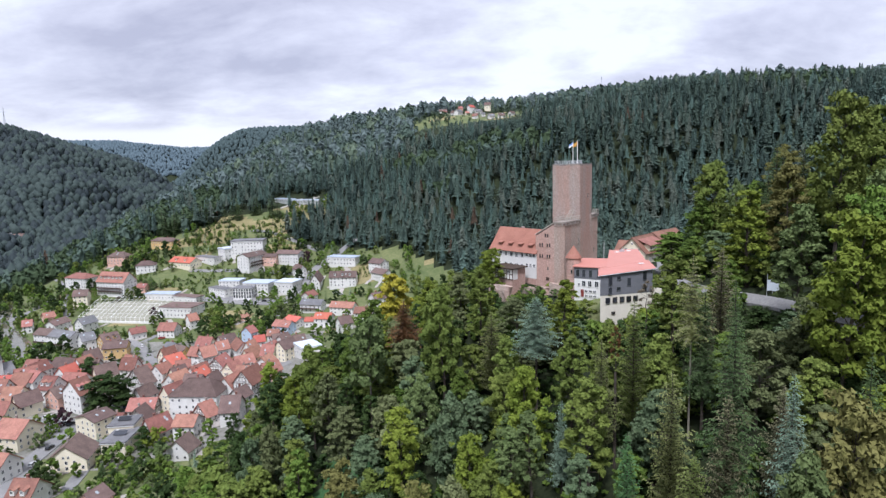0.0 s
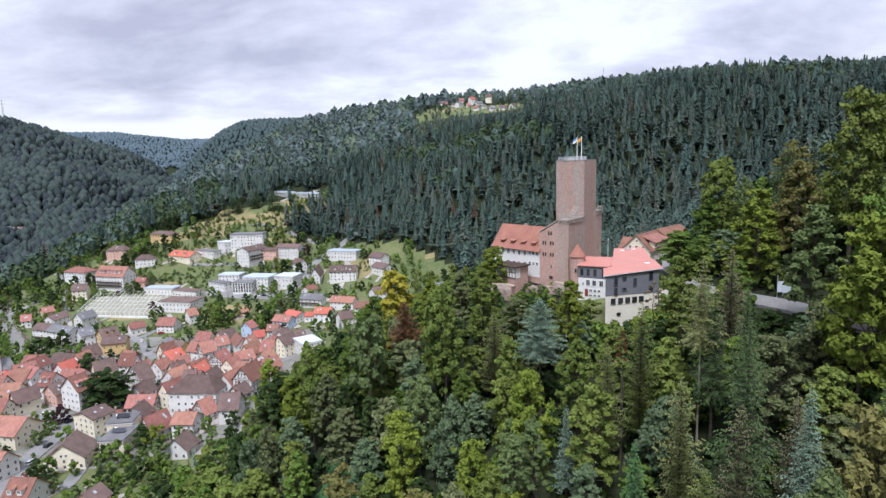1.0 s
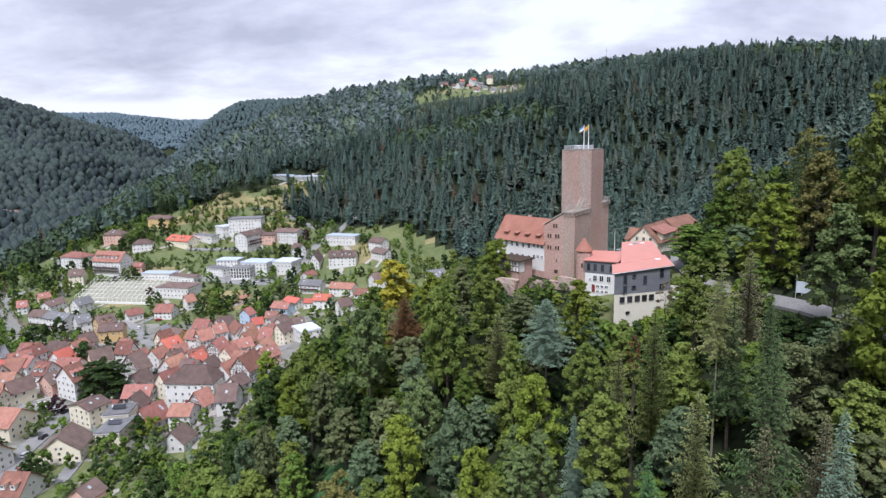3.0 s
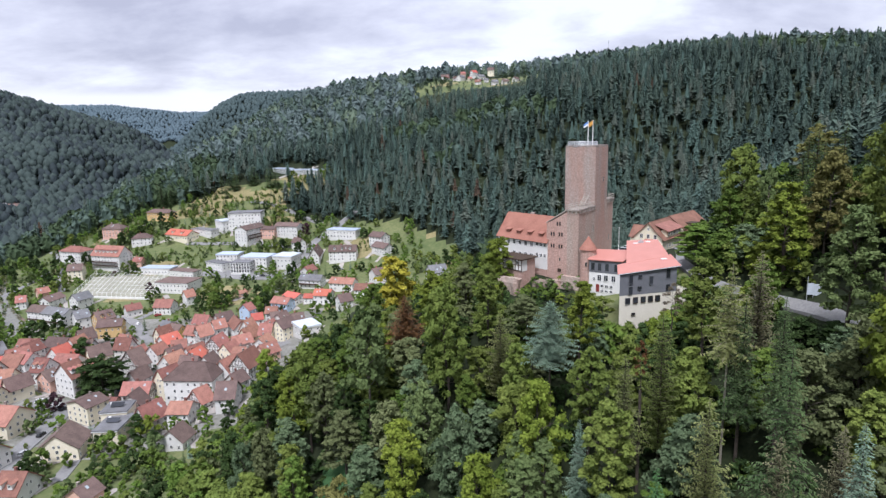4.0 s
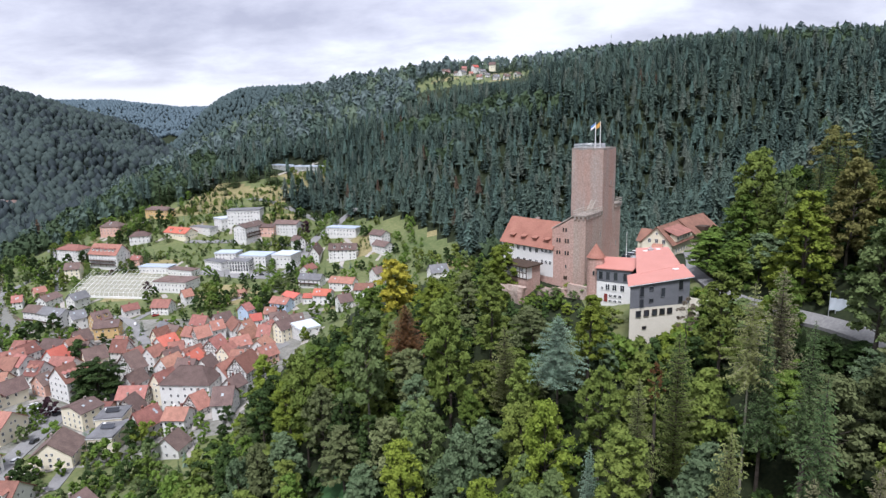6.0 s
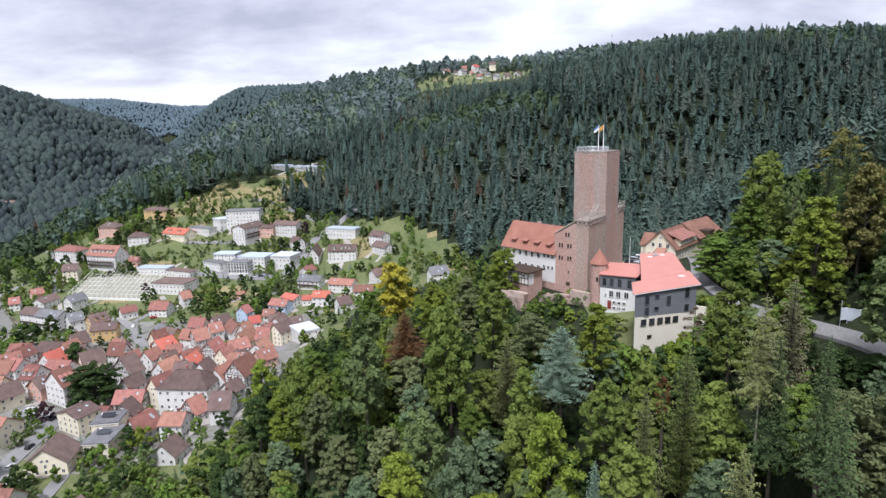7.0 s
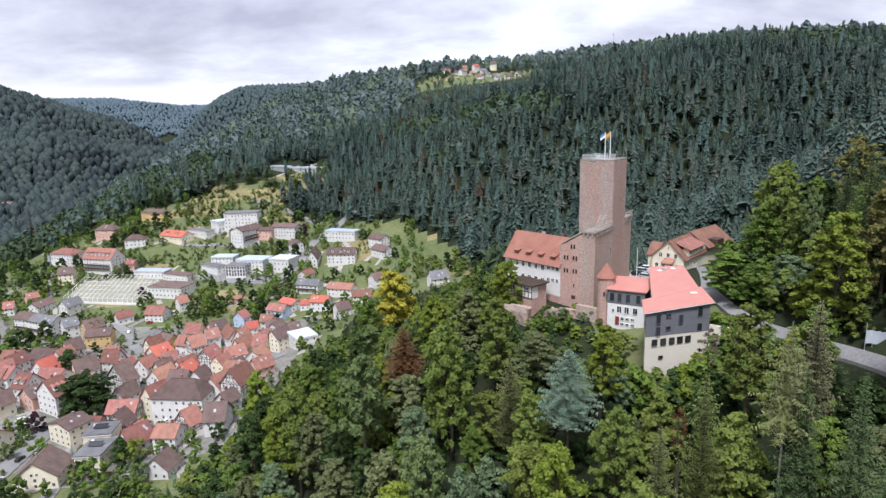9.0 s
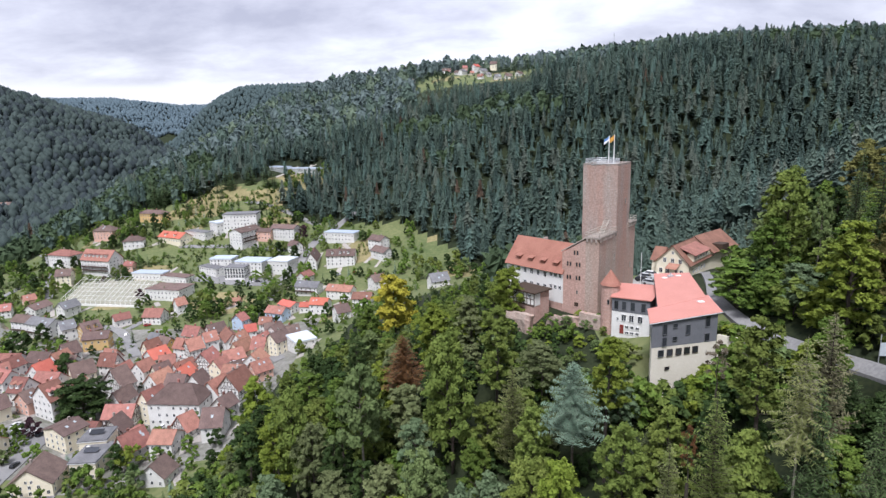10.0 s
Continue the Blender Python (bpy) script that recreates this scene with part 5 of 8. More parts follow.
house(-54.4, 395.2, 14.1, -6, 11.7, 9.0, 5.0, 8.0, WALL_WHITE, ROOF_RED)
house(-109.3, 396.2, 5.1, -22, 12.7, 9.0, 6.0, 9.0, WALL_BLUE, ROOF_RED, "gable", "pale blue house with a red roof")
house(-210.4, 398.4, 3.9, 44, 9.4, 7.0, 4.5, 7.5, WALL_WHITE, ROOF_RED)
house(-82.7, 400.5, 8.6, -12, 11.4, 9.0, 6.0, 9.0, WALL_WHITE, ROOF_BRIGHT, "gable", "white house with a bright red roof")
house(-189.6, 401.0, 4.3, -5, 11.8, 10.0, 5.0, 9.0, WALL_WHITE, ROOF_RED)
house(-93.6, 405.6, 7.4, -5, 6.0, 6.0, 4.0, 6.0, WALL_WHITE, ROOF_BRIGHT)
house(-104.9, 409.3, 6.6, -36, 12.6, 9.0, 5.0, 7.0, WALL_WHITE, ROOF_BRIGHT)
house(-180.6, 417.6, 5.3, 47, 6.3, 7.0, 6.0, 10.0, WALL_WHITE, ROOF_RED)
house(-258.7, 421.5, 4.3, 65, 11.4, 9.0, 6.0, 9.8, WALL_WHITE, ROOF_GREY, "gable", "white house with a slate-grey roof")
house(-301.4, 422.2, 4.3, 27, 5.8, 9.0, 5.0, 8.5, WALL_WHITE, ROOF_RED)
house(-73.0, 423.3, 11.2, -18, 17.9, 9.0, 5.5, 8.5, WALL_WHITE, ROOF_RED)
house(-281.7, 425.1, 4.4, 79, 14.4, 9.0, 5.0, 8.0, WALL_WHITE, ROOF_BROWN)
house(-146.6, 429.2, 6.8, -0, 5.4, 5.0, 2.5, 4.0, WALL_PINK, ROOF_RED, "gable", "small red garden hut")
house(-49.1, 430.9, 14.9, 36, 9.6, 10.0, 6.0, 9.5, WALL_WHITE, ROOF_BROWN)
house(-98.3, 438.1, 10.0, -16, 17.0, 9.0, 6.0, 9.0, WALL_WHITE, ROOF_GREY, "gable", "white house with blue balconies", balcony=True)
house(-299.6, 442.6, 6.3, 50, 7.1, 8.0, 4.0, 7.0, WALL_PINK, ROOF_RED)
house(-201.0, 448.6, 7.8, -13, 27.4, 17.0, 7.0, 7.6, WALL_WHITE, ROOF_BROWN, "flat", "white sports hall with a brown flat roof")
house(-105.9, 461.7, 12.4, 66, 10.4, 8.0, 5.0, 8.0, WALL_WHITE, ROOF_RED)
house(-293.9, 476.8, 11.4, 14, 10.4, 10.0, 8.0, 12.0, WALL_CREAM, ROOF_BROWN, "gable", "cream house with a brown gabled roof")
house(-207.8, 477.4, 11.5, -22, 24.5, 9.0, 4.5, 5.0, WALL_WHITE, ROOF_BROWN, "flat", "low white pavilion with a brown flat roof")
house(-162.3, 480.7, 12.8, -7, 15.7, 13.0, 8.5, 9.1, WALL_WHITE, ROOF_GREY, "flat", "glass-fronted school wing with a planted flat roof", glazed=True)
house(-232.1, 485.6, 12.9, -10, 26.3, 10.0, 4.5, 5.0, WALL_WHITE, ROOF_BLUE, "flat", "low white pavilion with a blue-grey flat roof")
house(-82.7, 486.4, 19.2, -2, 21.7, 10.0, 8.0, 12.0, WALL_WHITE, ROOF_BROWN, "gable", "white double house with a grey-brown roof", dormers=3)
house(-50.9, 486.5, 24.4, -47, 16.3, 10.0, 5.0, 8.0, WALL_WHITE, ROOF_BROWN)
house(-129.0, 488.6, 15.1, 74, 16.4, 17.0, 9.0, 9.6, WALL_WHITE, ROOF_FLAT, "flat", "white school hall with a pale flat roof", rows=2)
house(-185.9, 489.8, 14.0, -34, 21.1, 8.0, 5.5, 6.0, WALL_WHITE, ROOF_GREY, "flat", "low curved white school wing")
house(-153.0, 491.1, 14.8, -14, 23.0, 16.0, 8.8, 9.4, WALL_WHITE, ROOF_BLUE, "flat", "white school wing with a pale blue metal roof")
house(-106.5, 493.4, 17.6, -86, 23.7, 8.0, 6.0, 12.0, WALL_WHITE, ROOF_BROWN, "gable", "white house with a steep brown roof beside the street")
house(-276.3, 498.0, 15.7, -18, 28.8, 14.0, 11.0, 18.0, WALL_WHITE, ROOF_RED, "gable", "large white hotel with a steep red dormered roof", dormers=6, balcony=True)
house(-179.4, 499.9, 16.2, -7, 18.1, 12.0, 8.0, 8.6, WALL_WHITE, ROOF_BLUE, "flat", "white school wing with a pale blue metal roof")
house(-54.8, 500.5, 27.7, -40, 14.1, 10.0, 8.0, 11.0, WALL_WHITE, ROOF_BROWN)
house(-256.0, 500.9, 16.2, -7, 7.6, 7.0, 4.0, 6.5, WALL_PINK, ROOF_RED)
house(-317.7, 519.0, 18.1, -20, 24.2, 14.0, 9.0, 12.5, WALL_WHITE, ROOF_RED, "hip", "white guest house with a red hipped roof")
house(-127.2, 521.7, 22.5, -44, 11.2, 7.0, 6.0, 9.5, WALL_WHITE, ROOF_BROWN)
house(-89.1, 532.5, 29.8, -20, 28.1, 11.0, 7.0, 7.6, WALL_WHITE, ROOF_BLUE, "flat", "white office with a blue-grey flat roof", rows=2)
house(-174.7, 542.6, 27.7, 66, 25.1, 13.0, 11.0, 14.0, WALL_WHITE, ROOF_BROWN, "gable", "white clinic house with red balconies", balcony=True)
house(-273.4, 544.9, 26.5, 17, 16.2, 11.0, 6.0, 9.5, WALL_WHITE, ROOF_BROWN, "hip", "white house with a brown hipped roof")
house(-160.2, 548.5, 29.7, -9, 15.0, 9.0, 7.0, 9.0, WALL_PINK, ROOF_BROWN)
house(-141.6, 549.6, 30.0, -19, 23.2, 11.0, 9.0, 11.5, WALL_WHITE, ROOF_BROWN)
house(-240.4, 552.1, 29.4, -28, 28.2, 13.0, 4.0, 8.0, WALL_CREAM, ROOF_BRIGHT, "gable", "low house with a bright red tiled roof", dormers=2)
house(-221.5, 558.7, 31.8, -30, 26.4, 9.0, 4.5, 5.0, WALL_WHITE, ROOF_GREY, "flat", "low white flat-roofed clinic wing")
house(-204.9, 565.3, 34.8, 46, 12.5, 14.0, 8.0, 9.0, WALL_WHITE, ROOF_FLAT, "flat", "white clinic wing with a flat roof", rows=2)
house(-185.6, 569.2, 36.5, 3, 29.5, 16.0, 13.0, 14.0, WALL_WHITE, ROOF_GREY, "flat", "stepped white clinic building with a flat roof", rows=4)
house(-310.3, 570.1, 29.8, -9, 19.3, 12.0, 8.0, 12.0, WALL_PINK, ROOF_BROWN, "hip", "pink villa with a brown hipped roof near the wood")
house(-279.8, 600.5, 41.1, -21, 27.7, 10.0, 7.0, 10.0, WALL_OCHRE, ROOF_BROWN, "hip", "ochre house with a brown hipped roof on the slope")
house(-144.9, 684.2, 76.8, -33, 26.1, 9.0, 3.6, 4.6, WALL_GREY, ROOF_BLUE, "flat", "low grey hall with blue-grey roof at the wood edge")
house(-165.0, 692.1, 77.1, -10, 14.2, 8.0, 3.2, 4.2, WALL_GREY, ROOF_BLUE, "flat", "low grey hall with blue-grey roof at the wood edge")
house(-183.1, 701.6, 78.4, -39, 28.2, 8.0, 3.2, 4.2, WALL_GREY, ROOF_BLUE, "flat", "low grey hall with blue-grey roof at the wood edge")
house(87.0, 857.2, 179.8, 18, 8.3, 6.5, 3.1, 6.2, WALL_WHITE, ROOF_BROWN, "gable", "red-roofed house on the hilltop meadow")
house(73.1, 862.6, 179.5, 18, 7.8, 6.5, 3.1, 6.2, WALL_WHITE, ROOF_GREY, "gable", "white house on the hilltop meadow")
house(76.1, 960.0, 202.0, -14, 9.0, 7.9, 5.7, 9.3, WALL_CREAM, ROOF_BROWN, "gable", "red-roofed house on the hilltop meadow")
house(103.4, 873.6, 183.8, 47, 9.4, 5.8, 3.1, 5.5, WALL_WHITE, ROOF_BROWN, "gable", "white house on the hilltop meadow")
house(51.6, 881.3, 181.9, -23, 7.4, 6.5, 3.1, 6.2, WALL_WHITE, ROOF_RED, "gable", "red-roofed house on the hilltop meadow")
house(65.0, 907.9, 186.2, 18, 4.8, 5.8, 3.1, 5.5, WALL_WHITE, ROOF_GREY, "gable", "white house on the hilltop meadow")
house(51.2, 985.0, 201.4, 42, 10.4, 7.0, 5.7, 9.0, WALL_WHITE, ROOF_BRIGHT, "gable", "hilltop house with an orange tiled roof")
house(34.1, 985.0, 201.0, 16, 6.7, 6.2, 4.8, 7.6, WALL_PINK, ROOF_RED, "gable", "red-roofed house on the hilltop meadow")
house(42.7, 940.8, 191.4, 18, 5.4, 5.8, 3.1, 5.5, WALL_CREAM, ROOF_RED, "gable", "red-roofed house on the hilltop meadow")
house(29.8, 946.3, 192.4, 58, 14.7, 6.5, 4.7, 7.8, WALL_WHITE, ROOF_GREY, "gable", "white house on the hilltop meadow")
house(21.8, 955.6, 193.6, -29, 6.9, 5.8, 3.1, 5.5, WALL_WHITE, ROOF_BROWN, "gable", "white house on the hilltop meadow")
house(-45.9, 961.1, 181.8, -24, 8.5, 6.5, 3.9, 7.0, WALL_WHITE, ROOF_BRIGHT, "gable", "hillside house with an orange roof")
house(60.6, 963.2, 194.0, 39, 12.9, 6.5, 4.7, 7.8, WALL_WHITE, ROOF_GREY, "gable", "white house on the hilltop meadow")
house(8.8, 997.3, 198.5, 17, 6.2, 5.8, 3.1, 5.5, WALL_WHITE, ROOF_RED, "gable", "white house on the hilltop meadow")
house(6.5, 1002.7, 199.0, -7, 12.4, 6.5, 4.7, 7.8, WALL_WHITE, ROOF_BROWN, "gable", "white house on the hilltop meadow")

house(-567.0, 800.0, 31.0, 10, 15.0, 10.0, 5.0, 9.0, WALL_WHITE, ROOF_BROWN, "gable", "white house with a brown roof below the western wood")
house(-589.0, 806.0, 32.0, 20, 13.0, 10.0, 5.0, 8.5, WALL_CREAM, ROOF_GREY, "gable", "cream house with a grey roof below the western wood")
house(-545.0, 800.0, 28.0, -15, 7.0, 6.0, 3.5, 6.0, WALL_WHITE, ROOF_GREY, "gable", "small white house below the western wood")

# masts on the skyline
mast = thing("power_pylon", pose(-888, 1250, 204), "tall grey steel power pylon on a wooded ridge", "pylon")
part("tower", Solid().bar((-2.5, -2.5, 0), (0, 0, 54), 0.35, 4, 0.25).bar((2.5, 2.5, 0), (0, 0, 54), 0.35, 4, 0.25).bar((2.5, -2.5, 0), (0, 0, 54), 0.35, 4, 0.25).bar((-2.5, 2.5, 0), (0, 0, 54), 0.35, 4, 0.25).mesh("tower", STEEL), mast)
part("crossarm", Solid().bar((-7, 0, 44), (7, 0, 44), 0.4, 4).mesh("crossarm", STEEL), mast)
part("crossarm", Solid().bar((-4.5, 0, 50), (4.5, 0, 50), 0.35, 4).mesh("crossarm", STEEL), mast)
mast = thing("radio_mast", pose(265, 1000, 206), "slim grey radio mast above the wood", "mast")
part("pole", Solid().bar((0, 0, 0), (0, 0, 47), 0.45, 6, 0.2).mesh("pole", STEEL), mast)
part("antenna", Solid().bar((0, 0, 41), (0, 0, 45), 0.7, 6).mesh("antenna", STEEL), mast)

# church spire beside the river
spire = thing("church_tower", pose(-244.5, 315.0, 1.8, 0, 0, 57), "slim church tower with a pointed slate spire", "church tower")
part("wall", Solid().box(-2, 2, -2, 2, -2, 15).mesh("wall", WALL_WHITE), spire)
part("spire", Solid().bar((0, 0, 15), (0, 0, 27), 2.9, 8, 0.05).mesh("spire", ROOF_GREY), spire, "slate spire")

# river
WATER = material("brown_river_water", (0.09, 0.085, 0.06), (0.13, 0.12, 0.09), 0.2, 0.08, 0.05, 20.0, source="world", gloss=0.5)
draped("water", [(-300, 345), (-276, 362), (-268, 372), (-290, 395), (-318, 420), (-345, 455), (-375, 500)], 14, "slow brown river", WATER, 0.25, category="water")

# streets
STREET_SPOTS = []
for pts, wide in (
    ([(-157, 190), (-160, 203), (-165.5, 215), (-167, 229), (-168.5, 244), (-170, 262), (-166, 285)], 7),
    ([(-140, 205), (-142, 218), (-145, 227), (-147.5, 239), (-152, 252), (-155, 266)], 5),
    ([(-238, 402), (-223, 396), (-206, 387), (-192, 370), (-175, 345)], 6),
    ([(-202, 388), (-199, 403), (-192, 414)], 4.5),
    ([(-126, 470), (-121, 486), (-118.5, 504), (-117, 528), (-112, 541), (-102, 553), (-94, 566), (-85, 580)], 8),
    ([(-332, 440), (-331, 457), (-328, 478), (-329, 496)], 5),
    ([(-372, 570), (-350, 545), (-335, 524), (-318, 503), (-314, 490), (-300, 462), (-290, 452)], 7),
    ([(-232, 541), (-220, 540), (-189, 537), (-165, 536), (-150, 530), (-122, 524)], 5),
    ([(-200, 625), (-175, 615), (-149, 596), (-116, 568)], 5),
    ([(-160, 352), (-143, 345), (-125, 342), (-107, 350), (-99, 343), (-90, 328)], 6),
    ([(-134, 384), (-128, 396), (-125, 404), (-124, 424), (-126, 445), (-126, 470)], 5),
):
    STREET_SPOTS += [(ax + (bx - ax) * k / 4, ay + (by - ay) * k / 4) for (ax, ay), (bx, by) in zip(pts, pts[1:]) for k in range(4)]
    draped("road", pts, wide, "grey asphalt street")
draped("pavement", [(-196, 484), (-179, 478), (-153, 470), (-133, 467)], 15, "paved school yard", category="pavement")
draped("pavement", [(-192, 263), (-178, 258.5), (-168, 256)], 16, "paved car park", category="pavement", lift=0.3)

# cars
PAINT = [material(n, a, b, 1.0, 0.25, gloss=0.6) for n, a, b in (
    ("white_car_paint", (0.70, 0.70, 0.70), (0.76, 0.76, 0.76)), ("silver_car_paint", (0.38, 0.39, 0.40), (0.44, 0.45, 0.46)),
    ("black_car_paint", (0.02, 0.02, 0.022), (0.03, 0.03, 0.033)), ("red_car_paint", (0.35, 0.02, 0.02), (0.42, 0.03, 0.03)), ("blue_car_paint", (0.03, 0.06, 0.16), (0.04, 0.08, 0.2)))]
TYRE = material("tyre_rubber", (0.015, 0.015, 0.015), (0.03, 0.03, 0.03), 3.0, 0.9)
NAMES = ("white", "silver", "black", "red", "dark blue")
models = []


def make_car(paint, name, x, y, turn, z=None):
    ob = thing("car", pose(x, y, (floor_at(x, y) + 0.36) if z is None else z, 0, 0, turn), f"parked {name} car on the street", "car", "parked cars")
    s = Solid()
    s.hull([(-2.1, -0.7), (-1.9, -0.87), (1.8, -0.87), (2.15, -0.6), (2.15, 0.6), (1.8, 0.87), (-1.9, 0.87), (-2.1, 0.7)], 0.3, lambda a, b: 0.95 - 0.12 * max(0, a) / 2)
    s.slab((-1.5, -0.62, 1.45), (0.35, -0.62, 1.45), (0.35, 0.62, 1.45), (-1.5, 0.62, 1.45), 0.06)
    part("body", s.mesh("body", paint), ob)
    g = Solid()
    low, top = [(-1.95, -0.8), (1.05, -0.8), (1.05, 0.8), (-1.95, 0.8)], [(-1.5, -0.62), (0.35, -0.62), (0.35, 0.62), (-1.5, 0.62)]
    for i in range(4):
        a, b, c, d = low[i], low[(i + 1) % 4], top[(i + 1) % 4], top[i]
        g.face([(*a, 0.9), (*b, 0.9), (*c, 1.42), (*d, 1.42)])
    part("glazing", g.mesh("glazing", GLASS), ob)
    tyre = Solid().bar((0, -0.1, 0), (0, 0.1, 0), 0.32, 12).mesh("wheel", TYRE)
    for a in (-1.35, 1.35):
        for b in (-0.8, 0.8):
            part("wheel", tyre, ob, m=pose(a, b, 0.32))
    return ob


for k in range(5):
    models.append(None)
for x, y, turn, k in ((-182.4, 260.9, 80, 0), (-178.2, 260.4, 80, 0), (-174.6, 259.9, 80, 0), (-171.6, 259.6, 80, 2), (-184.2, 256.0, 75, 2), (-179.5, 250.5, 60, 0), (-176.1, 248.0, 60, 1),
                      (-152.2, 251.2, 75, 3), (-183.1, 266.2, 80, 1), (-186.6, 266.6, 80, 0), (-166.0, 236.4, 88, 2), (-157.7, 282.4, 60, 4), (-122.6, 264.5, 80, 0), (-158.8, 470.6, -5, 0), (-149.0, 467.7, -5, 0),
                      (-143.4, 467.8, -5, 2), (-139, 466.8, -5, 1), (-87.7, 472.1, 10, 0), (-82.3, 466.2, 30, 1), (-69.7, 465.1, 60, 3), (-197.1, 377.8, 110, 0), (-191.9, 393.6, 30, 3), (-152.6, 347.6, 20, 2),
                      (-148.9, 346.6, 20, 3), (-103.5, 347.8, 120, 0), (-101.5, 344.9, 120, 4), (-99.6, 342.1, 120, 4), (-163.5, 222, 92, 1)):
    if models[k] is None:
        models[k] = make_car(PAINT[k], NAMES[k], x, y, turn)
    else:
        copy_thing(models[k], pose(x, y, floor_at(x, y) + 0.36, 0, 0, turn))
for x, y, k in ((52.6, 190.2, 2), (54.6, 193.0, 1), (56.8, 195.4, 0), (53.5, 186.8, 1)):
    copy_thing(models[k], pose(x, y, 81.42, 0, 0, -35))["label"] = f"parked {NAMES[k]} car on the castle court"

# greenhouses of the nursery: white frames over low beds
NET = material("pale_shade_netting", (0.22, 0.22, 0.17), (0.34, 0.33, 0.27), 0.1, 0.9, source="world")
gh = thing("greenhouse", pose(0, 0, 0), "broad flat greenhouse with white frames and pale beds", "greenhouse")
GA, GB, GD = Vector((-283, 485)), Vector((-221, 474)), Vector((-276, 441))
ex, ey = (GB - GA), (GD - GA)
GZ0, FALL = 16.0, 6.0
at = lambda u, v: GA + ex * u + ey * v
corner = lambda u, v, z: (*at(u, v), z)
part("bed", Solid().hull([tuple(at(*p)) for p in ((0, 0), (0, 1), (1, 1), (1, 0))], 2.0, lambda x, y: GZ0 - 3.4 - FALL * min(1, max(0, (474 + (x + 221) * -0.177 - y) / 44))).mesh("bed", NET), gh, "pale netted beds")
beam = Solid().box(-0.16, 0.16, -0.5, 0.5, -0.12, 0.12)
for i in range(17):
    u = i / 16
    part("rafter", Solid().bar(corner(u, 0, GZ0), corner(u, 1, GZ0 - FALL), 0.1, 4).mesh("rafter", FRAME), gh)
for i in range(7):
    v = i / 6
    part("purlin", Solid().bar(corner(0, v, GZ0 - FALL * v), corner(1, v, GZ0 - FALL * v), 0.09, 4).mesh("purlin", FRAME), gh)
post = Solid().bar((0, 0, 0), (0, 0, 4.5), 0.12, 4).mesh("post", FRAME)
for i in range(17):
    part("post", post, gh, m=pose(*at(i / 16, 1), GZ0 - FALL - 4.5))
for i in range(7):
    part("post", post, gh, m=pose(*at(0, i / 6), GZ0 - FALL * i / 6 - 4.5)); part("post", post, gh, m=pose(*at(1, i / 6), GZ0 - FALL * i / 6 - 4.5))
wall = Solid().hull([tuple(at(*p)) for p in ((0, 1.0), (1, 1.0), (1, 1.02), (0, 1.02))][::-1], 2.0, GZ0 - FALL - 2.9).mesh("low_wall", WALL_WHITE)
part("low_wall", wall, gh)
# hedges and pillars of the spa garden
HEDGE = leafy("hedge_leaves", (0.02, 0.035, 0.014), (0.05, 0.07, 0.025), 0.1)

# paved yards and garden paths beside the houses
YARD = material("yard_paving", (0.24, 0.22, 0.20), (0.42, 0.39, 0.36), 0.15, 0.9, 0.2, 9.0, source="world")
V, F = [], []
yard = random.Random(12)
for hx, hy, hr in house_spots:
    for _ in range(2):
        a, b = yard.uniform(0, 6.28), yard.uniform(0.6, 2.2)
        cx0, cy0 = hx + math.cos(a) * (hr + 1.5), hy + math.sin(a) * (hr + 1.5)
        long, wide = yard.uniform(4, 9), yard.uniform(1.4, 4.5)
        k = len(V)
        for i in range(5):
            for j in (-1, 1):
                u, v = (i / 4 - 0.5) * 2 * long, j * wide / 2
                px, py = cx0 + math.cos(b) * u - math.sin(b) * v, cy0 + math.sin(b) * u + math.cos(b) * v
                V.append((px, py, floor_at(px, py) + 0.22))
        F += [(k + 2 * i, k + 2 * i + 2, k + 2 * i + 3, k + 2 * i + 1) for i in range(4)]
tagged(new("yards", mesh_of("yards", V, F, (YARD,))), "paved yards and garden paths beside the houses", "pavement", kind="stuff")

# ---- trees ----
rng = np.random.default_rng(5)


def leaf_cloud(centres, radii, count, size, seed, hollow=0.45):
    """Many small three-cornered leaf sprays in the outer part of round clumps."""
    r = np.random.default_rng(seed)
    centres, radii = np.array(centres, float), np.array(radii, float)
    share = radii**2 / (radii**2).sum()
    k = r.choice(len(radii), count, p=share)
    d = r.normal(size=(count, 3))
    d /= np.linalg.norm(d, axis=1)[:, None]
    d[:, 2] = np.where(d[:, 2] < -0.45, -d[:, 2] * 0.7, d[:, 2])
    dist = hollow + (1 - hollow) * r.random(count) ** 0.5 + np.where(r.random(count) < 0.12, r.uniform(0, 0.45, count), 0)
    d[:, 2] *= 0.88
    lump = 1 + 0.25 * np.sin(d[:, 0] * 5 + k) * np.sin(d[:, 1] * 6 + 2 * k) + 0.12 * np.sin(d[:, 2] * 9 + 3 * k)
    p = centres[k] + d * (radii[k] * dist * lump)[:, None]
    n = d + r.normal(scale=0.5, size=(count, 3)) + np.array([0, 0, 0.5])
    n /= np.linalg.norm(n, axis=1)[:, None]
    a = np.cross(n, r.normal(size=(count, 3)))
    a /= np.linalg.norm(a, axis=1)[:, None]
    b = np.cross(n, a)
    w = size * r.uniform(0.6, 1.5, (count, 1))
    tri = np.stack([p - a * w - b * w * 0.5, p + a * w * r.uniform(0.6, 1.1, (count, 1)) - b * w * r.uniform(0.2, 0.8, (count, 1)), p + b * w * r.uniform(0.7, 1.2, (count, 1))], 1)
    return tri.reshape(-1, 3), 3


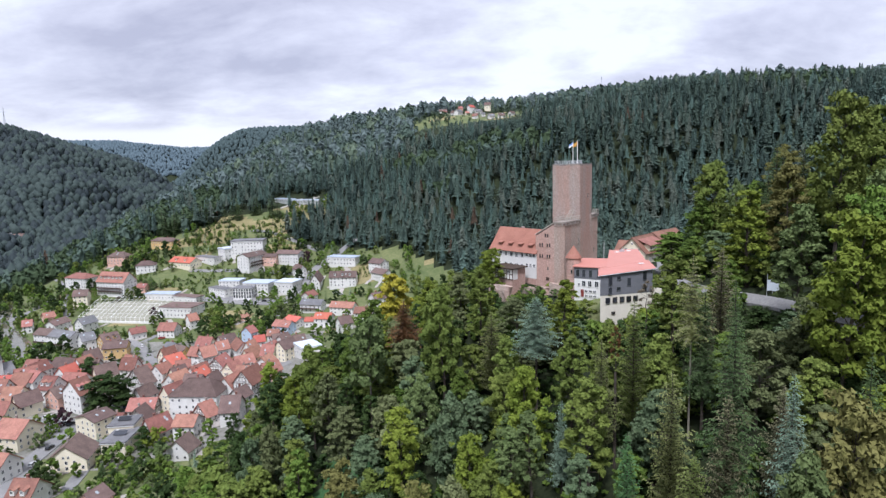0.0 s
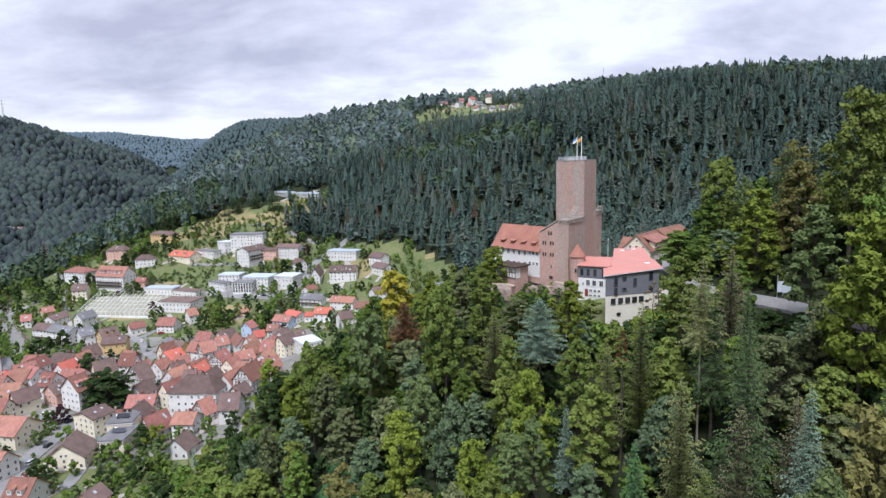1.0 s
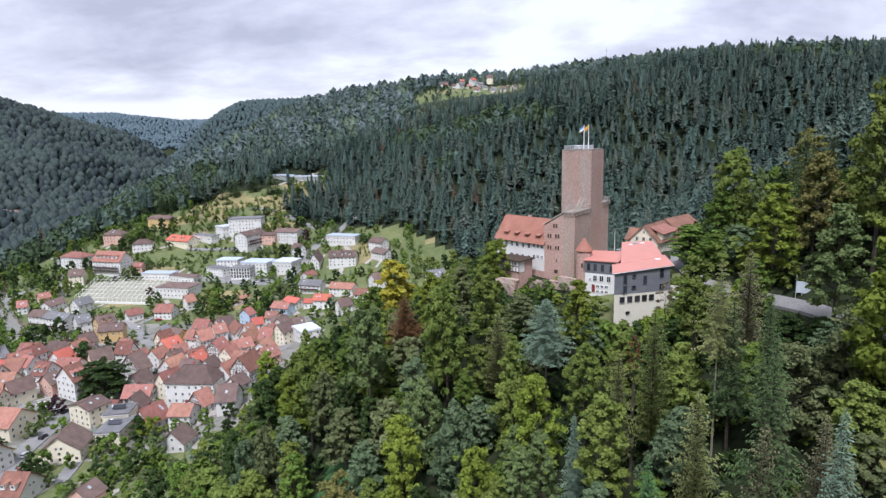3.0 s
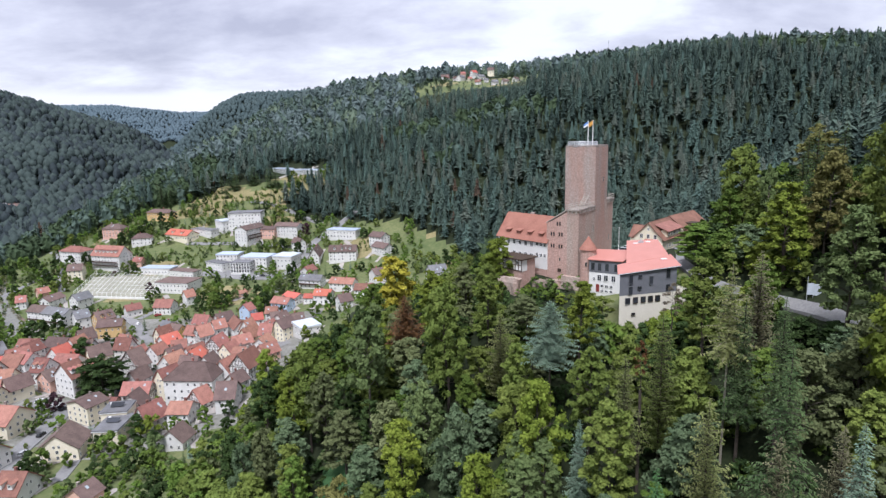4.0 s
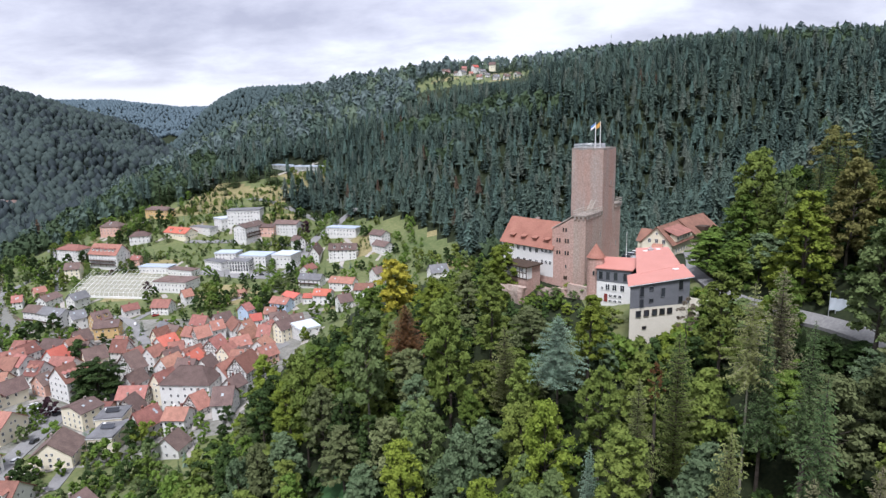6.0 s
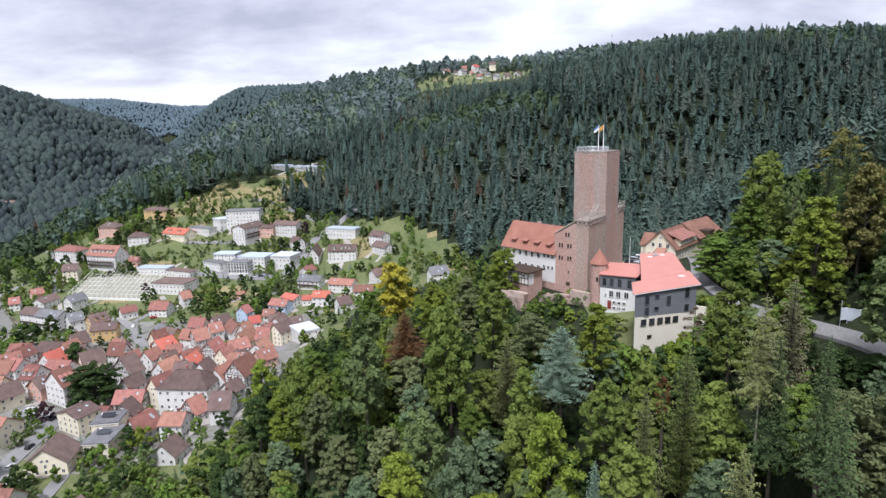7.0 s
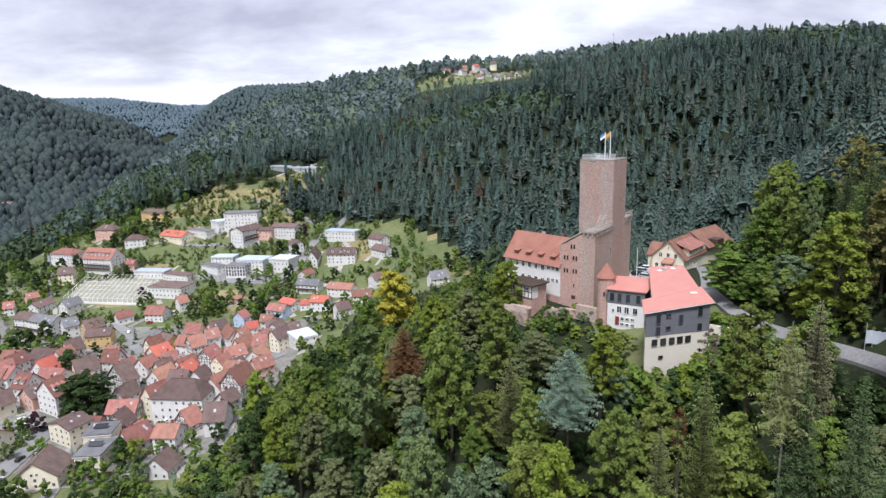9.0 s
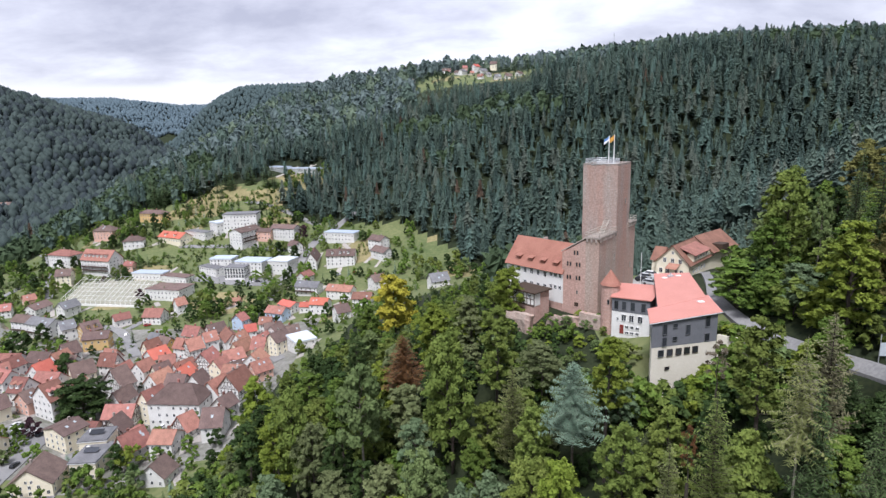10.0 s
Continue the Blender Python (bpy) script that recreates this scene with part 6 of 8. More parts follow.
def cards_mesh(name, cards, mats):
    """A mesh of loose faces: all corners, and how many corners a face has."""
    verts, k = cards
    n = len(verts) // k
    me = bpy.data.meshes.new(name)
    me.vertices.add(len(verts)); me.loops.add(len(verts)); me.polygons.add(n)
    me.vertices.foreach_set("co", np.asarray(verts, np.float32).ravel())
    me.loops.foreach_set("vertex_index", np.arange(len(verts), dtype=np.int32))
    me.polygons.foreach_set("loop_start", np.arange(0, len(verts), k, dtype=np.int32))
    for m in mats:
        me.materials.append(m)
    me.update(calc_edges=True)
    return me


def broad_tree(seed, height, spread, count, size, bare=0.14, bark=None, clumps=24, taper=0.8):
    """Trunk with limbs and a crown of boughs, each bearing several clumps, as two meshes; the foot is at the origin."""
    r = random.Random(seed)
    wood = Solid()
    base, centres, radii = height * bare, [], []
    lean = Vector((r.uniform(-0.04, 0.04), r.uniform(-0.04, 0.04), 1))
    last = Vector((0, 0, -1.5))
    for i in range(1, 5):
        here = lean * (height * 0.82 * i / 4) + Vector((r.uniform(-0.3, 0.3), r.uniform(-0.3, 0.3), 0))
        wood.bar(last, here, height * 0.017 * (1.25 - i * 0.24), 7, height * 0.017 * (1.01 - i * 0.22))
        last = here
    mid, tall = (base + height) / 2, (height - base) / 2
    lobes = [(r.uniform(0, 6.28), r.uniform(0.75, 1.2)) for _ in range(5)]
    for i in range(clumps):
        u = 1 - 1.9 * (i + 0.5) / clumps
        ang = i * 2.4 + r.uniform(-0.5, 0.5)
        flare = math.sqrt(max(0.05, 1 - u * u)) ** (1.1 if u > 0 else 0.6) * (1 - 0.22 * taper * u)
        lobe = 1 + 0.2 * math.sin(ang * 2 + lobes[0][0] + u * 3) * lobes[0][1] + 0.12 * math.sin(ang * 3 + lobes[1][0] - u * 4)
        far = r.uniform(0.62, 1.14) * lobe
        c = lean * (mid + u * tall * 0.93 * (0.5 + 0.5 * min(far, 1.1))) + Vector((math.cos(ang), math.sin(ang), 0)) * (spread * 0.74 * flare * far)
        big = spread * r.uniform(0.15, 0.25)
        centres.append(c); radii.append(big)
        out = Vector((math.cos(ang), math.sin(ang), 0))
        for k in range(2):
            d = out * r.uniform(0.1, 0.9) + Vector((r.uniform(-1, 1), r.uniform(-1, 1), r.uniform(-0.6, 0.5)))
            centres.append(c + d * big * 0.95); radii.append(big * r.uniform(0.4, 0.7))
        if i % 2 == 0:
            wood.bar(lean * (c.z * 0.86), c, height * 0.005, 3, height * 0.0018)
    centres.append(lean * height * 0.96); radii.append(spread * 0.2)
    return wood.mesh("trunk", bark or BARK), leaf_cloud(centres, radii, count, size, seed)


def needle_tree(seed, height, spread, whorls, bare=0.12, size=0.5, ragged=0.25, grain=0.24, stout=0.011, droop=(0.05, 0.32), full=0.8):
    """A conifer: straight trunk, whorls of drooping boughs set with sprays."""
    r = np.random.default_rng(seed)
    wood = Solid()
    wood.bar((0, 0, -1), (0, 0, height * 0.55), height * stout, 7, height * stout * 0.6).bar((0, 0, height * 0.55), (0, 0, height * 0.99), height * stout * 0.6, 6, 0.03)
    out = []
    for w in range(whorls):
        t = w / (whorls - 1)
        z = height * (bare + (0.985 - bare) * t)
        long = spread * ((1 - t) ** full * (0.75 + 0.25 * min(1, t * 6)) + 0.03) * r.uniform(1 - ragged, 1 + ragged)
        boughs = max(6, int(12 - 5 * t))
        for b in range(boughs):
            ang = b * 6.2832 / boughs + w * 1.1 + r.normal() * 0.2
            reach = long * r.uniform(0.65, 1.12)
            fall = r.uniform(*droop) * (1 - 0.9 * t) - 0.15 * t
            if reach > 1.2:
                wood.bar((0, 0, z), (math.cos(ang) * reach * 0.9, math.sin(ang) * reach * 0.9, z - reach * 0.9 * fall), 0.05, 3, 0.02)
            side = np.array([-math.sin(ang), math.cos(ang), 0])
            fwd = np.array([math.cos(ang), math.sin(ang), -fall])
            steps = max(2, int(reach / grain))
            for k in range(steps):
                q = (k + 0.6) / steps
                c = np.array([0, 0, z]) + fwd * reach * q + r.normal(size=3) * 0.12
                wide = 0.62 * size * (1.3 - 0.6 * q) * (0.45 + 0.55 * (1 - t)) * r.uniform(0.6, 1.4) + 0.08
                tip = fwd * (reach / steps) * 1.0
                sag = np.array([0, 0, -0.3 * wide - 0.05])
                for sgn in (-1, 1):
                    p = c + side * sgn * wide * r.uniform(0.8, 1.5) + sag * r.uniform(0.6, 1.6)
                    out += [c - tip * 0.45, c + tip * 0.45, p + tip * 0.9]
    return wood.mesh("trunk", BARK), (np.array(out), 3)


class Kind:
    """A kind of tree: trunk and crown meshes, planted as often as wanted."""

    def __init__(self, name, label, wood, leaves, mats):
        self.name, self.label, self.wood, self.cards = name, label, wood, leaves
        self.crowns = [cards_mesh("crown", leaves, (m,)) for m in mats]

    def plant(self, x, y, scale=1.0, turn=0.0, tone=0, sink=0.0, name="", label="", z=None, wide=1.0):
        z = floor_at(x, y) if z is None else z
        ob = thing(name or self.name, pose(x, y, z - sink, 0, 0, turn), label or self.label, "tree", "trees of the wood")
        ob.scale = (scale * wide, scale * wide, scale)
        part("trunk", self.wood, ob)
        part("crown", self.crowns[tone % len(self.crowns)], ob)
        return ob


NEAR, MID = [], []
BROAD = ((20, 4.6, 0.08, 0.7), (22, 4.1, 0.10, 0.9), (18, 5.0, 0.06, 0.55), (21, 3.7, 0.10, 1.0), (19, 4.4, 0.12, 0.65), (17, 4.8, 0.06, 0.8))
TONES = LEAF + [DARK_LEAF, BLUE_LEAF, FRESH_LEAF, MUTED_LEAF, OCHRE_LEAF]
GREEN, OLIVE_GREEN, PALE, LIME, DARK, GREY, FRESH, MUTED, OCHRE = range(9)
for i, (high, spread, bare, taper) in enumerate(BROAD):
    wood, leaves = broad_tree(20 + i, float(high), spread * 1.0, 11000, 0.25, bare, taper=taper, clumps=64)
    NEAR.append(Kind("broadleaf_tree", "tall broadleaf tree with a dense green crown", wood, leaves, TONES))
    wood, leaves = broad_tree(20 + i, float(high), spread * 1.0, 5200, 0.36, bare, taper=taper, clumps=54)
    MID.append(Kind("broadleaf_tree", "tall broadleaf tree with a dense green crown", wood, leaves, TONES))
LIGHT = []
for i, (high, spread, bare, taper) in enumerate(((19, 5.2, 0.1, 0.7), (21, 4.8, 0.12, 0.9), (17, 5.6, 0.08, 0.55))):
    wood, leaves = broad_tree(30 + i, float(high), spread, 560, 1.0, bare, taper=taper, clumps=20)
    LIGHT.append(Kind("broadleaf_tree", "tall broadleaf tree with a dense green crown", wood, leaves, TONES))
NEEDLES = (SPRUCE, OLIVE, FIR, PALE_OLIVE, GREEN_NEEDLE, LIME_NEEDLE, COPPER_LEAF)
DARK_FIR, OLIVE_FIR, BLUE_GREY, PALE_FIR, GREEN_FIR, LIME_FIR, COPPER_FIR = range(7)
SPRUCES, FEATHER = [], []
for i in range(3):
    wood, leaves = needle_tree(40 + i, 22.0, 3.9 - 0.4 * i, 36, 0.06, 0.62, 0.3, 0.24)
    SPRUCES.append(Kind("spruce_tree", "tall dark spruce with drooping boughs", wood, leaves, NEEDLES))
    wood, leaves = needle_tree(45 + i, 20.0, 3.6, 30, 0.10, 0.66, 0.4, 0.2, droop=(-0.75, -0.2), full=0.62)
    FEATHER.append(Kind("larch_tree", "tall feathery tree with upswept boughs", wood, leaves, NEEDLES))
wood, leaves = needle_tree(51, 36.0, 5.0, 26, 0.60, 1.15, 0.35, 0.16, 0.009, full=0.55)
BLUE_FIR = Kind("fir_tree", "blue-green fir with a bare lower trunk", wood, leaves, (FIR,))
wood, leaves = needle_tree(52, 33.0, 4.4, 22, 0.56, 0.95, 0.5, 0.2, 0.0075, full=0.6)
wood.materials[0] = PALE_BARK
SNAG = Kind("pine_tree", "tall pine with a long pale bare trunk", wood, leaves, (OLIVE,))
wood, leaves = broad_tree(61, 21.0, 5.0, 7500, 0.34, 0.42, PALE_BARK, 34, 0.6)
ASH = Kind("ash_tree", "slender ash with a pale visible trunk", wood, leaves, (LEAF[2],))
wood, leaves = broad_tree(62, 20.0, 6.2, 9500, 0.38, 0.05, None, 60, 0.5)
GOLD = Kind("maple_tree", "round maple with yellowing autumn leaves", wood, leaves, (YELLOW_LEAF, DARK_LEAF, COPPER_LEAF, PURPLE_LEAF))
wood, leaves = broad_tree(63, 9.0, 2.6, 1500, 0.12, 0.25, None, 16, 0.7)
WITHERED = Kind("withered_tree", "half-bare withered tree with brown twigs", wood, leaves, (BROWN_LEAF, COPPER_LEAF))
SMALL = []
for i in range(3):
    wood, leaves = broad_tree(70 + i, 7.0, 2.5 + 0.3 * i, 620, 0.50, 0.02, None, 14, 0.6)
    SMALL.append(Kind("small_tree", "small leafy garden tree", wood, leaves, LEAF + [DARK_LEAF, PURPLE_LEAF, FRESH_LEAF]))
wood, leaves = needle_tree(80, 12.0, 2.0, 14, 0.02, 0.9, 0.2, 0.5)
CYPRESS = Kind("conifer_tree", "dense dark conical garden conifer", wood, leaves, (SPRUCE, FIR))

taken = []


def free(x, y, gap):
    if -32 < x < 14 and 345 < y < 396:
        return False
    if any((x - a) ** 2 + (y - b) ** 2 < gap * gap for a, b in taken):
        return False
    taken.append((x, y))
    return True


crowns = []
SIZES = {id(k): (h, w) for ks, hw in ((NEAR, BROAD), (MID, BROAD)) for k, (h, w, _, _) in zip(ks, hw)}
SIZES.update({id(k): (22.0, 3.9 - 0.4 * i) for i, k in enumerate(SPRUCES)})
SIZES.update({id(k): (20.0, 3.9) for k in FEATHER})
SIZES.update({id(BLUE_FIR): (36.0, 5.0), id(SNAG): (33.0, 4.4), id(ASH): (21.0, 5.0), id(GOLD): (20.0, 6.2), id(WITHERED): (9.0, 2.6)})


def stand(kind, x, y, top, radius, tone=0, tall=0.0, label=""):
    """Plant a tree whose crown ends at a height above the valley and reaches out by a radius; tall cuts its height."""
    z = floor_at(x, y)
    high, spread = SIZES[id(kind)]
    rise = max(3.0, top - z)
    crown = min(rise, tall or max(14.0, radius * (5.2 if spread > 4 or kind in NEAR else 6.2)))
    if kind in (BLUE_FIR, SNAG, ASH):
        crown = rise
    scale = crown / high
    tree = kind.plant(x, y, scale, (x * 37 + y * 61) % 360, tone, 0.3, z=top - crown, wide=radius / (spread * scale), label=label)
    if rise - crown > 0.8:
        girth = 0.011 * rise * spread / radius
        bole = Solid().bar((0, 0, (crown - rise - 1.0) / scale), (0, 0, 0.5), girth, 7, girth * 0.8)
        part("trunk", bole.mesh("trunk", BARK), tree)
    taken.append((x, y))
    crowns.append((x, y, top))


# trees that stand out, one by one: the slope below the castle
stand(GOLD, -20.5, 247.0, 70.8, 8.2, 0, 23)
stand(NEAR[0], -29.4, 236.0, 63.0, 5.6, GREEN)
stand(SPRUCES[0], -11.2, 160.0, 79.2, 5.4, COPPER_FIR, 13, label="copper-brown conical tree with layered boughs")
stand(ASH, -19.5, 147.0, 77.5, 5.8)
stand(NEAR[2], -37.0, 157.5, 67.6, 5.0, OLIVE_GREEN)
stand(NEAR[3], -40.5, 156.0, 61.0, 3.6, LIME)
stand(MID[0], -69.0, 228.0, 40.5, 6.0, LIME)
stand(NEAR[4], -32.4, 154.0, 61.5, 4.0, MUTED)
stand(NEAR[1], -25.0, 141.0, 57.4, 4.5, MUTED)
stand(NEAR[0], -26.0, 159.0, 69.5, 3.8, GREEN)
stand(MID[1], -40.0, 190.0, 58.0, 5.0, GREEN)
stand(MID[4], -31.0, 185.0, 62.0, 4.4, DARK)
stand(NEAR[3], -7.2, 135.5, 71.4, 3.5, GREY)
stand(NEAR[5], -5.7, 128.5, 69.8, 4.0, PALE)
stand(NEAR[2], 0.8, 116.7, 69.2, 4.5, GREY)
stand(NEAR[0], -9.8, 120.0, 65.4, 4.4, LIME)
stand(NEAR[5], 3.8, 109.0, 64.0, 4.3, LIME)
stand(NEAR[2], -0.7, 140.3, 86.6, 5.4, OLIVE_GREEN)
stand(NEAR[4], -4.3, 176.8, 81.4, 5.0, LIME)
stand(NEAR[0], 3.0, 179.0, 82.0, 4.0, OLIVE_GREEN)
stand(NEAR[1], 8.7, 145.0, 90.2, 3.8, OLIVE_GREEN)
stand(NEAR[3], 4.9, 170.0, 85.0, 3.4, MUTED)
stand(FEATHER[1], 10.7, 134.4, 82.0, 4.2, OLIVE_FIR)
stand(BLUE_FIR, 18.9, 121.0, 88.4, 4.9)
stand(NEAR[3], 25.3, 125.0, 91.0, 3.1, LIME)
stand(NEAR[5], 17.5, 143.0, 83.0, 4.6, MUTED, 9)
stand(NEAR[0], 13.0, 127.0, 78.0, 3.6, OLIVE_GREEN)
stand(NEAR[2], 14.7, 110.8, 76.6, 5.0, LIME)
stand(SPRUCES[1], 20.9, 104.5, 72.6, 2.6, BLUE_GREY)
stand(NEAR[3], 13.8, 94.3, 75.0, 2.6, PALE)
stand(NEAR[3], 10.9, 96.5, 71.5, 2.3, PALE)
stand(NEAR[1], 24.1, 97.0, 79.0, 4.0, OLIVE_GREEN)
stand(NEAR[0], 3.4, 131.6, 69.4, 3.0, GREEN)
stand(NEAR[1], 11.3, 110.0, 67.6, 2.4, PALE)
stand(FEATHER[2], 33.6, 103.5, 91.2, 4.2, LIME_FIR)
stand(FEATHER[0], 27.9, 103.7, 84.0, 3.6, OLIVE_FIR)
stand(NEAR[4], 24.5, 113.0, 82.0, 3.6, OLIVE_GREEN)
stand(NEAR[1], 32.0, 115.0, 83.0, 3.4, OLIVE_GREEN)
stand(WITHERED, 30.6, 104.2, 86.0, 1.5, 1, 9)
stand(WITHERED, 42.3, 122.5, 90.5, 2.3, 0, 9)
stand(NEAR[1], 44.6, 114.0, 97.2, 3.6, OLIVE_GREEN)
stand(FEATHER[1], 52.0, 110.0, 99.0, 4.2, PALE_FIR, label="pale half-withered conifer with thin grey-brown boughs")
stand(SNAG, 42.6, 100.6, 99.5, 3.6)
stand(SPRUCES[2], 44.3, 99.3, 93.6, 3.2, DARK_FIR)
stand(SPRUCES[0], 44.7, 89.8, 97.2, 3.0, DARK_FIR)
stand(SPRUCES[0], 39.2, 78.3, 95.0, 4.2, DARK_FIR)
stand(FEATHER[2], 35.0, 89.0, 83.4, 4.2, OLIVE_FIR)
stand(FEATHER[0], 38.0, 77.0, 84.0, 3.6, PALE_FIR)
stand(FEATHER[1], 46.0, 78.0, 84.6, 3.0, PALE_FIR)
stand(SPRUCES[1], 42.9, 70.7, 89.0, 3.0, BLUE_GREY)
stand(SPRUCES[0], 53.3, 72.0, 91.0, 3.4, DARK_FIR)
stand(NEAR[2], 43.6, 61.5, 89.6, 5.4, OCHRE)
stand(NEAR[5], 38.0, 59.0, 84.4, 4.4, PALE)
stand(FEATHER[2], 34.0, 78.0, 74.6, 4.4, LIME_FIR)
stand(SPRUCES[2], 27.4, 86.5, 74.4, 3.2, GREEN_FIR)
stand(NEAR[3], 19.8, 83.7, 72.4, 2.6, GREY)
stand(NEAR[0], 10.0, 95.0, 61.8, 4.4, LIME)
stand(NEAR[5], -6.3, 96.9, 61.6, 3.4, OCHRE)
stand(NEAR[4], -22.2, 114.0, 56.7, 4.6, OCHRE)
stand(NEAR[2], -14.5, 104.0, 55.0, 4.0, GREY)
stand(NEAR[5], -46.0, 145.7, 50.6, 4.6, MUTED)
stand(NEAR[2], -51.0, 144.7, 47.4, 4.2, GREY)
stand(NEAR[0], -44.0, 127.0, 41.0, 4.6, DARK)
stand(NEAR[4], -56.0, 152.0, 46.0, 4.4, DARK)
stand(NEAR[2], 14.6, 172.0, 91.0, 4.4, LIME, 14)
taken += [(14.6 + 5 * math.cos(a), 172.0 + 5 * math.sin(a)) for a in (0, 1, 2, 3, 4, 5)] + [(13, 163), (11, 165), (16, 162)]
# the slope above the road
stand(NEAR[2], 71.0, 155.6, 114.4, 5.6, OLIVE_GREEN)
stand(NEAR[0], 66.5, 154.0, 105.0, 4.4, GREEN)
stand(ASH, 72.8, 148.0, 110.0, 1.9)
stand(SPRUCES[0], 90.0, 163.0, 117.2, 3.4, DARK_FIR)
stand(SPRUCES[1], 90.2, 150.0, 119.8, 3.2, DARK_FIR)
stand(SPRUCES[2], 86.0, 158.0, 113.0, 3.2, DARK_FIR)
stand(NEAR[4], 101.0, 176.0, 118.6, 5.4, OCHRE)
stand(NEAR[1], 65.2, 126.4, 108.8, 4.8, LIME)
stand(NEAR[2], 73.5, 127.8, 113.8, 5.0, OCHRE)
stand(SPRUCES[1], 79.5, 140.0, 116.0, 3.6, DARK_FIR)
stand(SPRUCES[0], 77.4, 139.0, 118.8, 3.4, DARK_FIR)
stand(NEAR[5], 81.9, 122.0, 119.2, 4.6, GREY)
stand(NEAR[2], 72.2, 109.0, 126.2, 5.4, OLIVE_GREEN)
stand(NEAR[0], 81.0, 112.0, 124.4, 5.4, OLIVE_GREEN)
stand(NEAR[1], 61.8, 102.4, 107.4, 4.2, PALE)
stand(NEAR[5], 66.0, 91.0, 110.6, 4.6, FRESH)
stand(NEAR[2], 60.4, 87.0, 106.8, 6.8, LIME)
stand(NEAR[4], 72.5, 97.0, 114.6, 4.6, PALE)
stand(NEAR[3], 58.5, 150.0, 97.4, 4.6, FRESH, 15)
stand(NEAR[5], 60.4, 143.0, 97.0, 4.6, GREEN, 15)
stand(NEAR[2], 63.5, 139.0, 98.5, 4.4, GREY, 16)
stand(NEAR[0], 57.6, 119.0, 95.0, 3.2, GREEN)
# trees just below the bend of the road, sized to screen its edge from the camera
for kind, x, y, over, radius, tone in ((FEATHER[0], 58.6, 114.5, 1.6, 2.6, DARK_FIR), (FEATHER[1], 61.2, 110.5, 1.9, 2.8, DARK_FIR), (NEAR[3], 62.9, 105.5, 2.4, 2.6, DARK), (FEATHER[2], 64.2, 100.0, 2.6, 2.6, DARK_FIR), (NEAR[1], 57.0, 106.0, 3.0, 3.0, DARK)):
    stand(kind, x, y, floor_at(65.0, 117.0) + over, radius, tone)

for i, (x, y, high) in enumerate(((60.5, 142, 8), (62, 148, 9), (62.5, 137, 8), (65, 158, 8), (64, 132, 8), (70, 168, 9), (67, 163, 8), (73, 176, 8), (53.5, 128, 7), (57, 122, 9), (50, 124, 7), (46, 126, 6), (41.5, 127, 6))):
    SMALL[i % 3].plant(x, y, high / 7, i * 50, (0, 4, 1, 2, 3)[i % 5], 0.3, wide=1.15)
    taken.append((x, y))

# the canopy between the single trees stays a little under its neighbours
CROWNS = np.array(crowns)
# sight lines from the camera's last position: bearing and fall
SIGHT_B = (-0.60, -0.457, -0.363, -0.315, -0.268, -0.212, -0.136, -0.093, -0.06, 0.015, 0.072, 0.10)
SIGHT_S = (0.80, 0.64, 0.50, 0.46, 0.41, 0.375, 0.350, 0.370, 0.325, 0.292, 0.282, 0.27)


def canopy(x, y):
    """Height that the unnamed trees of the wood keep below; on the valley side it follows the camera's sight lines."""
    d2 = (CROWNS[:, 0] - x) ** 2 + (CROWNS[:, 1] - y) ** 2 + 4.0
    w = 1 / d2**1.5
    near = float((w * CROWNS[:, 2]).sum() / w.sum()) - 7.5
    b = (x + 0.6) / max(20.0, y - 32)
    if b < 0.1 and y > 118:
        near = min(near if y < 190 else 200.0, 125.0 - float(np.interp(b, SIGHT_B, SIGHT_S)) * (y - 32))
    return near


# the bank below the castle bears low trees and shrubs; a glade lies on the lower slope
def top_limit(x, y):
    """Height above the valley that keeps the growth from hiding the castle from the camera."""
    if -8 < x <= 16 and 138 < y < 195:
        return 84.0
    if x > 36 and y < 120 and y > 104 and x < 60:
        return 90.0
    if 8 < x < 56 and y > 104 and y < 172:
        return 82.5 - max(0, y - 128) * 0.12 - max(0, x - 26) * max(0, y - 128) * 0.01
    return 200.0


def on_site(x, y):
    """Walls, court, roads and open plots of the castle."""
    if 33.5 < x < 52 and 131 < y < 165 or 27 < x < 75 and 160 < y < 207 and x - 27 > (172 - y) * 0.8 or 14 < x < 34 and 166 < y < 192 or 68 < x < 92 and 194 < y < 217:
        return True
    if 60 < x < 72 and 112 < y < 122:
        return True
    line = ((71, 194), (60.5, 166), (55.8, 145), (61, 128), (66, 116), (67.5, 104), (70, 94))
    for (ax, ay), (bx, by) in zip(line, line[1:]):
        t = max(0, min(1, ((x - ax) * (bx - ax) + (y - ay) * (by - ay)) / ((bx - ax) ** 2 + (by - ay) ** 2)))
        if math.hypot(x - ax - t * (bx - ax), y - ay - t * (by - ay)) < 2.8:
            return True
    return (x - 31) ** 2 / 16 + (y - 146) ** 2 / 90 < 1


for i, (x, y, high) in enumerate(((37.0, 130.6, 3.4), (39.6, 130.8, 2.6), (42.2, 131.6, 4.0), (45.0, 131.8, 5.0), (47.6, 132.6, 4.5), (50.2, 133.2, 5.0), (53.2, 132.4, 5.5), (56.0, 129.8, 5.0), (34.6, 131.5, 3.0), (33.6, 136.5, 2.2), (34.6, 141.5, 1.6), (32.8, 149.6, 2.4), (30.4, 152.6, 2.6), (27.6, 155.4, 2.8), (24.6, 158.6, 2.6), (21.6, 161.0, 3.0), (31.5, 145.5, 1.4))):
    SMALL[i % 3].plant(x, y, high / 7, i * 50, (0, 1, 2, 3, 0)[i % 5], 0.3, "shrub", "leafy shrub below the castle walls", wide=1.4)
    taken.append((x, y))
